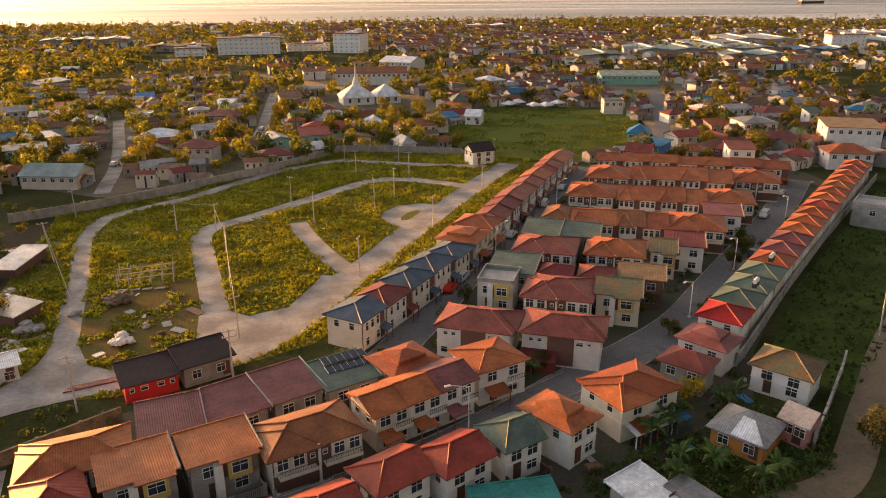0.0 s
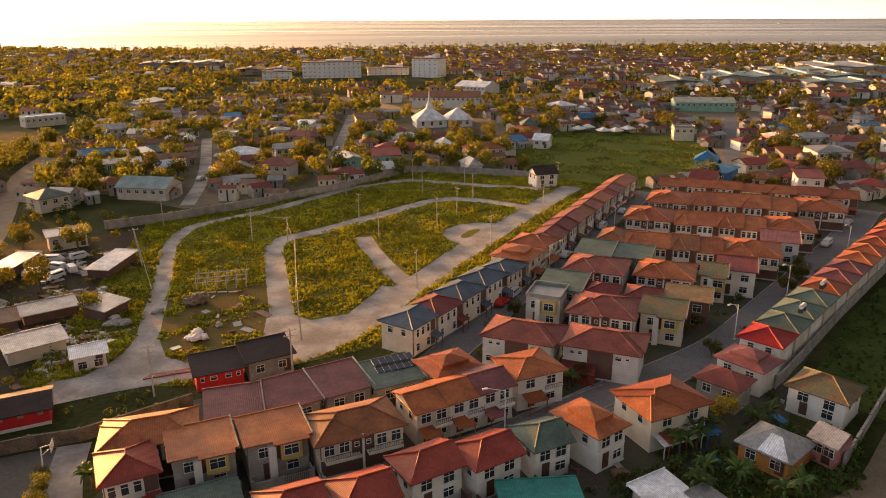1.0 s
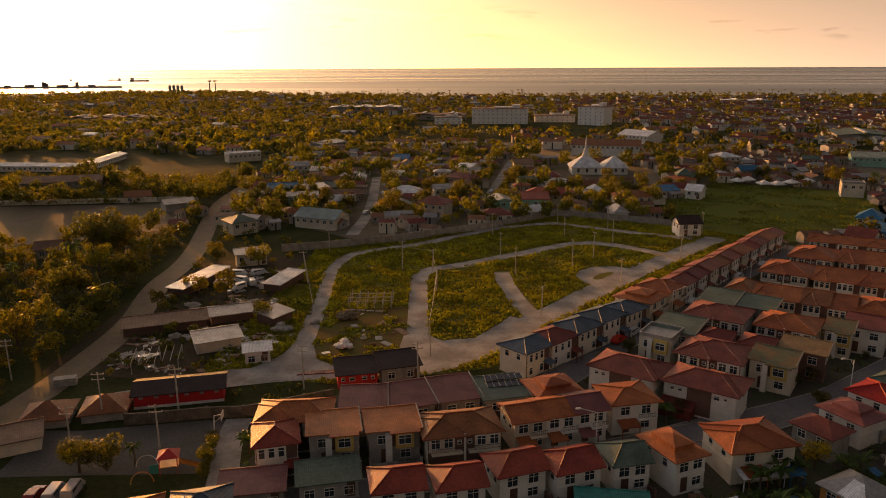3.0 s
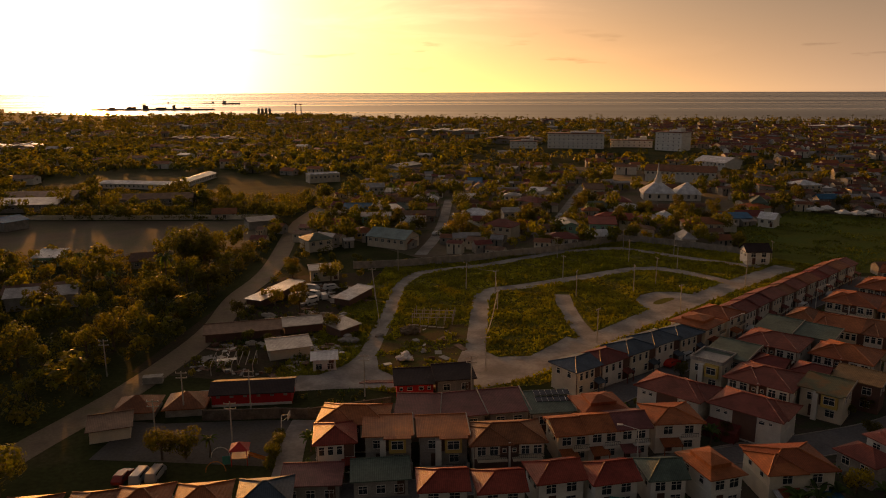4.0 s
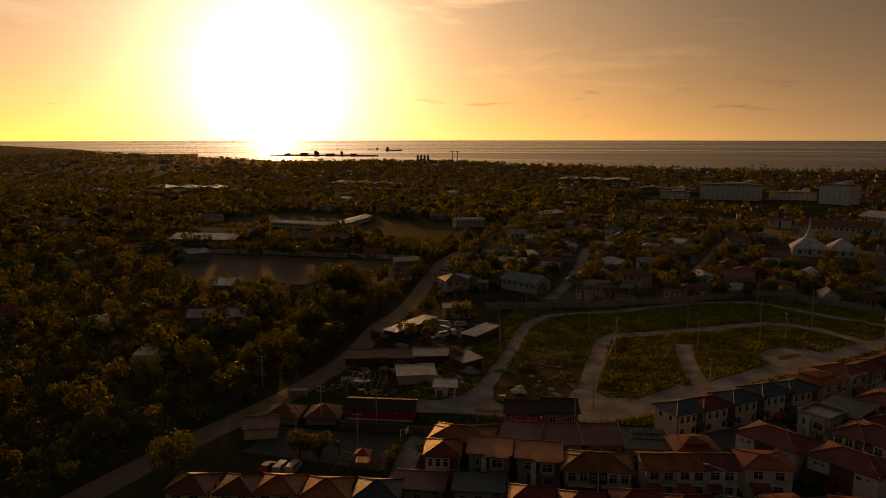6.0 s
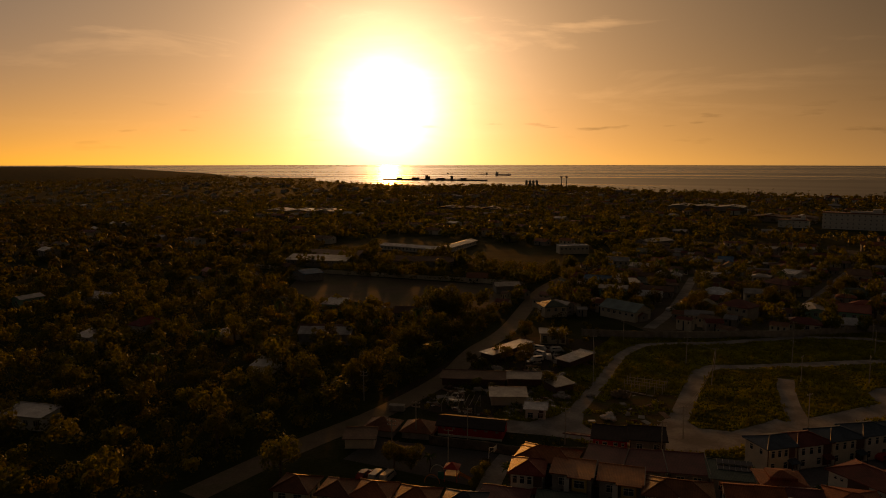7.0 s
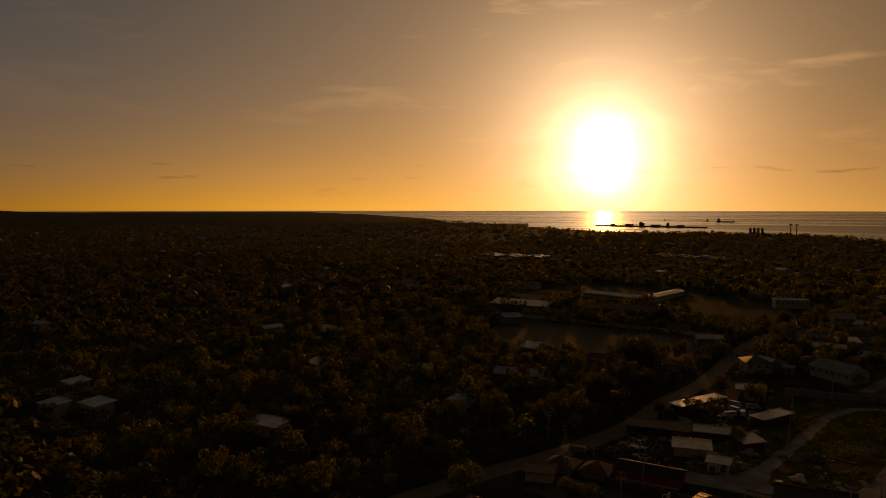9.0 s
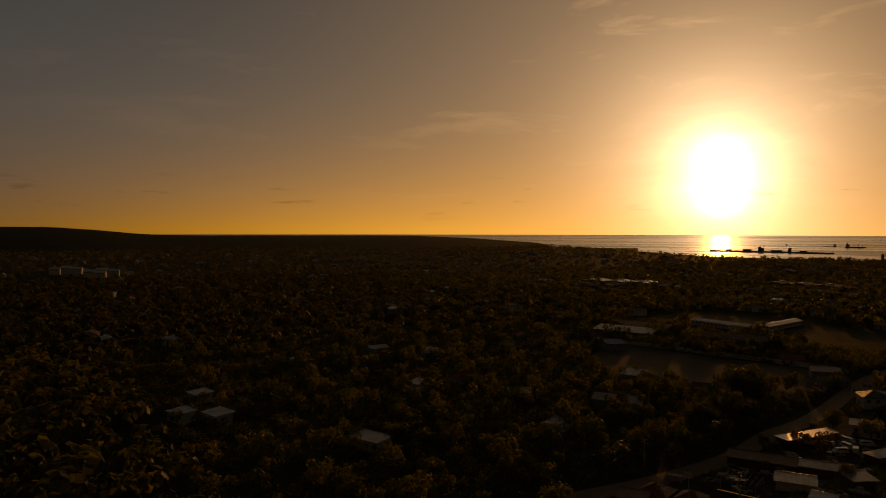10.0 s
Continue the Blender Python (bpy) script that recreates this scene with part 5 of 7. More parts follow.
def power_pole(x, y, h=8.5, lean=0.0, turn=0.0, arms=1):
    root = thing("power_pole", x, y, 0, turn, "weathered power pole with a crossarm and pin insulators", "power pole", "power poles")
    s = Shape()
    top = (lean, 0, h)
    s.bar((0, 0, -0.3), top, 0.15, 0.10, 7)
    part("pole", s.mesh("pole", POLE), root)
    for k in range(arms):
        z = h - 0.4 - 0.9 * k
        c = Shape()
        c.box(lean * z / h - 1.0, lean * z / h + 1.0, -0.06, 0.06, z, z + 0.12)
        arm = part("crossarm", c.mesh("crossarm", POLE), root)
        for px in (-0.9, 0, 0.9):
            i = Shape()
            i.bar((lean * z / h + px, 0, z + 0.12), (lean * z / h + px, 0, z + 0.34), 0.06, 0.04)
            part("insulator", i.mesh("insulator", TRIM), arm)


POLES = [(-5.7, 108), (37.4, 157.1), (16.6, 130.2), (10.3, 168.1), (26.3, 176.6), (33.0, 186.1), (5.5, 186.2), (25.9, 213.1), (40.8, 204.9), (2.0, 214.8), (58.6, 188.9), (-21.6, 169.7), (-46.9, 185.8), (24.4, 230.9), (41.7, 228.2), (72.5, 222)]
for i, (x, y) in enumerate(POLES):
    power_pole(x, y, 7.6 + (i % 3) * 0.4, 0.25 * ((i % 5) - 2) / 2, 30 + 17 * i)
power_pole(-44.2, 153.5, 9.0, -0.9, 20)
for x, y, h in ((-44.0, 78.8, 8.5), (-41.2, 66.8, 8.0), (-55.5, 75.7, 8.5), (-54.0, 64.9, 8.0), (-81.3, 88.9, 8.0), (-26.3, 90.5, 8.5), (-6, 92.5, 9.0)):
    power_pole(x, y, h, 0.0, 15, 2)
power_pole(95, 84, 11, 1.2, 60, 1)


def cable(a, b, sag, r=0.03, name="cable"):
    """One slack tube from a to b."""
    s = Shape()
    a, b = Vector(a), Vector(b)
    side = (b - a).cross(Vector((0, 0, 1))).normalized() * r
    up = Vector((0, 0, r))
    for i in range(13):
        t = i / 12
        p = a.lerp(b, t) - Vector((0, 0, sag * 4 * t * (1 - t)))
        s.v += [tuple(p + d) for d in (side, up, -side, -up)]
    for i in range(12):
        for k in range(4):
            j = (k + 1) % 4
            s.f.append((i * 4 + k, i * 4 + j, i * 4 + 4 + j, i * 4 + 4 + k))
            s.m.append(0)
    tagged(new(name, s.mesh(name, POLE)), "pale slack power cable between two poles", "cable", "cables")


cable((-21.6, 169.7, 7.8), (-12.5, 166, 6.8), 0.6, 0.05)
cable((-12.5, 166, 6.8), (-9.5, 150, 6.0), 0.8, 0.05)
cable((-9.5, 150, 6.0), (-5.9, 108.2, 7.6), 1.6, 0.05)
cable((-9.3, 150, 6.0), (-7.0, 118, 5.0), 1.2, 0.05)
cable((-45, 153.5, 8.9), (-36, 131, 0.3), 0.6, 0.04)
cable((-45, 153.5, 8.9), (-37, 134, 0.3), 0.4, 0.04)
power_pole(-12.5, 166, 7.0, 0.3, 40)
power_pole(-9.5, 150, 6.2, 0.2, 40)

# the unfinished house at the far end of the lots
house(67, 221, 12, 7.5, 6, h=4.8, roof="gable", paint="dark", wall="white", rise=1.9, label="unfinished pale house with a steep dark gable roof", front="plain")

# white site shed, bags and boards
house(-39.2, 102.5, 22, 4.8, 3.2, h=2.5, roof="shed", paint="white", wall="white", rise=0.35, near=False, name="site_shed", label="small white site shed on the gravel verge")


def heap(name, x, y, n, size, mat, label, category, seed=0):
    """Rounded sacks lying in a pile, each a part."""
    rnd = random.Random(seed)
    root = thing(name, x, y, 0, 0, label, category)
    for i in range(n):
        bm = bmesh.new()
        bmesh.ops.create_icosphere(bm, subdivisions=3, radius=size)
        for v in bm.verts:
            v.co.z *= 0.55
            v.co *= 1 + 0.55 * noise.noise(v.co * 1.9 / size + Vector((i * 3, seed, 0))) + 0.2 * noise.noise(v.co * 5 / size + Vector((i, seed, 4)))
        me = bpy.data.meshes.new("sack")
        bm.to_mesh(me)
        bm.free()
        me.materials.append(mat)
        r = rnd.random() * size * n * 0.35
        u = rnd.random() * 6.28
        part("sack", me, root, pose(r * math.cos(u), r * math.sin(u), size * 0.5 + (0.5 * size if i % 3 == 2 else 0), 0, 0, rnd.random() * 360))


SACK = material("white_sacking", (0.72, 0.70, 0.66), 0.8, vary=0.15, scale=2, fine=9)
heap("sack_pile", -24.4, 110.5, 6, 0.95, SACK, "pile of bulging white sacks on bare ground", "sacks", 1)
heap("rubble_pile", -40, 119, 7, 0.9, CONCRETE, "pile of grey rubble on the verge", "rubble", 2)
heap("rubble_pile", -27, 128, 5, 1.3, DIRT, "low heap of brown earth", "earth heap", 3)

frame_root = thing("timber_frame", -24, 138.5, 0, 5, "bare timber frame of an unfinished hut in the grass", "timber frame")
rnd = random.Random(5)
for i in range(6):
    for j in range(3):
        s = Shape()
        s.bar((i * 2.0 - 5, j * 3 - 3, 0), (i * 2.0 - 5 + rnd.uniform(-0.1, 0.1), j * 3 - 3, 2.2 + rnd.random() * 0.8), 0.11)
        part("post", s.mesh("post", POLE), frame_root)
for j in range(3):
    s = Shape()
    s.bar((-5.3, j * 3 - 3, 1.7), (5.3, j * 3 - 3, 1.9), 0.09)
    part("beam", s.mesh("beam", POLE), frame_root)
for i in range(4):
    s = Shape()
    s.box(-5 + i * 2.2, -3.2 + i * 2.2, -4.6 - 0.4 * i, -4.2 - 0.4 * i, 0, 0.25)
    part("board", s.mesh("board", POLE), frame_root)

lean_to = thing("timber_frame", -57.3, 97.6, 0, 18, "open timber roof frame beside the sheds", "timber frame")
for i in range(7):
    s = Shape()
    s.bar((i * 1.4 - 4.2, -3, 2.2), (i * 1.4 - 4.2, 3, 3.0), 0.07)
    part("rafter", s.mesh("rafter", POLE), lean_to)
for i in (-4.2, 0, 4.2):
    for y in (-3, 3):
        s = Shape()
        s.bar((i, y, 0), (i, y, 2.3 if y < 0 else 3.0), 0.09)
        part("post", s.mesh("post", POLE), lean_to)

# roof gear
for x, y, z in ((88.8, 104.0, 6.6), (78.4, 94.0, 6.6)):
    t = thing("water_heater", x, y, z, 40, "silver rooftop water tank on a short stand", "water tank", "rooftop tanks")
    s = Shape()
    s.bar((-0.9, 0, 0.75), (0.9, 0, 0.75), 0.38, sides=12)
    part("tank", s.mesh("tank", TRIM), t)
    for px in (-0.7, 0.7):
        s = Shape()
        s.box(px - 0.05, px + 0.05, -0.4, 0.4, -0.4, 0.45)
        part("stand", s.mesh("stand", METAL), t)
SOLAR = material("solar_cells", (0.012, 0.016, 0.03), 0.15, vary=0.1, bump=0.0, spec=0.7)
array = thing("solar_array", 9.3, 86.3, 5.25, 17, "dark solar panels in silver frames on a green roof", "solar panels")
for i in range(6):
    for j in range(2):
        s = Shape()
        s.box(-3.0 + i * 1.05, -2.0 + i * 1.05, -1.6 + j * 1.7, 0.0 + j * 1.7, 0, 0.06)
        p = part("solar_panel", s.mesh("solar_panel", SOLAR), array, pose(0, 0, (j - 0.5) * 0.24, 7))
        s = Shape()
        for e in (-3.02, -1.98):
            s.box(e + i * 1.05 - 0.02, e + i * 1.05 + 0.02, -1.62 + j * 1.7, 0.02 + j * 1.7, 0.0, 0.08)
        part("panel_frame", s.mesh("panel_frame", TRIM), p)


play = thing("playground", -37.4, 62.3, 0.05, 20, "red and orange playground frame with a slide", "playground")
PLAY_RED, PLAY_ORANGE = material("red_plastic", (0.5, 0.03, 0.02), 0.5, vary=0.08), material("orange_plastic", (0.55, 0.2, 0.03), 0.5, vary=0.08)
for px in (-1.2, 1.2):
    for py in (-1.2, 1.2):
        s = Shape()
        s.bar((px, py, 0), (px, py, 2.6), 0.07)
        part("post", s.mesh("post", PLAY_RED), play)
s = Shape()
s.box(-1.3, 1.3, -1.3, 1.3, 1.25, 1.35)
part("platform", s.mesh("platform", PLAY_ORANGE), play)
s = Shape()
for a, b in (((-1.5, -1.5), (1.5, -1.5)), ((1.5, -1.5), (1.5, 1.5)), ((1.5, 1.5), (-1.5, 1.5)), ((-1.5, 1.5), (-1.5, -1.5))):
    s.face([(*a, 2.6), (*b, 2.6), (0, 0, 3.6)])
part("canopy", s.mesh("canopy", PLAY_RED), play)
s = Shape()
s.face([(1.3, -0.4, 1.35), (4.2, -0.4, 0.2), (4.2, 0.4, 0.2), (1.3, 0.4, 1.35)])
s.face([(1.3, 0.4, 1.28), (4.2, 0.4, 0.13), (4.2, -0.4, 0.13), (1.3, -0.4, 1.28)])
s.face([(1.3, -0.4, 1.28), (4.2, -0.4, 0.13), (4.2, -0.4, 0.4), (1.3, -0.4, 1.6)])
s.face([(1.3, 0.4, 1.6), (4.2, 0.4, 0.4), (4.2, 0.4, 0.13), (1.3, 0.4, 1.28)])
part("slide", s.mesh("slide", PLAY_ORANGE), play)

TEAL = material("teal_plastic", (0.02, 0.22, 0.20), 0.5, vary=0.08)
s = Shape()
s.box(-2.6, -1.4, -0.9, -0.8, 0.3, 1.7)
part("side_panel", s.mesh("side_panel", TEAL), play, None, "teal plastic panel")
for y0 in (-2.4, 2.2):
    s = Shape()
    for i in range(13):
        u = math.pi * i / 12
        for rad, dy in ((1.42, 0.0), (1.5, 0.08), (1.58, 0.0), (1.5, -0.08)):
            s.v.append((-3.4 + rad * math.cos(u), y0 + dy, rad * 1.13 * math.sin(u)))
    for i in range(12):
        for k in range(4):
            j = (k + 1) % 4
            s.f.append((i * 4 + k, i * 4 + j, i * 4 + 4 + j, i * 4 + 4 + k))
            s.m.append(0)
    part("climbing_arch", s.mesh("climbing_arch", PLAY_ORANGE if y0 < 0 else TRIM), play, None, "curved climbing arch")

hoop = thing("basketball_hoop", -34.6, 73.2, 0.05, 190, "pale basketball hoop with a white backboard", "basketball hoop")
s = Shape()
s.bar((0.9, 0, 0), (0.7, 0, 3.2), 0.09)
s.bar((0.7, 0, 3.2), (-0.5, 0, 3.4), 0.06)
s.bar((0.8, 0, 2.0), (-0.45, 0, 3.0), 0.05)
part("pole", s.mesh("pole", TRIM), hoop)
s = Shape()
s.box(-0.6, -0.54, -0.9, 0.9, 2.7, 3.8)
part("backboard", s.mesh("backboard", TRIM), hoop)
s = Shape()
for i in range(12):
    u, v = 6.283 * i / 12, 6.283 * (i + 1) / 12
    s.bar((-0.86 + 0.23 * math.cos(u), 0.23 * math.sin(u), 3.0), (-0.86 + 0.23 * math.cos(v), 0.23 * math.sin(v), 3.0), 0.015, sides=4)
part("ring", s.mesh("ring", PLAY_ORANGE), hoop)

# a raw concrete building by the field, and tents on the meadow
house(139.5, 134.2, 40, 8, 8.5, h=5.2, roof="flat", paint="tin", wall="grey", near=False, label="raw grey concrete building with a parapet", name="building")
for i, (x, y) in enumerate(((119.5, 335.0), (123.2, 323.0), (128.6, 321.6), (136.4, 326.8), (113, 330), (145, 331))):
    t = thing("tent", x, y, 0, 10 * i, "white canvas canopy at the edge of the meadow", "tent", "white tents")
    for px in (-2.4, 2.4):
        for py in (-2.4, 2.4):
            s = Shape()
            s.bar((px, py, 0), (px, py, 2.3), 0.05)
            part("post", s.mesh("post", METAL), t)
    s = Shape()
    c = [(-2.8, -2.8, 2.3), (2.8, -2.8, 2.3), (2.8, 2.8, 2.3), (-2.8, 2.8, 2.3)]
    for a, b in zip(c, c[1:] + c[:1]):
        s.face([a, b, (0, 0, 3.7)])
        s.face([(a[0], a[1], 1.9), (b[0], b[1], 1.9), b, a])
    part("canopy", s.mesh("canopy", SACK), t)
for i, (x, y, n, size, mat) in enumerate(((-57, 128, 7, 0.7, SACK), (-66, 132, 6, 0.8, POLE), (-62, 125, 6, 0.6, METAL), (-46, 112, 6, 0.6, SACK), (-44, 128, 5, 0.5, CONCRETE), (-48, 106, 6, 0.5, POLE), (-34, 124, 4, 0.6, CONCRETE), (-21, 116, 4, 0.5, POLE))):
    heap("scrap_heap", x, y, n, size, mat, "heap of scrap and sheeting on bare ground", "scrap heap", 20 + i)
crates = thing("board_stack", -70.1, 88.1, 0, 24, "pale planks stacked in layers beside the track", "boards")
for i in range(5):
    s = Shape()
    s.box(-1.9 + 0.1 * (i % 2), 1.9 - 0.1 * (i % 2), -0.9, 0.9, 0.3 * i, 0.3 * i + 0.2)
    part("board", s.mesh("board", POLE), crates)
pile = thing("board_stack", -24, 97.3, 0.09, 14, "long reddish boards stacked beside the road", "boards")
for i in range(4):
    s = Shape()
    s.box(-5.5 + 0.3 * i, 5.5 - 0.2 * i, i * 0.35, i * 0.35 + 0.28, 0, 0.18)
    part("board", s.mesh("board", ROOF["maroon"]), pile)

# ---- cars ----
def car(x, y, turn, colour, label, van=False):
    root = thing("car", x, y, 0.07, turn, label, "car", "parked cars")
    paint = cached(("car paint", colour), lambda: material("car_paint", colour, 0.25, vary=0.04, bump=0.0, spec=0.6))

    def body():
        bm = bmesh.new()
        prof = [(-2.1, 0.35), (2.1, 0.35), (2.15, 0.75), (1.95, 0.95), (1.0, 1.0), (0.45, 1.5), (-1.3, 1.55), (-1.95, 1.0), (-2.15, 0.9)] if not van else [(-2.1, 0.35), (2.1, 0.35), (2.15, 0.85), (1.75, 1.05), (1.3, 1.75), (-2.0, 1.8), (-2.15, 0.9)]
        rings = []
        for yy in (-0.85, 0.85):
            rings.append([bm.verts.new((px, yy * (0.84 if pz > 1.1 else 1), pz)) for px, pz in prof])
        n = len(prof)
        for i in range(n):
            bm.faces.new((rings[0][i], rings[0][(i + 1) % n], rings[1][(i + 1) % n], rings[1][i]))
        bm.faces.new(rings[0][::-1]), bm.faces.new(rings[1])
        bmesh.ops.bevel(bm, geom=bm.edges[:], offset=0.06, segments=2, affect="EDGES")
        bmesh.ops.recalc_face_normals(bm, faces=bm.faces[:])
        me = bpy.data.meshes.new("body")
        bm.to_mesh(me)
        bm.free()
        me.materials.append(paint)
        return me

    def glass():
        s = Shape()
        top = 1.68 if van else 1.46
        for yy in (-0.78, 0.74):
            s.box(-1.6, 1.05 if van else 0.35, yy, yy + 0.04, 1.08, top - 0.08)
        s.face([(1.6 if van else 0.92, -0.66, 1.12), (1.6 if van else 0.92, 0.66, 1.12), (1.36 if van else 0.52, 0.62, top), (1.36 if van else 0.52, -0.62, top)])
        return s.mesh("window_glass", GLASS)

    def wheel():
        s = Shape()
        s.bar((0, -0.1, 0), (0, 0.1, 0), 0.32, sides=14)
        return s.mesh("tyre", METAL)
    part("body", cached(("car body", colour, van), body), root)
    part("window_glass", cached(("car glass", van), glass), root)
    for px in (-1.3, 1.3):
        for py in (-0.78, 0.78):
            w = part("wheel", cached("car wheel", wheel), root, pose(px, py, 0.32))


car(32.3, 118.9, 54, (0.55, 0.03, 0.015), "red hatchback parked at the kerb")
car(35.6, 123.3, 54, (0.60, 0.62, 0.64), "silver van parked at the kerb", True)
car(53.2, 146.1, 54, (0.68, 0.68, 0.68), "white saloon parked at the kerb")
car(69.5, 168.1, 54, (0.70, 0.70, 0.70), "white van parked in the street", True)
car(44.6, 134.2, 54, (0.10, 0.11, 0.13), "dark grey saloon parked at the kerb")
car(61.0, 156.6, 54, (0.16, 0.03, 0.025), "maroon hatchback parked at the kerb")
car(80.4, 182.6, 54, (0.62, 0.62, 0.62), "silver saloon parked at the kerb")
car(98.6, 121.9, 42, (0.12, 0.13, 0.15), "dark saloon parked at the kerb")
car(136.0, 162.6, 42, (0.66, 0.66, 0.64), "white saloon parked at the kerb")
car(118.3, 145.4, 222, (0.66, 0.66, 0.66), "white pickup parked in the street", True)
car(-52.1, 53.6, 100, (0.25, 0.03, 0.02), "dark red saloon parked by the court")
car(-49.6, 54.2, 100, (0.30, 0.33, 0.38), "blue-grey van parked by the court", True)
car(-47.6, 55.2, 100, (0.38, 0.38, 0.38), "silver van parked by the court", True)
for i, (x, y) in enumerate(((-65.2, 158.8), (-60, 160.2), (-72, 161.6), (-58.5, 151), (-62.5, 153), (-66.5, 150), (-60.5, 146.5))):
    car(x, y, 40 * i, (0.66, 0.65, 0.62), "old pale van in the scrap yard", True)
for x, y in ((-47.5, 262), (-48.5, 246), (-50, 290), (-2, 300)):
    car(x, y, 80, (0.6, 0.6, 0.58), "pale car in the village lane")


# ---- vegetation ----
def crown_mesh(seed, r, h, leaves, mat, size):
    rnd = random.Random(seed)
    s = Shape()
    lobes = [(Vector((0, 0, h * 0.62)), r * 0.75)]
    for i in range(7):
        u = i * 2.4 + rnd.random()
        lobes.append((Vector((math.cos(u) * r * 0.55, math.sin(u) * r * 0.55, h * rnd.uniform(0.42, 0.85))), r * rnd.uniform(0.35, 0.55)))
    for i in range(leaves):
        c, lr = lobes[rnd.randrange(len(lobes))]
        d = Vector((rnd.gauss(0, 1), rnd.gauss(0, 1), rnd.gauss(0.15, 0.9))).normalized()
        p = c + d * lr * rnd.uniform(0.7, 1.08)
        t = Vector((rnd.gauss(0, 1), rnd.gauss(0, 1), rnd.gauss(0, 0.7)))
        a = (d.cross(t)).normalized() * size * rnd.uniform(0.6, 1.3)
        b = (a.cross(d) * 0.8 + d * size * 0.4 * rnd.uniform(-1, 1)) * rnd.uniform(0.7, 1.1)
        s.face([p - a, p + b * 0.7, p + a, p - b])
    return s.mesh("crown", mat)


def trunk_mesh(seed, r, h):
    rnd = random.Random(seed)
    s = Shape()
    s.bar((0, 0, -0.2), (0.1, 0, h * 0.5), 0.04 * h, 0.025 * h, 7)
    for i in range(5):
        u = i * 1.26 + rnd.random()
        s.bar((0.1, 0, h * rnd.uniform(0.3, 0.5)), (math.cos(u) * r * 0.6, math.sin(u) * r * 0.6, h * rnd.uniform(0.6, 0.8)), 0.016 * h, 0.005 * h, 5)
    return s.mesh("trunk", BARK)


TREES, WOODS = [], []
for k, (r, h, n, m, size) in enumerate(((3.2, 6.5, 420, 0, 0.42), (2.6, 5.5, 340, 1, 0.38), (4.4, 8.5, 620, 2, 0.5), (2.0, 4.2, 260, 3, 0.34), (3.6, 9.5, 520, 0, 0.46))):
    TREES.append((crown_mesh(k + 11, r, h, int(n * 2.4), LEAF[m], size * 0.62), trunk_mesh(k + 31, r, h), r))
    WOODS.append((crown_mesh(k + 11, r, h, int(n * 0.6), LEAF[m], size * 1.2), (0, 1, 2, 3, 0)[k]))


def palm_mesh(seed, h, n, length, mat, wide=0.34, lift0=0.0):
    """Bent fronds with drooping leaflets on both sides."""
    rnd = random.Random(seed)
    s = Shape()
    for i in range(n):
        u = 6.283 * i / n + rnd.uniform(-0.2, 0.2)
        lift = lift0 + rnd.uniform(0.1, 0.9)
        d = Vector((math.cos(u), math.sin(u), 0))
        side = Vector((-d.y, d.x, 0))
        pts = []
        for k in range(6):
            t = k / 5
            pts.append(Vector((0, 0, h)) + d * length * t * (1 - 0.15 * t) + Vector((0, 0, length * (lift * t - 1.15 * t * t))))
        for k in range(5):
            a, b = pts[k], pts[k + 1]
            w0, w1 = wide * (1 - abs(2 * k / 5 - 0.8)) + 0.06, wide * (1 - abs(2 * (k + 1) / 5 - 0.8)) * (k < 4) + 0.02
            dr = Vector((0, 0, -0.25))
            s.face([a, b, b + side * w1 + dr * w1 * 2, a + side * w0 + dr * w0 * 2])
            s.face([b, a, a - side * w0 + dr * w0 * 2, b - side * w1 + dr * w1 * 2])
    return s.mesh("crown", mat)


def palm_trunk(h):
    s = Shape()
    s.bar((0, 0, -0.2), (0.15, 0.1, h * 0.5), 0.17, 0.13, 7)
    s.bar((0.15, 0.1, h * 0.5), (0, 0, h), 0.13, 0.10, 7)
    return s.mesh("trunk", BARK)


PALMS = [(palm_mesh(3, 8.0, 17, 3.0, GREEN, 0.3), palm_trunk(8.0), 1.2), (palm_mesh(4, 10.5, 18, 3.2, GREEN, 0.3), palm_trunk(10.5), 1.2)]
BANANA = (palm_mesh(7, 2.0, 11, 2.3, GREEN, 0.36, 0.9), palm_trunk(2.0), 1.0)


def tree(x, y, kind, turn, scale, name="tree", label="leafy tree with an uneven crown"):
    crown, trunk, r = kind
    root = thing(name, x, y, 0, turn, label, "tree", "trees of the village")
    root.scale = (scale, scale, scale)
    part("trunk", trunk, root)
    part("crown", crown, root)


# ---- the village and the woods round it ----
TAKEN = [(o.matrix_basis.translation.x, o.matrix_basis.translation.y) for o in scene.collection.objects if o.parent is None and o.type == "EMPTY"]
GRID = {}
for x, y in TAKEN:
    GRID.setdefault((int(x // 15), int(y // 15)), []).append((x, y))


for x, y, r in ((52, 366, 26), (-12, 690, 44), (74, 684, 30), (-62, 685, 24), (42, 715, 30), (47, 440, 24), (208, 388, 24)):
    for i in range(-5, 6):
        for j in range(-9, 4):
            take_x, take_y = x + i * r / 5, y + j * r / 6
            GRID.setdefault((int(take_x // 15), int(take_y // 15)), []).append((take_x, take_y))


def free(x, y, gap):
    """Whether nothing that is built stands within gap."""
    i, j = int(x // 15), int(y // 15)
    return all(math.hypot(x - a, y - b) > gap for u in (i - 1, i, i + 1) for v in (j - 1, j, j + 1) for a, b in GRID.get((u, v), ()))


def take(x, y):
    GRID.setdefault((int(x // 15), int(y // 15)), []).append((x, y))


def inside(x, y, pts):
    hit = False
    for (x0, y0), (x1, y1) in zip(pts, pts[1:] + pts[:1]):
        if (y0 > y) != (y1 > y) and x < x0 + (y - y0) * (x1 - x0) / (y1 - y0):
            hit = not hit
    return hit


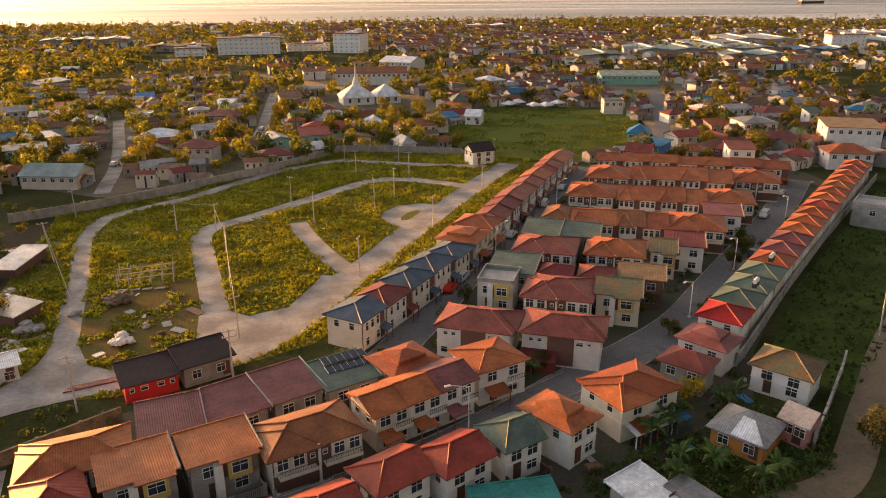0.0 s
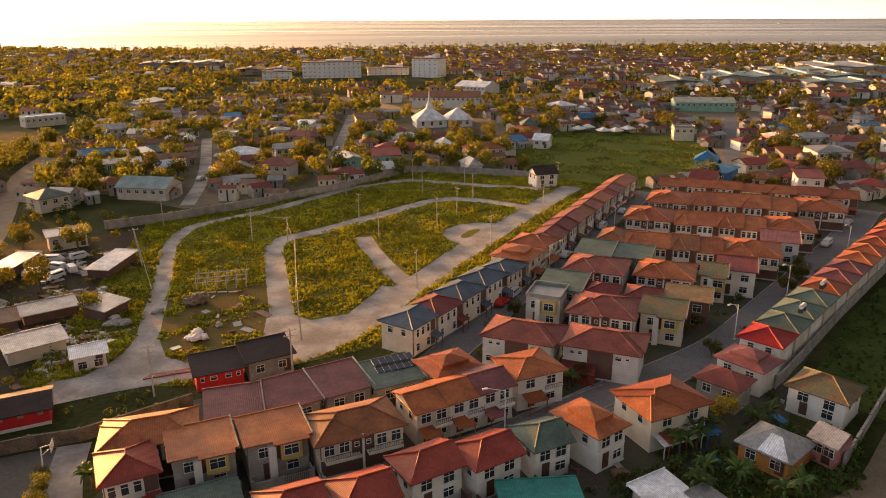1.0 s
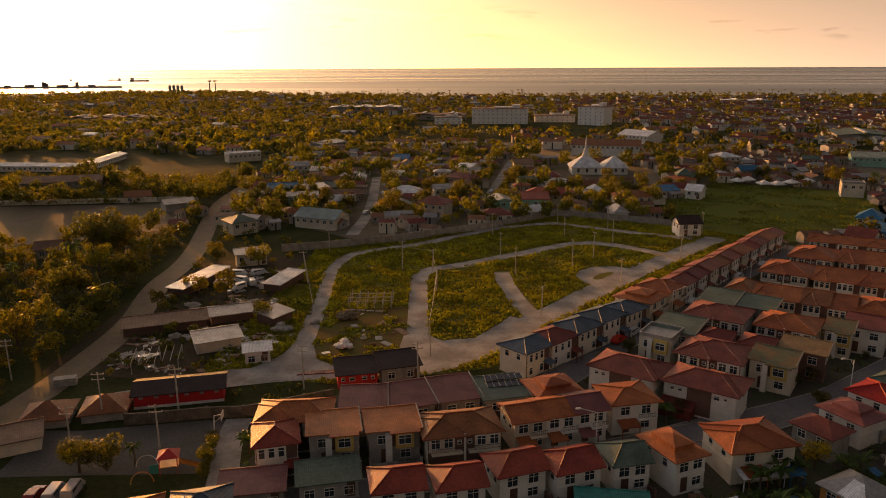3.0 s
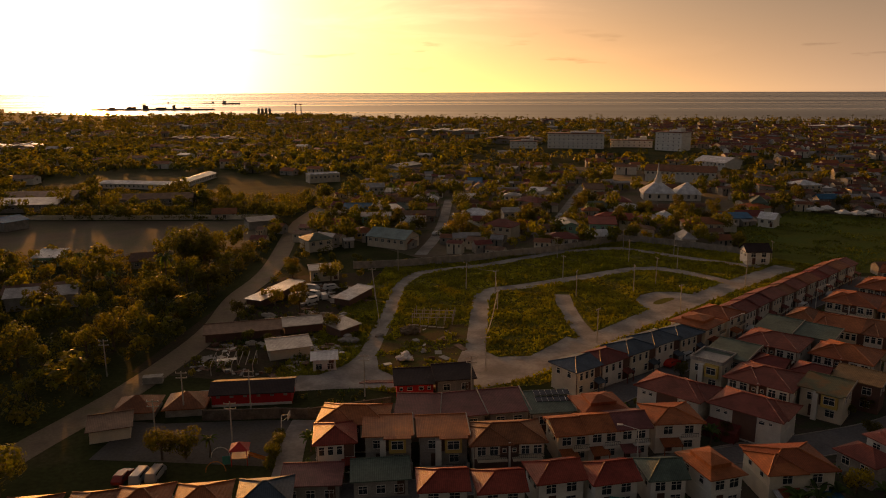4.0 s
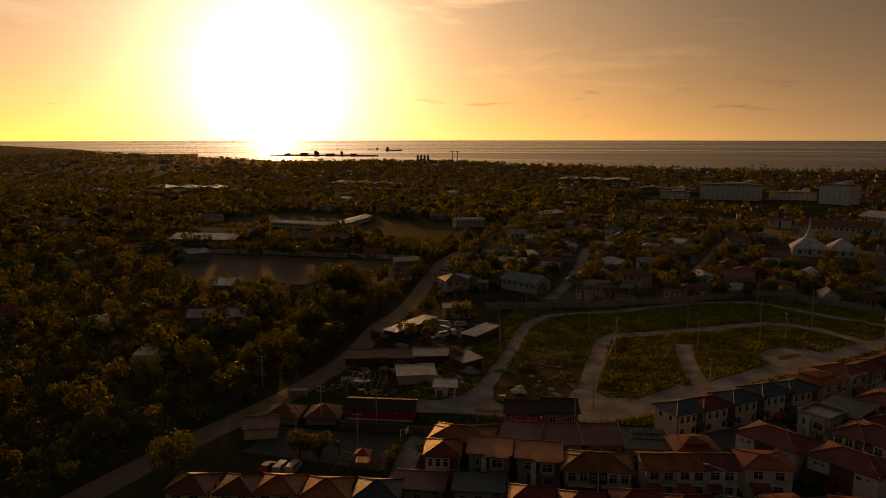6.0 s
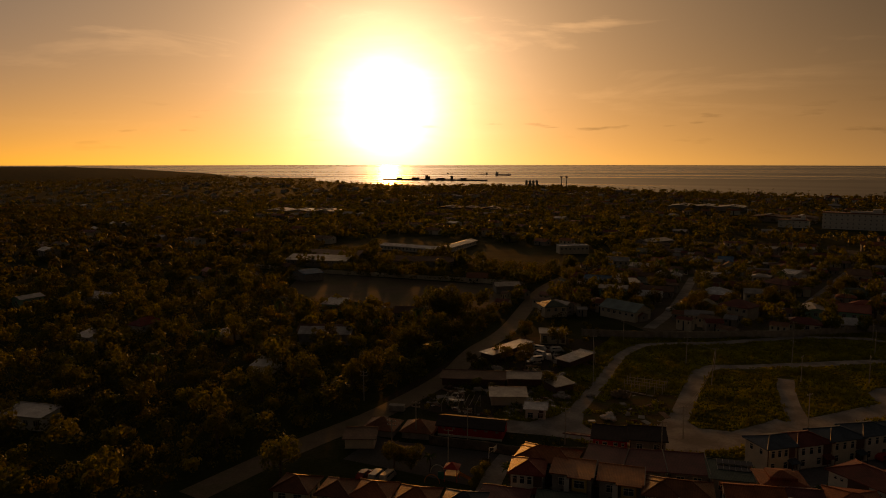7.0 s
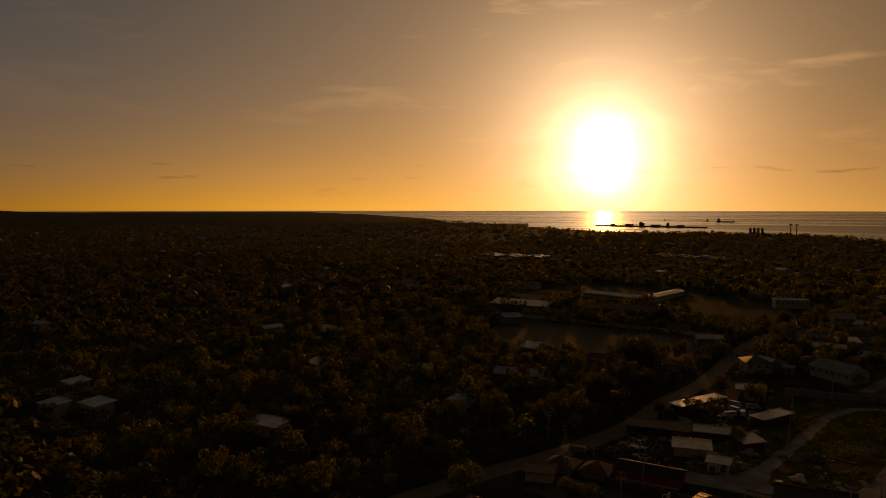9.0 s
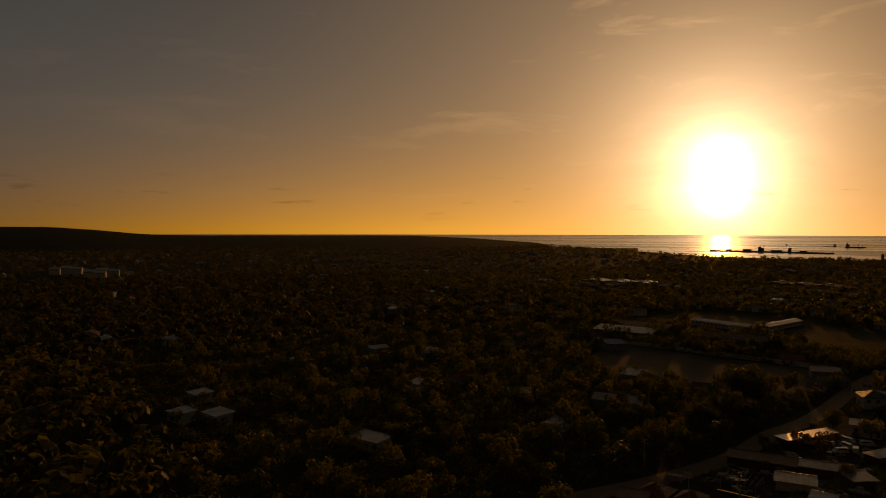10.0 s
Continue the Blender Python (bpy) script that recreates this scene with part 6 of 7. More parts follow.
def near_line(x, y, pts, gap):
    for (x0, y0), (x1, y1) in zip(pts, pts[1:]):
        dx, dy = x1 - x0, y1 - y0
        t = max(0, min(1, ((x - x0) * dx + (y - y0) * dy) / (dx * dx + dy * dy)))
        if math.hypot(x - x0 - t * dx, y - y0 - t * dy) < gap:
            return True
    return False


CORE = [(-30, 40), (-66, 58), (-66, 82), (-48, 96), (-56, 190), (-28, 206), (0, 228), (34, 252), (80, 232), (108, 206), (166, 186), (166, 160), (76, 82), (64, 68), (58, 60), (40, 48)]
MEADOW = [(66, 238), (88, 214), (104, 214), (135, 228), (166, 311), (106, 338), (67, 278)]
DARK = [(71, 80), (96, 105), (137, 138), (165, 160), (220, 140), (160, 70), (108, 92), (77, 69)]
CLEARING = [(-204.8, 178), (-144.7, 187), (-126, 203), (-112, 212), (-121, 250), (-132, 263), (-180, 252), (-247.6, 239)]
LANES = [[(-74, 30), (-74.1, 56.2), (-72.3, 84.6), (-74.8, 117.7), (-83.0, 147.3), (-88.9, 181.7), (-113.8, 262.1), (-121.9, 325.3)], [(-45.7, 210), (-49, 255), (-63.1, 340.1)], [(-4, 280), (-1.6, 309.3), (4.8, 416.8)], [(20, 30), (48, 50), (62, 54), (76.7, 66), (100.4, 86), (150, 120)], [(131, 218), (148, 249), (164.2, 277.8), (192.3, 331.2), (212, 372)]]
sheet("village_ground", [(-118, 262), (-46, 206), (-28, 208), (0, 230), (24, 250), (64, 240), (66, 280), (106, 340), (168, 312), (138, 230), (110, 212), (168, 188), (300, 190), (320, 440), (180, 520), (-140, 520)], 0.012, material("village_dust", (0.15, 0.115, 0.075), 0.95, vary=0.35, scale=0.07, fine=0.8, other=(0.055, 0.06, 0.022), patch=0.55, spec=0.12, sheen=0.08), "dusty yards and patches of weeds between village houses", "yard")
road("lane", LANES[4], 6.0, 0.05, STREET, "grey village lane with parked cars")
sheet("clearing", CLEARING, 0.02, material("bare_dust", (0.12, 0.09, 0.055), 0.95, vary=0.3, scale=0.05, fine=1.0, other=(0.07, 0.065, 0.03), patch=0.52, spec=0.12, sheen=0.08), "bare dusty clearing among trees", "clearing")


def allowed(x, y, gap):
    return not (inside(x, y, CORE) or inside(x, y, MEADOW) or inside(x, y, DARK) or inside(x, y, CLEARING)) and not any(near_line(x, y, l, gap * 0.5 + 3.5) for l in LANES) and free(x, y, gap)


rnd = random.Random(21)
PAINTS = ("maroon", "rust", "tin", "tin", "brown", "white", "green", "orange", "red", "tealblue", "rust", "tin")
WALLS = ("cream", "white", "grey", "cream", "white", "yellow", "pink", "green", "grey", "white")


def village(n, x0, x1, y0, y1, gap, big=1.0):
    done = 0
    for _ in range(n * 6):
        if done >= n:
            break
        x, y = rnd.uniform(x0, x1), rnd.uniform(y0, y1)
        if not allowed(x, y, gap):
            continue
        take(x, y)
        paint, wall, two = rnd.choice(PAINTS), rnd.choice(WALLS), rnd.random() < 0.3
        house(x, y, rnd.choice((5, 12, 20, -10, 95, 100)) + rnd.uniform(-6, 6), rnd.choice((6, 7, 8, 10, 12)) * big, rnd.choice((5, 6, 7, 8)) * big, h=5.2 if two else 3.0, roof=rnd.choice(("gable", "hip", "gable", "shed")), paint=paint, wall=wall, rise=rnd.choice((1.0, 1.4, 1.8)), near=False, label=f"{wall} {'two-storey ' if two else 'single-storey '}village house under a {WORDS.get(paint, paint)} roof")
        done += 1


village(84, -110, 110, 235, 400, 13)
village(60, 95, 260, 185, 400, 12)
village(14, -290, -85, 40, 330, 22)


def grove(n, x0, x1, y0, y1, gap, palms=0.12):
    done = 0
    for _ in range(n * 5):
        if done >= n:
            break
        x, y = rnd.uniform(x0, x1), rnd.uniform(y0, y1)
        if not allowed(x, y, gap):
            continue
        take(x, y)
        if rnd.random() < palms:
            tree(x, y, rnd.choice(PALMS), rnd.uniform(0, 360), rnd.uniform(0.8, 1.15), "palm", "slim coconut palm with drooping fronds")
        else:
            tree(x, y, rnd.choice(TREES), rnd.uniform(0, 360), rnd.uniform(0.6, 1.15))
        done += 1


grove(90, -120, 110, 232, 330, 6)
grove(60, 95, 240, 170, 330, 6)
grove(60, -160, -80, 40, 200, 6.0)
grove(9, -100, -42, 80, 200, 6.0, 0.0)
grove(20, 60, 120, 30, 100, 5.0, 0.2)


def wood(name, n, x0, x1, y0, y1, gap, label, lo=0.45, hi=0.95):
    """Trees past counting, joined: leaves of the same crowns, set down with their own turns and sizes."""
    verts, faces, slots, count = [], [], [], 0
    shapes = []
    for crown, slot in WOODS:
        co = np.empty(len(crown.vertices) * 3, dtype=np.float32)
        crown.vertices.foreach_get("co", co)
        shapes.append((co.reshape(-1, 3), slot))
    done = 0
    for _ in range(n * 4):
        if done >= n:
            break
        x, y = rnd.uniform(x0, x1), rnd.uniform(y0, y1)
        if not allowed(x, y, gap):
            continue
        take(x, y)
        done += 1
        co, slot = shapes[rnd.randrange(len(shapes))]
        u, k = rnd.uniform(0, 6.283), rnd.uniform(lo, hi)
        c, q = math.cos(u) * k, math.sin(u) * k
        p = np.stack((co[:, 0] * c - co[:, 1] * q + x, co[:, 0] * q + co[:, 1] * c + y, co[:, 2] * k * rnd.uniform(0.8, 1.1) - 0.25 * k), 1)
        verts.append(p)
        m = len(p) // 4
        faces.append(np.arange(count, count + len(p)).reshape(-1, 4))
        slots.append(np.full(m, slot))
        count += len(p)
    me = bpy.data.meshes.new(name)
    me.from_pydata(np.concatenate(verts).tolist(), [], np.concatenate(faces).tolist())
    for m in LEAF:
        me.materials.append(m)
    me.polygons.foreach_set("material_index", np.concatenate(slots).astype(np.int32))
    tagged(new(name, me), label, "trees", "", "stuff")


wood("village_trees", 420, -130, 110, 225, 440, 3.8, "trees and bushes crowded between village houses", 0.5, 1.15)
wood("village_trees", 210, 95, 290, 170, 440, 4.0, "trees and bushes crowded between village houses", 0.5, 1.05)
wood("dark_grove", 620, -330, -80, -20, 330, 4.0, "dark uneven grove beside the dusty track", 0.5, 1.2)
wood("roadside_bushes", 60, -100, -42, 78, 200, 3.5, "low scrub among the sheds", 0.25, 0.5)
wood("roadside_bushes", 130, 40, 130, 20, 95, 2.6, "low scrub beside the shacks and the field", 0.2, 0.55)

tree(-43.0, 62.8, (palm_mesh(8, 3.2, 14, 1.9, GREEN, 0.26, 0.5), palm_trunk(3.2), 1.0), 30, 1.0, "palm", "short dark palm beside the playground")
for i in range(7):
    tree(-31.9 - 0.42 * i, 61.0 + 1.6 * i, TREES[(2, 0)[i % 2]], 70 * i, 0.24 + 0.06 * (i % 3), "shrub", "dark shrub in the hedge beside the court")
# single trees that stand out
for x, y, k, sc in ((-42.4, 248, 3, 1.5), (-15, 254, 3, 1.6), (-60, 238, 1, 1.1), (14, 276, 3, 1.2), (54.2, 72.9, 3, 1.0), (84, 361, 3, 1.5), (115, 374, 0, 1.2), (70.5, 58.2, 2, 0.6), (-118, 183, 2, 1.5), (-111, 178, 2, 1.3), (-125, 186, 2, 1.3), (-62.4, 166.3, 0, 1.1), (-66, 45, 2, 1.0), (-46.5, 61.5, 2, 0.6), (-50, 60.5, 2, 0.65), (-46.0, 124.5, 0, 0.75), (-75, 132, 1, 0.8), (136, 200, 0, 0.8), (146, 186, 1, 0.8), (96, 122, 2, 0.55), (65, 103, 1, 0.6), (62, 92, 0, 0.5)):
    tree(x, y, TREES[k], 40 * x, sc)
for x, y in ((47.5, 67), (44.5, 65.5), (50.5, 69), (45.5, 60.5), (48.5, 58.5), (43, 57), (55, 56), (52, 54.5), (57, 70), (60, 71.5), (35.5, 84.5), (-28, 68)):
    tree(x, y, BANANA, 50 * x, 1.0 + 0.05 * (x % 5), "banana_plant", "banana plant with broad torn leaves")
for i, (x, y) in enumerate(((101.5, 130.5), (74.5, 99.8), (90.5, 117.0), (117.5, 149.0), (97.5, 126.5), (77.5, 98.0), (33.5, 113.5), (30.0, 107.0), (27.5, 102.5), (38.5, 86.5))):
    tree(x, y, TREES[(2, 0, 2)[i % 3]], 47 * i, 0.36 + 0.05 * (i % 3), "tree", "small dark green garden tree beside the street")
for i in range(26):
    t = i / 25
    tree(16 + 76 * t + 5.2, 96.5 + 101 * t - 3.4, TREES[(0, 1, 3)[i % 3]], 70 * i, 0.22 + 0.12 * ((i * 7) % 5) / 5, "shrub", "clipped green shrub in a front garden")


STREETS = [[(18.2, 97.9), (34.3, 121.3), (61.6, 160.0), (98.0, 206.4)], [(28, 74), (51.2, 86.9), (80.5, 108.5), (107.4, 132.7), (151.2, 175.4)], [(-30, 53.5), (9.0, 67.0), (31.0, 77.4), (42.0, 82.5)]]
FRONTS = [o for o in scene.collection.objects if o.parent is None and o.name.startswith("house") and -20 < o.matrix_basis.translation.x < 160 and o.matrix_basis.translation.y < 210]
for i, o in enumerate(FRONTS[:110]):
    if (i * 13) % 10 < 6:
        c = o.matrix_basis @ Vector((((i * 37) % 7 - 3) * 0.9, -6.2, 0))
        if not any(near_line(c.x, c.y, l, 2.4) for l in STREETS):
            tree(c.x, c.y, TREES[i % 3], 50 * i, 0.2 + 0.03 * (i % 5), "shrub", "rounded dark green garden shrub")


def far_stuff(name, n, box, label, build, seed, mats, keep):
    r = random.Random(seed)
    s = Shape()
    for _ in range(n):
        x, y = r.uniform(*box[0]), r.uniform(*box[1])
        if keep(x, y):
            build(s, x, y, r)
    tagged(new(name, s.mesh(name, *mats)), label, name.replace("_", " "), "", "stuff")


def clump(s, x, y, r):
    """One tree of a far wood: leaf sprays over an uneven dome of two or three lobes."""
    R, h = r.uniform(2.6, 5.6), r.uniform(3.0, 8.5)
    slot = r.randrange(3)
    lobes = [(x + r.uniform(-0.5, 0.5) * R, y + r.uniform(-0.5, 0.5) * R, R * r.uniform(0.55, 0.9), h * r.uniform(0.7, 1.1)) for _ in range(2)]
    for k in range(17):
        cx, cy, lr, lh = lobes[k % 2]
        u, e = r.uniform(0, 6.283), r.uniform(0.1, 1)
        c = math.sqrt(1 - e * e * 0.85)
        d = Vector((math.cos(u) * c, math.sin(u) * c, e))
        p = Vector((cx + d.x * lr, cy + d.y * lr, lh * (0.35 + 0.65 * e) * r.uniform(0.9, 1.1)))
        a = d.cross(Vector((r.gauss(0, 1), r.gauss(0, 1), r.gauss(0, 1)))).normalized() * lr * 0.44
        b = a.cross(d).normalized() * lr * 0.38
        s.face([p - a, p - b * r.uniform(0.6, 1.2), p + a * r.uniform(0.7, 1.2), p + b], slot)


def low_clump(s, x, y, r):
    """A bush or young tree of the groves near the track, in small leaf sprays."""
    R, h, slot = r.uniform(1.0, 2.4), r.uniform(1.4, 4.6), r.randrange(3)
    lobes = [(x + r.uniform(-0.6, 0.6) * R, y + r.uniform(-0.6, 0.6) * R, R * r.uniform(0.5, 0.9), h * r.uniform(0.6, 1.1)) for _ in range(3)]
    for k in range(30):
        cx, cy, lr, lh = lobes[k % 3]
        u, e = r.uniform(0, 6.283), r.uniform(0.1, 1)
        c = math.sqrt(1 - e * e * 0.85) * r.uniform(0.8, 1.1)
        d = Vector((math.cos(u) * c, math.sin(u) * c, e))
        p = Vector((cx + d.x * lr, cy + d.y * lr, lh * (0.2 + 0.8 * e) * r.uniform(0.85, 1.15)))
        a = d.cross(Vector((r.gauss(0, 1), r.gauss(0, 1), r.gauss(0, 1)))).normalized() * lr * 0.27
        b = a.cross(d).normalized() * lr * 0.22
        s.face([p - a, p - b * r.uniform(0.6, 1.2), p + a * r.uniform(0.7, 1.2), p + b], slot)


def shore_palm(s, x, y, r):
    """A tall palm or bare tree of the shore: a thin trunk and a small ragged head."""
    h, w = r.uniform(6, 13), r.uniform(2.4, 4.4)
    s.bar((x, y, 0), (x + r.uniform(-0.6, 0.6), y, h), 0.35, 0.22, 4, 3)
    for k in range(9):
        u = 0.7 * k + r.uniform(-0.2, 0.2)
        d, q = Vector((math.cos(u), math.sin(u), r.uniform(-0.3, 0.6))) * w, Vector((-math.sin(u), math.cos(u), 0.3)) * 0.45
        c = Vector((x, y, h))
        s.face([c - q, c + d * 0.55 - q + Vector((0, 0, 0.4)), c + d, c + d * 0.55 + q + Vector((0, 0, 0.4))], 2)


def shack(s, x, y, r):
    w, d, h, t = r.uniform(3, 7), r.uniform(3, 5), r.uniform(2.6, 5.5), r.uniform(-0.4, 0.6)
    c, q = math.cos(t), math.sin(t)
    P = lambda a, b, z: (x + a * c - b * q, y + a * q + b * c, z)
    col, roof = r.randrange(3), 3 + r.randrange(5)
    e = h + r.uniform(0.8, 2)
    for a0, b0, a1, b1 in ((-w, -d, w, -d), (w, -d, w, d), (w, d, -w, d), (-w, d, -w, -d)):
        s.face([P(a0, b0, 0), P(a1, b1, 0), P(a1, b1, h), P(a0, b0, h)], col)
    for a in (-w, w):
        s.face([P(a, -d, h), P(a, d, h), P(a, 0, e)], col)
    for k in range(r.randint(2, 3)):
        a = -w + 2 * w * (k + 0.5) / 3
        z0 = 0.0 if k == 1 else h - 1.9
        s.face([P(a - 0.5, -d - 0.04, z0), P(a + 0.5, -d - 0.04, z0), P(a + 0.5, -d - 0.04, h - 0.7), P(a - 0.5, -d - 0.04, h - 0.7)], 8)
    s.face([P(w + 0.04, -0.6, h - 1.9), P(w + 0.04, 0.6, h - 1.9), P(w + 0.04, 0.6, h - 0.7), P(w + 0.04, -0.6, h - 0.7)], 8)
    o = 0.5
    s.face([P(-w - o, -d - o, h - 0.2), P(w + o, -d - o, h - 0.2), P(w + o, 0, e), P(-w - o, 0, e)], roof)
    s.face([P(w + o, d + o, h - 0.2), P(-w - o, d + o, h - 0.2), P(-w - o, 0, e), P(w + o, 0, e)], roof)


def small_shack(s, x, y, r):
    """A hut of a few metres, at its own place."""
    take(x, y)
    t = Shape()
    shack(t, 0, 0, r)
    n, k = len(s.v), r.uniform(0.45, 0.75)
    s.v += [(x + a * k, y + b * k, c * 0.75) for a, b, c in t.v]
    s.f += [tuple(n + i for i in f) for f in t.f]
    s.m += t.m


def on_land(x, y):
    return inside(x, y, COAST + [(-4800, 300), (-3400, -3400), (3400, -3400)])


def is_far(x, y):
    return on_land(x, y) and not (-330 < x < 110 and -20 < y < 430) and not (60 < x < 280 and 40 < y < 430) and free(x, y, 7)


far_stuff("far_woods", 9000, ((-900, 1050), (300, 1560)), "dark uneven woods running to the shore", clump, 3, LEAF[:3], is_far)
far_stuff("far_woods", 10000, ((-2600, -250), (-700, 2100)), "dark uneven woods running to the shore", clump, 4, LEAF[:3], is_far)
shacks = (WALL["cream"], WALL["white"], WALL["grey"], ROOF["maroon"], ROOF["tin"], ROOF["rust"], ROOF["brown"], ROOF["orange"], GLASS)
huts = (WALL["cream"], WALL["grey"], WALL["grey"], ROOF["maroon"], ROOF["tin"], ROOF["rust"], ROOF["brown"], ROOF["rust"], GLASS)
far_stuff("village_sheds", 1700, ((-125, 115), (215, 450)), "huts and sheds packed between the village houses", small_shack, 31, huts, lambda x, y: allowed(x, y, 4.6))
far_stuff("village_sheds", 1500, ((95, 300), (185, 450)), "huts and sheds packed between the village houses", small_shack, 32, huts, lambda x, y: allowed(x, y, 4.6))
far_stuff("shore_palms", 300, ((-500, 1050), (1050, 1390)), "tall thin palms and ragged trees along the shore", shore_palm, 71, (*LEAF[:3], BARK), on_land)
far_stuff("grove_undergrowth", 8000, ((-330, -78), (-20, 330)), "dense undergrowth and young trees of the dark grove", low_clump, 72, LEAF[:3], lambda x, y: not inside(x, y, CLEARING) and not any(near_line(x, y, l, 5.5) for l in LANES) and free(x, y, 2.2) and noise.noise(Vector((x, y, 1)) * 0.03) > -0.45)
far_stuff("far_woods", 2000, ((-720, -100), (330, 720)), "dark uneven woods beyond the village", clump, 33, LEAF[:3], is_far)
far_stuff("far_woods", 5200, ((-950, -330), (-420, 430)), "dark uneven woods beyond the track", clump, 34, LEAF[:3], is_far)
far_stuff("far_woods", 2200, ((-330, -60), (-320, -20)), "dark uneven woods beyond the track", clump, 35, LEAF[:3], is_far)
far_stuff("far_houses", 900, ((-700, 1000), (430, 1300)), "distant crowded house roofs among trees", shack, 6, shacks, lambda x, y: is_far(x, y) and noise.noise(Vector((x, y, 0)) * 0.006) > -0.12)
far_stuff("far_houses", 650, ((150, 900), (420, 900)), "distant crowded house roofs among trees", shack, 16, shacks, is_far)
far_stuff("far_houses", 320, ((80, 420), (700, 1150)), "dense distant estate of reddish roofs", shack, 7, (*shacks[:3], *(ROOF["maroon"],) * 3, ROOF["orange"], ROOF["brown"], GLASS), is_far)
far_stuff("far_houses", 500, ((-1900, -300), (-200, 1300)), "distant scattered house roofs among trees", shack, 8, shacks, is_far)


# ---- grass ----
def blades(s, x, y, r):
    """A tuft of a few broad leaning leaves; taller where the growth is rank."""
    rank = 1 + 0.9 * noise.noise(Vector((x, y, 9)) * 0.12) + 0.5 * noise.noise(Vector((x, y, 2)) * 0.45)
    h = r.uniform(0.18, 0.6) * max(0.25, rank)
    for k in range(3):
        u = r.uniform(0, 3.14)
        a = Vector((math.cos(u), math.sin(u), 0)) * r.uniform(0.12, 0.36)
        tip = Vector((x + r.uniform(-0.4, 0.4), y + r.uniform(-0.4, 0.4), h * r.uniform(0.7, 1.2)))
        c = Vector((x, y, 0.0))
        s.face([c - a, c + a, tip + a * 0.3, tip - a * 0.3])


ROADS = [[(-60, 83), (-45, 90), (-34.8, 97), (-31.8, 106.3), (-34.5, 123.8), (-38.0, 147.0), (-41.7, 170.0), (-39.8, 184.0), (-33.8, 190.6), (-22.0, 198.8), (-9.0, 212.7), (4.3, 226.2), (23.0, 235.6), (40.5, 226.8), (67.6, 214.9)], [(-8.5, 106), (-11.2, 128.4), (-14.3, 151.4), (-15.5, 163.8), (-12.4, 171.4), (12.5, 191.3), (26.4, 203.7), (35.2, 206.4), (46.1, 200.8), (56.4, 191.2)], [(-24, 98), (-5.1, 103.6), (1.2, 109.3), (13.8, 128.9), (30.6, 154.0), (57.6, 192.4), (76, 217)], [(14.8, 133.5), (8.2, 157.5), (6.2, 169.1)]]
WORN = [(-31, 108), (-34, 132), (-13, 138), (-11, 112), (-22, 102)]


CIRCLE = [(43.5, 176), (38.5, 178.5), (32.5, 177.5), (28.0, 173.0), (26.5, 167.5), (28.5, 161.5), (33.0, 157.0), (37, 162), (41, 169)]


def grassy(x, y):
    return inside(x, y, LOTS) and not inside(x, y, CIRCLE) and not near_line(x, y, ROADS[2], 3.4 + 0.5 * noise.noise(Vector((x, y, 6)) * 0.4)) and not any(near_line(x, y, l, (1.7 if l is ROADS[0] else 2.2) + 0.8 * noise.noise(Vector((x, y, 5)) * 0.3)) for l in ROADS) and not inside(x, y, APRON) and not inside(x, y, JUNCTION) and not inside(x, y, CORE_HOUSES) and (not inside(x, y, WORN) or noise.noise(Vector((x, y, 3)) * 0.25) > 0.08) and noise.noise(Vector((x, y, 0)) * 0.16) > -0.5


sheet("dry_lot", WORN, 0.035, material("dry_trodden_grass", (0.15, 0.10, 0.035), 0.95, vary=0.35, scale=0.35, fine=2.5, other=(0.09, 0.085, 0.02), patch=0.52, spec=0.08), "dry brown trodden grass on one empty lot", "dry grass")
CORE_HOUSES = [(4, 96), (9, 92), (95, 204), (88, 210)]
far_stuff("tall_grass", 78000, ((-56, 96), (92, 248)), "tall yellow-green grass on the empty lots", blades, 9, (GRASS,), grassy)

far_stuff("meadow_tufts", 9000, ((66, 168), (212, 340)), "weeds and tufts scattered over the green meadow", blades, 41, (material("meadow_weeds", (0.13, 0.15, 0.018), 0.85, vary=0.3, scale=0.1, fine=1.0, bump=0.0, island=0.3, translucent=0.25),), lambda x, y: inside(x, y, MEADOW) and noise.noise(Vector((x, y, 2)) * 0.05) > -0.1)

far_stuff("field_tufts", 9000, ((70, 222), (68, 162)), "rough dark grass tufts over the field", blades, 42, (material("field_weeds", (0.062, 0.088, 0.018), 0.9, vary=0.35, scale=0.1, fine=1.0, bump=0.0, island=0.12, translucent=0.2),), lambda x, y: inside(x, y, DARK))


# ---- garden plants between the houses ----
def footprints():
    out = []
    for o in scene.collection.objects:
        if o.parent is None and o.type == "EMPTY" and -80 < o.matrix_basis.translation.x < 175 and o.matrix_basis.translation.y < 215:
            for c in o.children:
                if c.name.startswith(("wall", "canopy", "post", "yard_wall")):
                    m = o.matrix_basis @ c.matrix_basis
                    xs, ys = [v.co.x for v in c.data.vertices], [v.co.y for v in c.data.vertices]
                    out.append((m.inverted(), min(xs) - 0.5, max(xs) + 0.5, min(ys) - 0.5, max(ys) + 0.5))
    return out


PLANS = footprints()


def open_ground(x, y):
    for m, x0, x1, y0, y1 in PLANS:
        p = m @ Vector((x, y, 0))
        if x0 < p.x < x1 and y0 < p.y < y1:
            return False
    return not any(near_line(x, y, l, 4.2) for l in STREETS)


YARDS = [(-30, 56), (-22, 88), (8, 98), (90, 208), (156, 180), (152, 166), (72, 88), (62, 70), (30, 52), (-8, 46)]
CORNER = [(30, 50), (34, 62), (52, 66), (58, 73), (64, 68), (70, 66), (64, 56), (48, 52), (38, 47)]


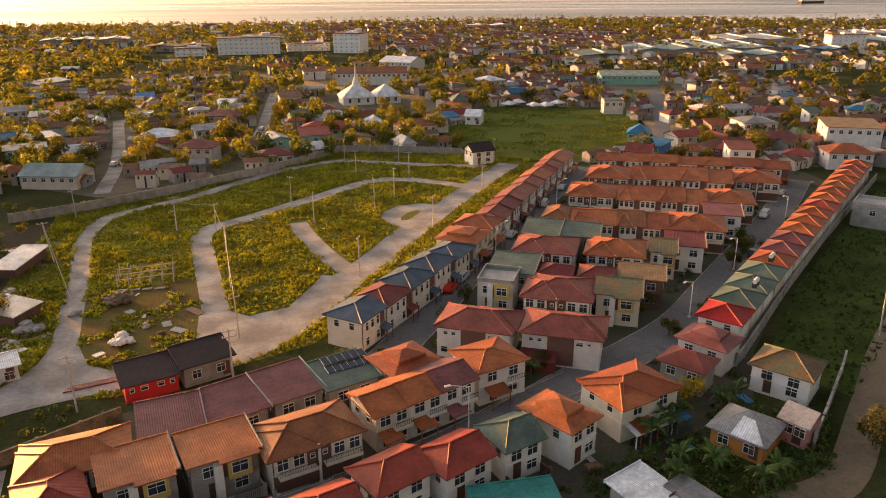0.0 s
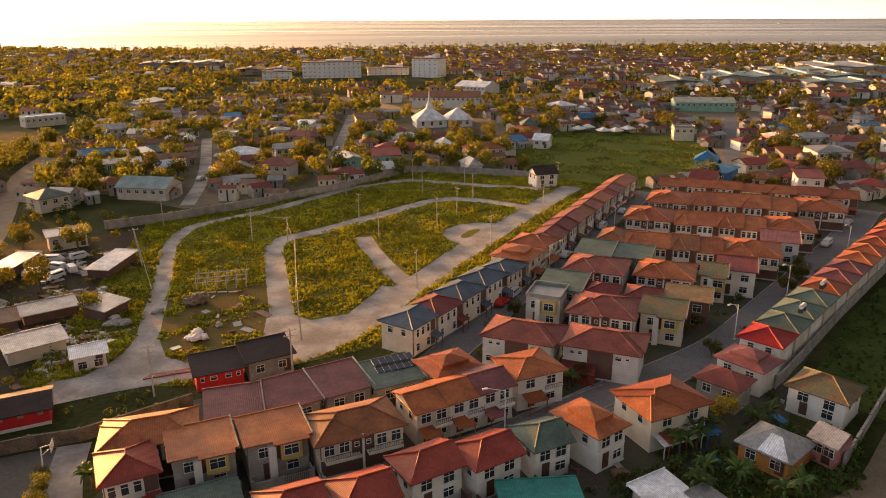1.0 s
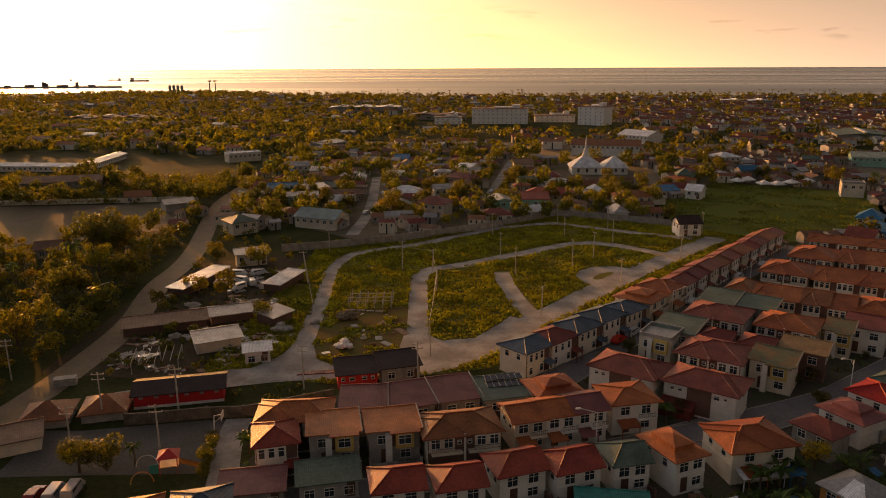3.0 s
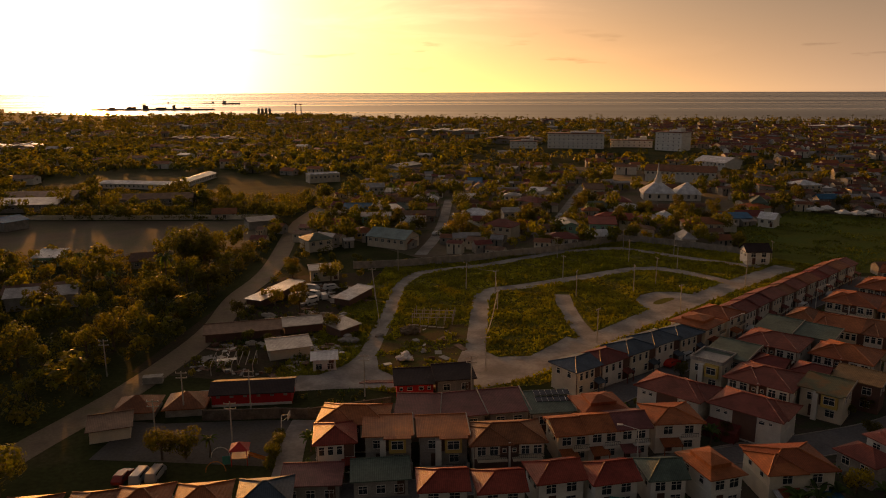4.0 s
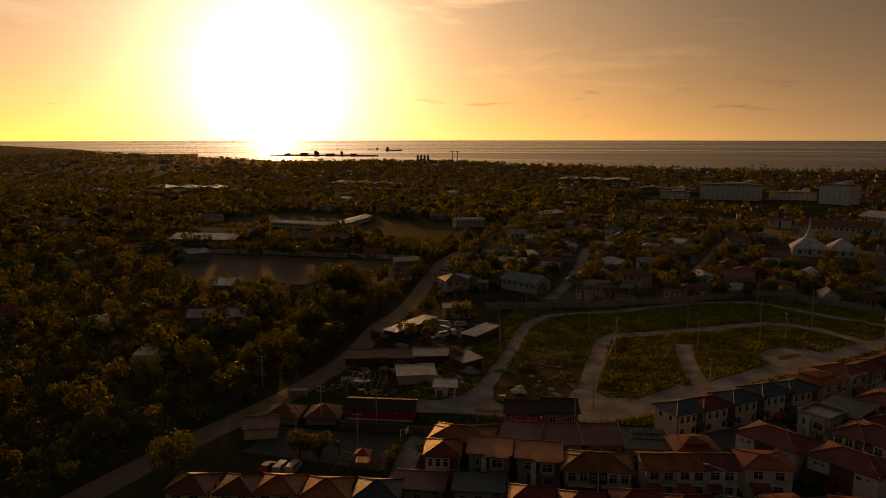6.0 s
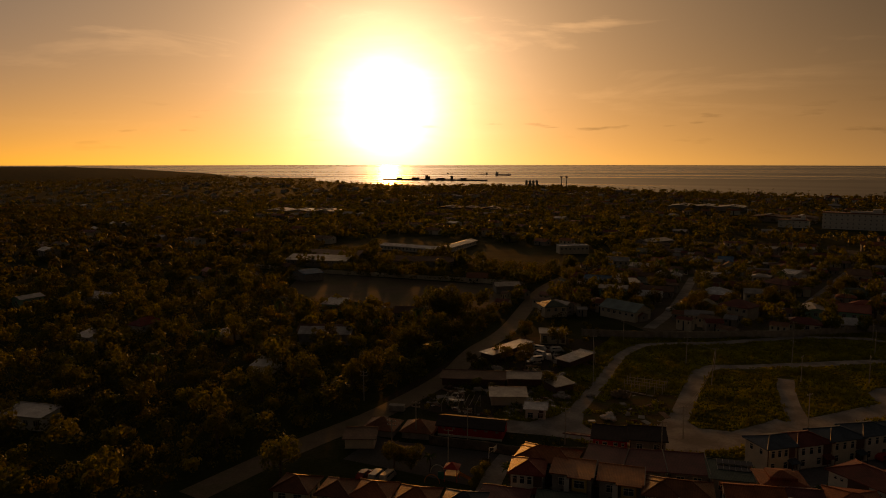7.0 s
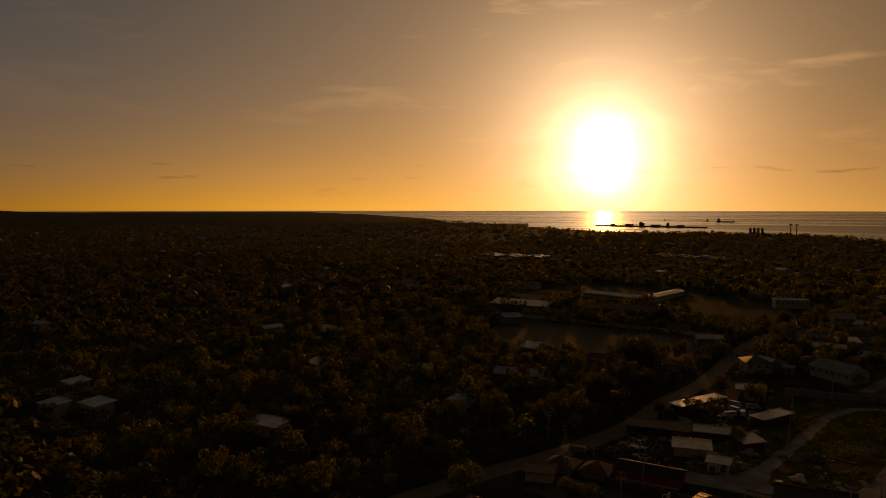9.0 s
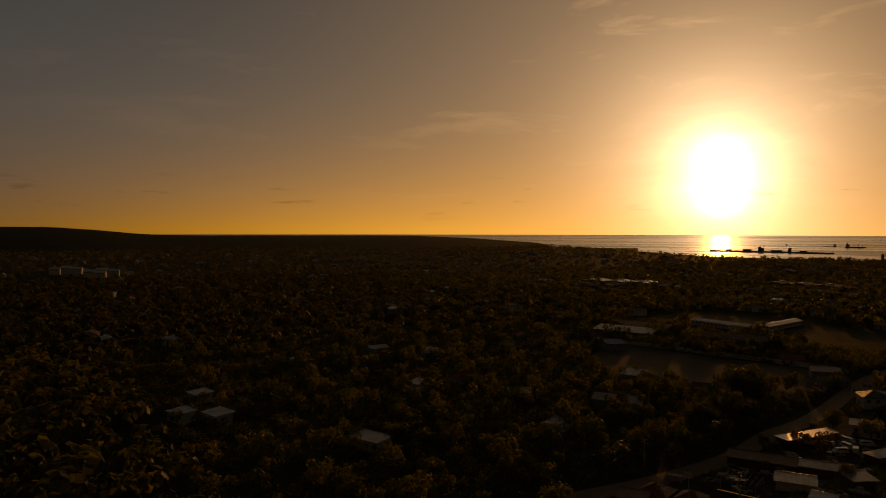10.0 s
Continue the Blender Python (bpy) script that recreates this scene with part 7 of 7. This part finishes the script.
def bush(s, x, y, r):
    R, h = r.uniform(0.3, 0.95), r.uniform(0.4, 1.9)
    slot = r.randrange(3)
    for _ in range(16):
        u, e = r.uniform(0, 6.283), r.uniform(0.0, 1)
        d = Vector((math.cos(u) * math.sqrt(1 - e * e * 0.8), math.sin(u) * math.sqrt(1 - e * e * 0.8), e))
        p = Vector((x, y, 0)) + Vector((d.x * R, d.y * R, d.z * h)) * r.uniform(0.7, 1.1)
        a = d.cross(Vector((r.gauss(0, 1), r.gauss(0, 1), r.gauss(0, 1)))).normalized() * r.uniform(0.12, 0.3)
        b = a.cross(d).normalized() * r.uniform(0.1, 0.24)
        s.face([p - a, p - b, p + a, p + b], slot)


far_stuff("garden_bushes", 5200, ((-30, 160), (44, 210)), "dark weeds and small bushes in the yards between the houses", bush, 51, (GREEN, LEAF[2], GREEN), lambda x, y: inside(x, y, YARDS) and noise.noise(Vector((x, y, 7)) * 0.12) > -0.15 and open_ground(x, y))
far_stuff("garden_bushes", 1500, ((28, 72), (44, 76)), "dense dark weeds and bushes round the shacks", bush, 52, (GREEN, LEAF[2], GREEN), lambda x, y: inside(x, y, CORNER) and open_ground(x, y))


def scrap(s, x, y, r):
    """A plank, a sheet or a box left lying about."""
    w, d, h, t = r.uniform(0.15, 1.1), r.uniform(0.12, 0.9), r.choice((0.05, 0.05, 0.08, 0.08, 0.25, 0.5)), r.uniform(0, 3.14)
    if h < 0.1:
        w *= 1.9
    slot, c, q, n = r.randrange(5), math.cos(t), math.sin(t), len(s.v)
    k = Shape()
    k.box(-w, w, -d, d, 0, h)
    s.v += [(x + a * c - b * q, y + a * q + b * c, z + 0.05 + (a * 0.12 if h < 0.1 and a > 0 else 0)) for a, b, z in k.v]
    s.f += [tuple(n + i for i in f) for f in k.f]
    s.m += [slot] * 6


JUNK = (ROOF["rust"], ROOF["tin"], ROOF["rust"], WALL["grey"], POLE)
SCRAPYARD = [(-72, 96), (-46, 96), (-36, 116), (-42, 150), (-52, 166), (-74, 166), (-80, 140)]
VERGE = [(-50, 84), (-40, 88), (-26, 93), (-21, 88), (-32, 84), (-38, 82)]
off_roads = lambda x, y: not any(near_line(x, y, l, 3.2) for l in ROADS) and not near_line(x, y, LANES[0], 4.4)
far_stuff("scrap_heaps", 1500, ((-82, -34), (94, 168)), "planks, sheets and boxes strewn over the workshop yard", scrap, 61, JUNK, lambda x, y: inside(x, y, SCRAPYARD) and off_roads(x, y) and noise.noise(Vector((x, y, 4)) * 0.14) > 0.0 and open_ground(x, y))
far_stuff("scrap_heaps", 140, ((-34, -8), (100, 140)), "planks and rubble left on the trodden lot", scrap, 62, JUNK, lambda x, y: inside(x, y, WORN) and off_roads(x, y) and noise.noise(Vector((x, y, 4)) * 0.2) > 0.1)
far_stuff("yard_clutter", 1400, ((-28, 155), (48, 200)), "small boxes, boards and bins left in the yards", scrap, 63, (WALL["grey"], ROOF["tin"], ROOF["rust"], WALL["brown"], ROOF["tealblue"]), lambda x, y: inside(x, y, YARDS) and noise.noise(Vector((x, y, 11)) * 0.2) > 0.12 and open_ground(x, y))
far_stuff("rough_scrub", 1300, ((-82, -20), (80, 160)), "low brown and green scrub round the workshops", bush, 64, (LEAF[2], LEAF[0], GREEN), lambda x, y: (inside(x, y, SCRAPYARD) or inside(x, y, VERGE)) and off_roads(x, y) and noise.noise(Vector((x, y, 8)) * 0.12) > -0.05 and open_ground(x, y))
far_stuff("rough_scrub", 900, ((8, 98), (94, 212)), "weeds along the verge behind the long terrace", bush, 65, (LEAF[0], LEAF[1], GREEN), lambda x, y: inside(x, y, [(6, 100), (12, 97), (90, 208), (84, 214)]) and off_roads(x, y) and open_ground(x, y) and noise.noise(Vector((x, y, 8)) * 0.2) > 0.0)

# ---- the bay ----
SHIP = material("rusty_ship_hull", (0.10, 0.06, 0.05), 0.6, vary=0.2, scale=0.1, fine=1)


def ship(x, y, turn, L):
    root = thing("cargo_ship", x, y, -1, turn, "cargo ship lying at anchor in the bay", "ship", "ships at anchor")
    s = Shape()
    b, h = L * 0.09, L * 0.09
    deck = [(-L / 2, -b, h), (L * 0.36, -b, h), (L / 2, 0, h * 1.3), (L * 0.36, b, h), (-L / 2, b, h)]
    keel = [(p[0] * 0.94, p[1] * 0.7, -1) for p in deck]
    s.face(deck)
    for i in range(5):
        j = (i + 1) % 5
        s.face([keel[i], keel[j], deck[j], deck[i]])
    part("hull", s.mesh("hull", SHIP), root)
    s = Shape()
    s.box(-L * 0.46, -L * 0.32, -b * 0.8, b * 0.8, h, h + L * 0.13)
    s.box(-L * 0.43, -L * 0.39, -b * 0.2, b * 0.2, h + L * 0.13, h + L * 0.19)
    part("bridge", s.mesh("bridge", WALL["white"]), root)
    for k in (-0.1, 0.12, 0.32):
        s = Shape()
        s.bar((L * k, 0, h), (L * k, 0, h + L * 0.14), L * 0.008)
        s.bar((L * k, 0, h + L * 0.06), (L * k + L * 0.1, 0, h + L * 0.12), L * 0.005)
        part("mast", s.mesh("mast", METAL), root)


for x, y, turn, L in ((-1428, 2632, 10, 70), (-1775, 3660, 20, 60), (-1580, 2722, 190, 50), (-1730, 2700, 15, 40), (2064, 3373, 5, 76), (2030, 2500, 5, 120), (-600, 3900, 0, 60)):
    ship(x, y, turn, L)
pier = thing("pier", -1290, 1900, -1, 8, "long dark loading pier with sheds and cranes", "pier")
s = Shape()
s.box(-180, 190, -8, 8, 0, 4)
part("deck", s.mesh("deck", CONCRETE), pier)
for px, w, h in ((-120, 14, 4), (-60, 22, 5), (-20, 5, 12), (-12, 3, 9), (30, 26, 4), (70, 4, 11), (110, 16, 4)):
    s = Shape()
    s.box(px - w / 2, px + w / 2, -6, 6, 4, 4 + h)
    part("shed", s.mesh("shed", SHIP), pier)
for x, y, h in ((-620, 1440, 26), (-632, 1440, 26)):
    t = thing("mast_tower", x, y, 0, 0, "slender lattice mast near the shore", "mast", "shore masts")
    s = Shape()
    s.bar((0, 0, 0), (0, 0, h), 1.3, 0.8, 4)
    s.box(-2.5, 2.5, -2.5, 2.5, h - 1, h + 1.5)
    part("mast", s.mesh("mast", METAL), t)
for i in range(4):
    t = thing("storage_silo", -748 + 9 * i, 1500, 0, 0, "tall grey storage silo by the shore", "silo", "silos")
    s = Shape()
    s.bar((0, 0, 0), (0, 0, 15), 3.0, 2.8, 14)
    s.bar((0, 0, 15), (0, 0, 16.5), 2.8, 0.6, 14)
    part("drum", s.mesh("drum", WALL["grey"]), t)

# low tidal flats in the bay and the far ridge inland
for x, y, a, b, turn in ((-1500, 1780, 260, 14, 20), (-1750, 2050, 330, 16, 24), (-2100, 2300, 420, 18, 26), (-2500, 2900, 600, 22, 20), (-1250, 1640, 160, 10, 14), (-2600, 3400, 700, 20, 15)):
    c, q = math.cos(radians(turn)), math.sin(radians(turn))
    ring = []
    for i in range(28):
        u = 6.283 * i / 28
        k = 1 + 0.3 * noise.noise(Vector((math.cos(u) * 2, math.sin(u) * 2, x)))
        ring.append((x + (a * math.cos(u) * c - b * math.sin(u) * q) * k, y + (a * math.cos(u) * q + b * math.sin(u) * c) * k))
    sheet("tidal_flat", ring, -0.6, SAND, "bare tidal flat in the shallow bay", "tidal flat")
s = Shape()
N, M = 60, 8
for i in range(N + 1):
    t = i / N
    az = radians(43 + 62 * t)
    k = max(0.0, min(1.0, (t - 0.58) / 0.14))
    hgt = 30 + 49 * k * k * (3 - 2 * k) + 5 * noise.noise(Vector((t * 9, 0, 1))) + 3 * noise.noise(Vector((t * 40, 0, 2)))
    hgt *= min(1, max(0, t - 0.09) * 5)
    for j in range(M + 1):
        d = 2300 + 2300 * j / M
        k = math.sin(math.pi * 0.5 * min(1, j / (M - 2)))
        s.v.append((20 - math.sin(az) * d, -50 + math.cos(az) * d, -0.5 + hgt * k))
for i in range(N):
    for j in range(M):
        a = i * (M + 1) + j
        s.f.append((a, a + M + 1, a + M + 2, a + 1))
        s.m.append(0)
tagged(new("far_ridge", s.mesh("far_ridge", GROUND)), "low dark wooded ridge on the skyline", "ridge", "", "structure")
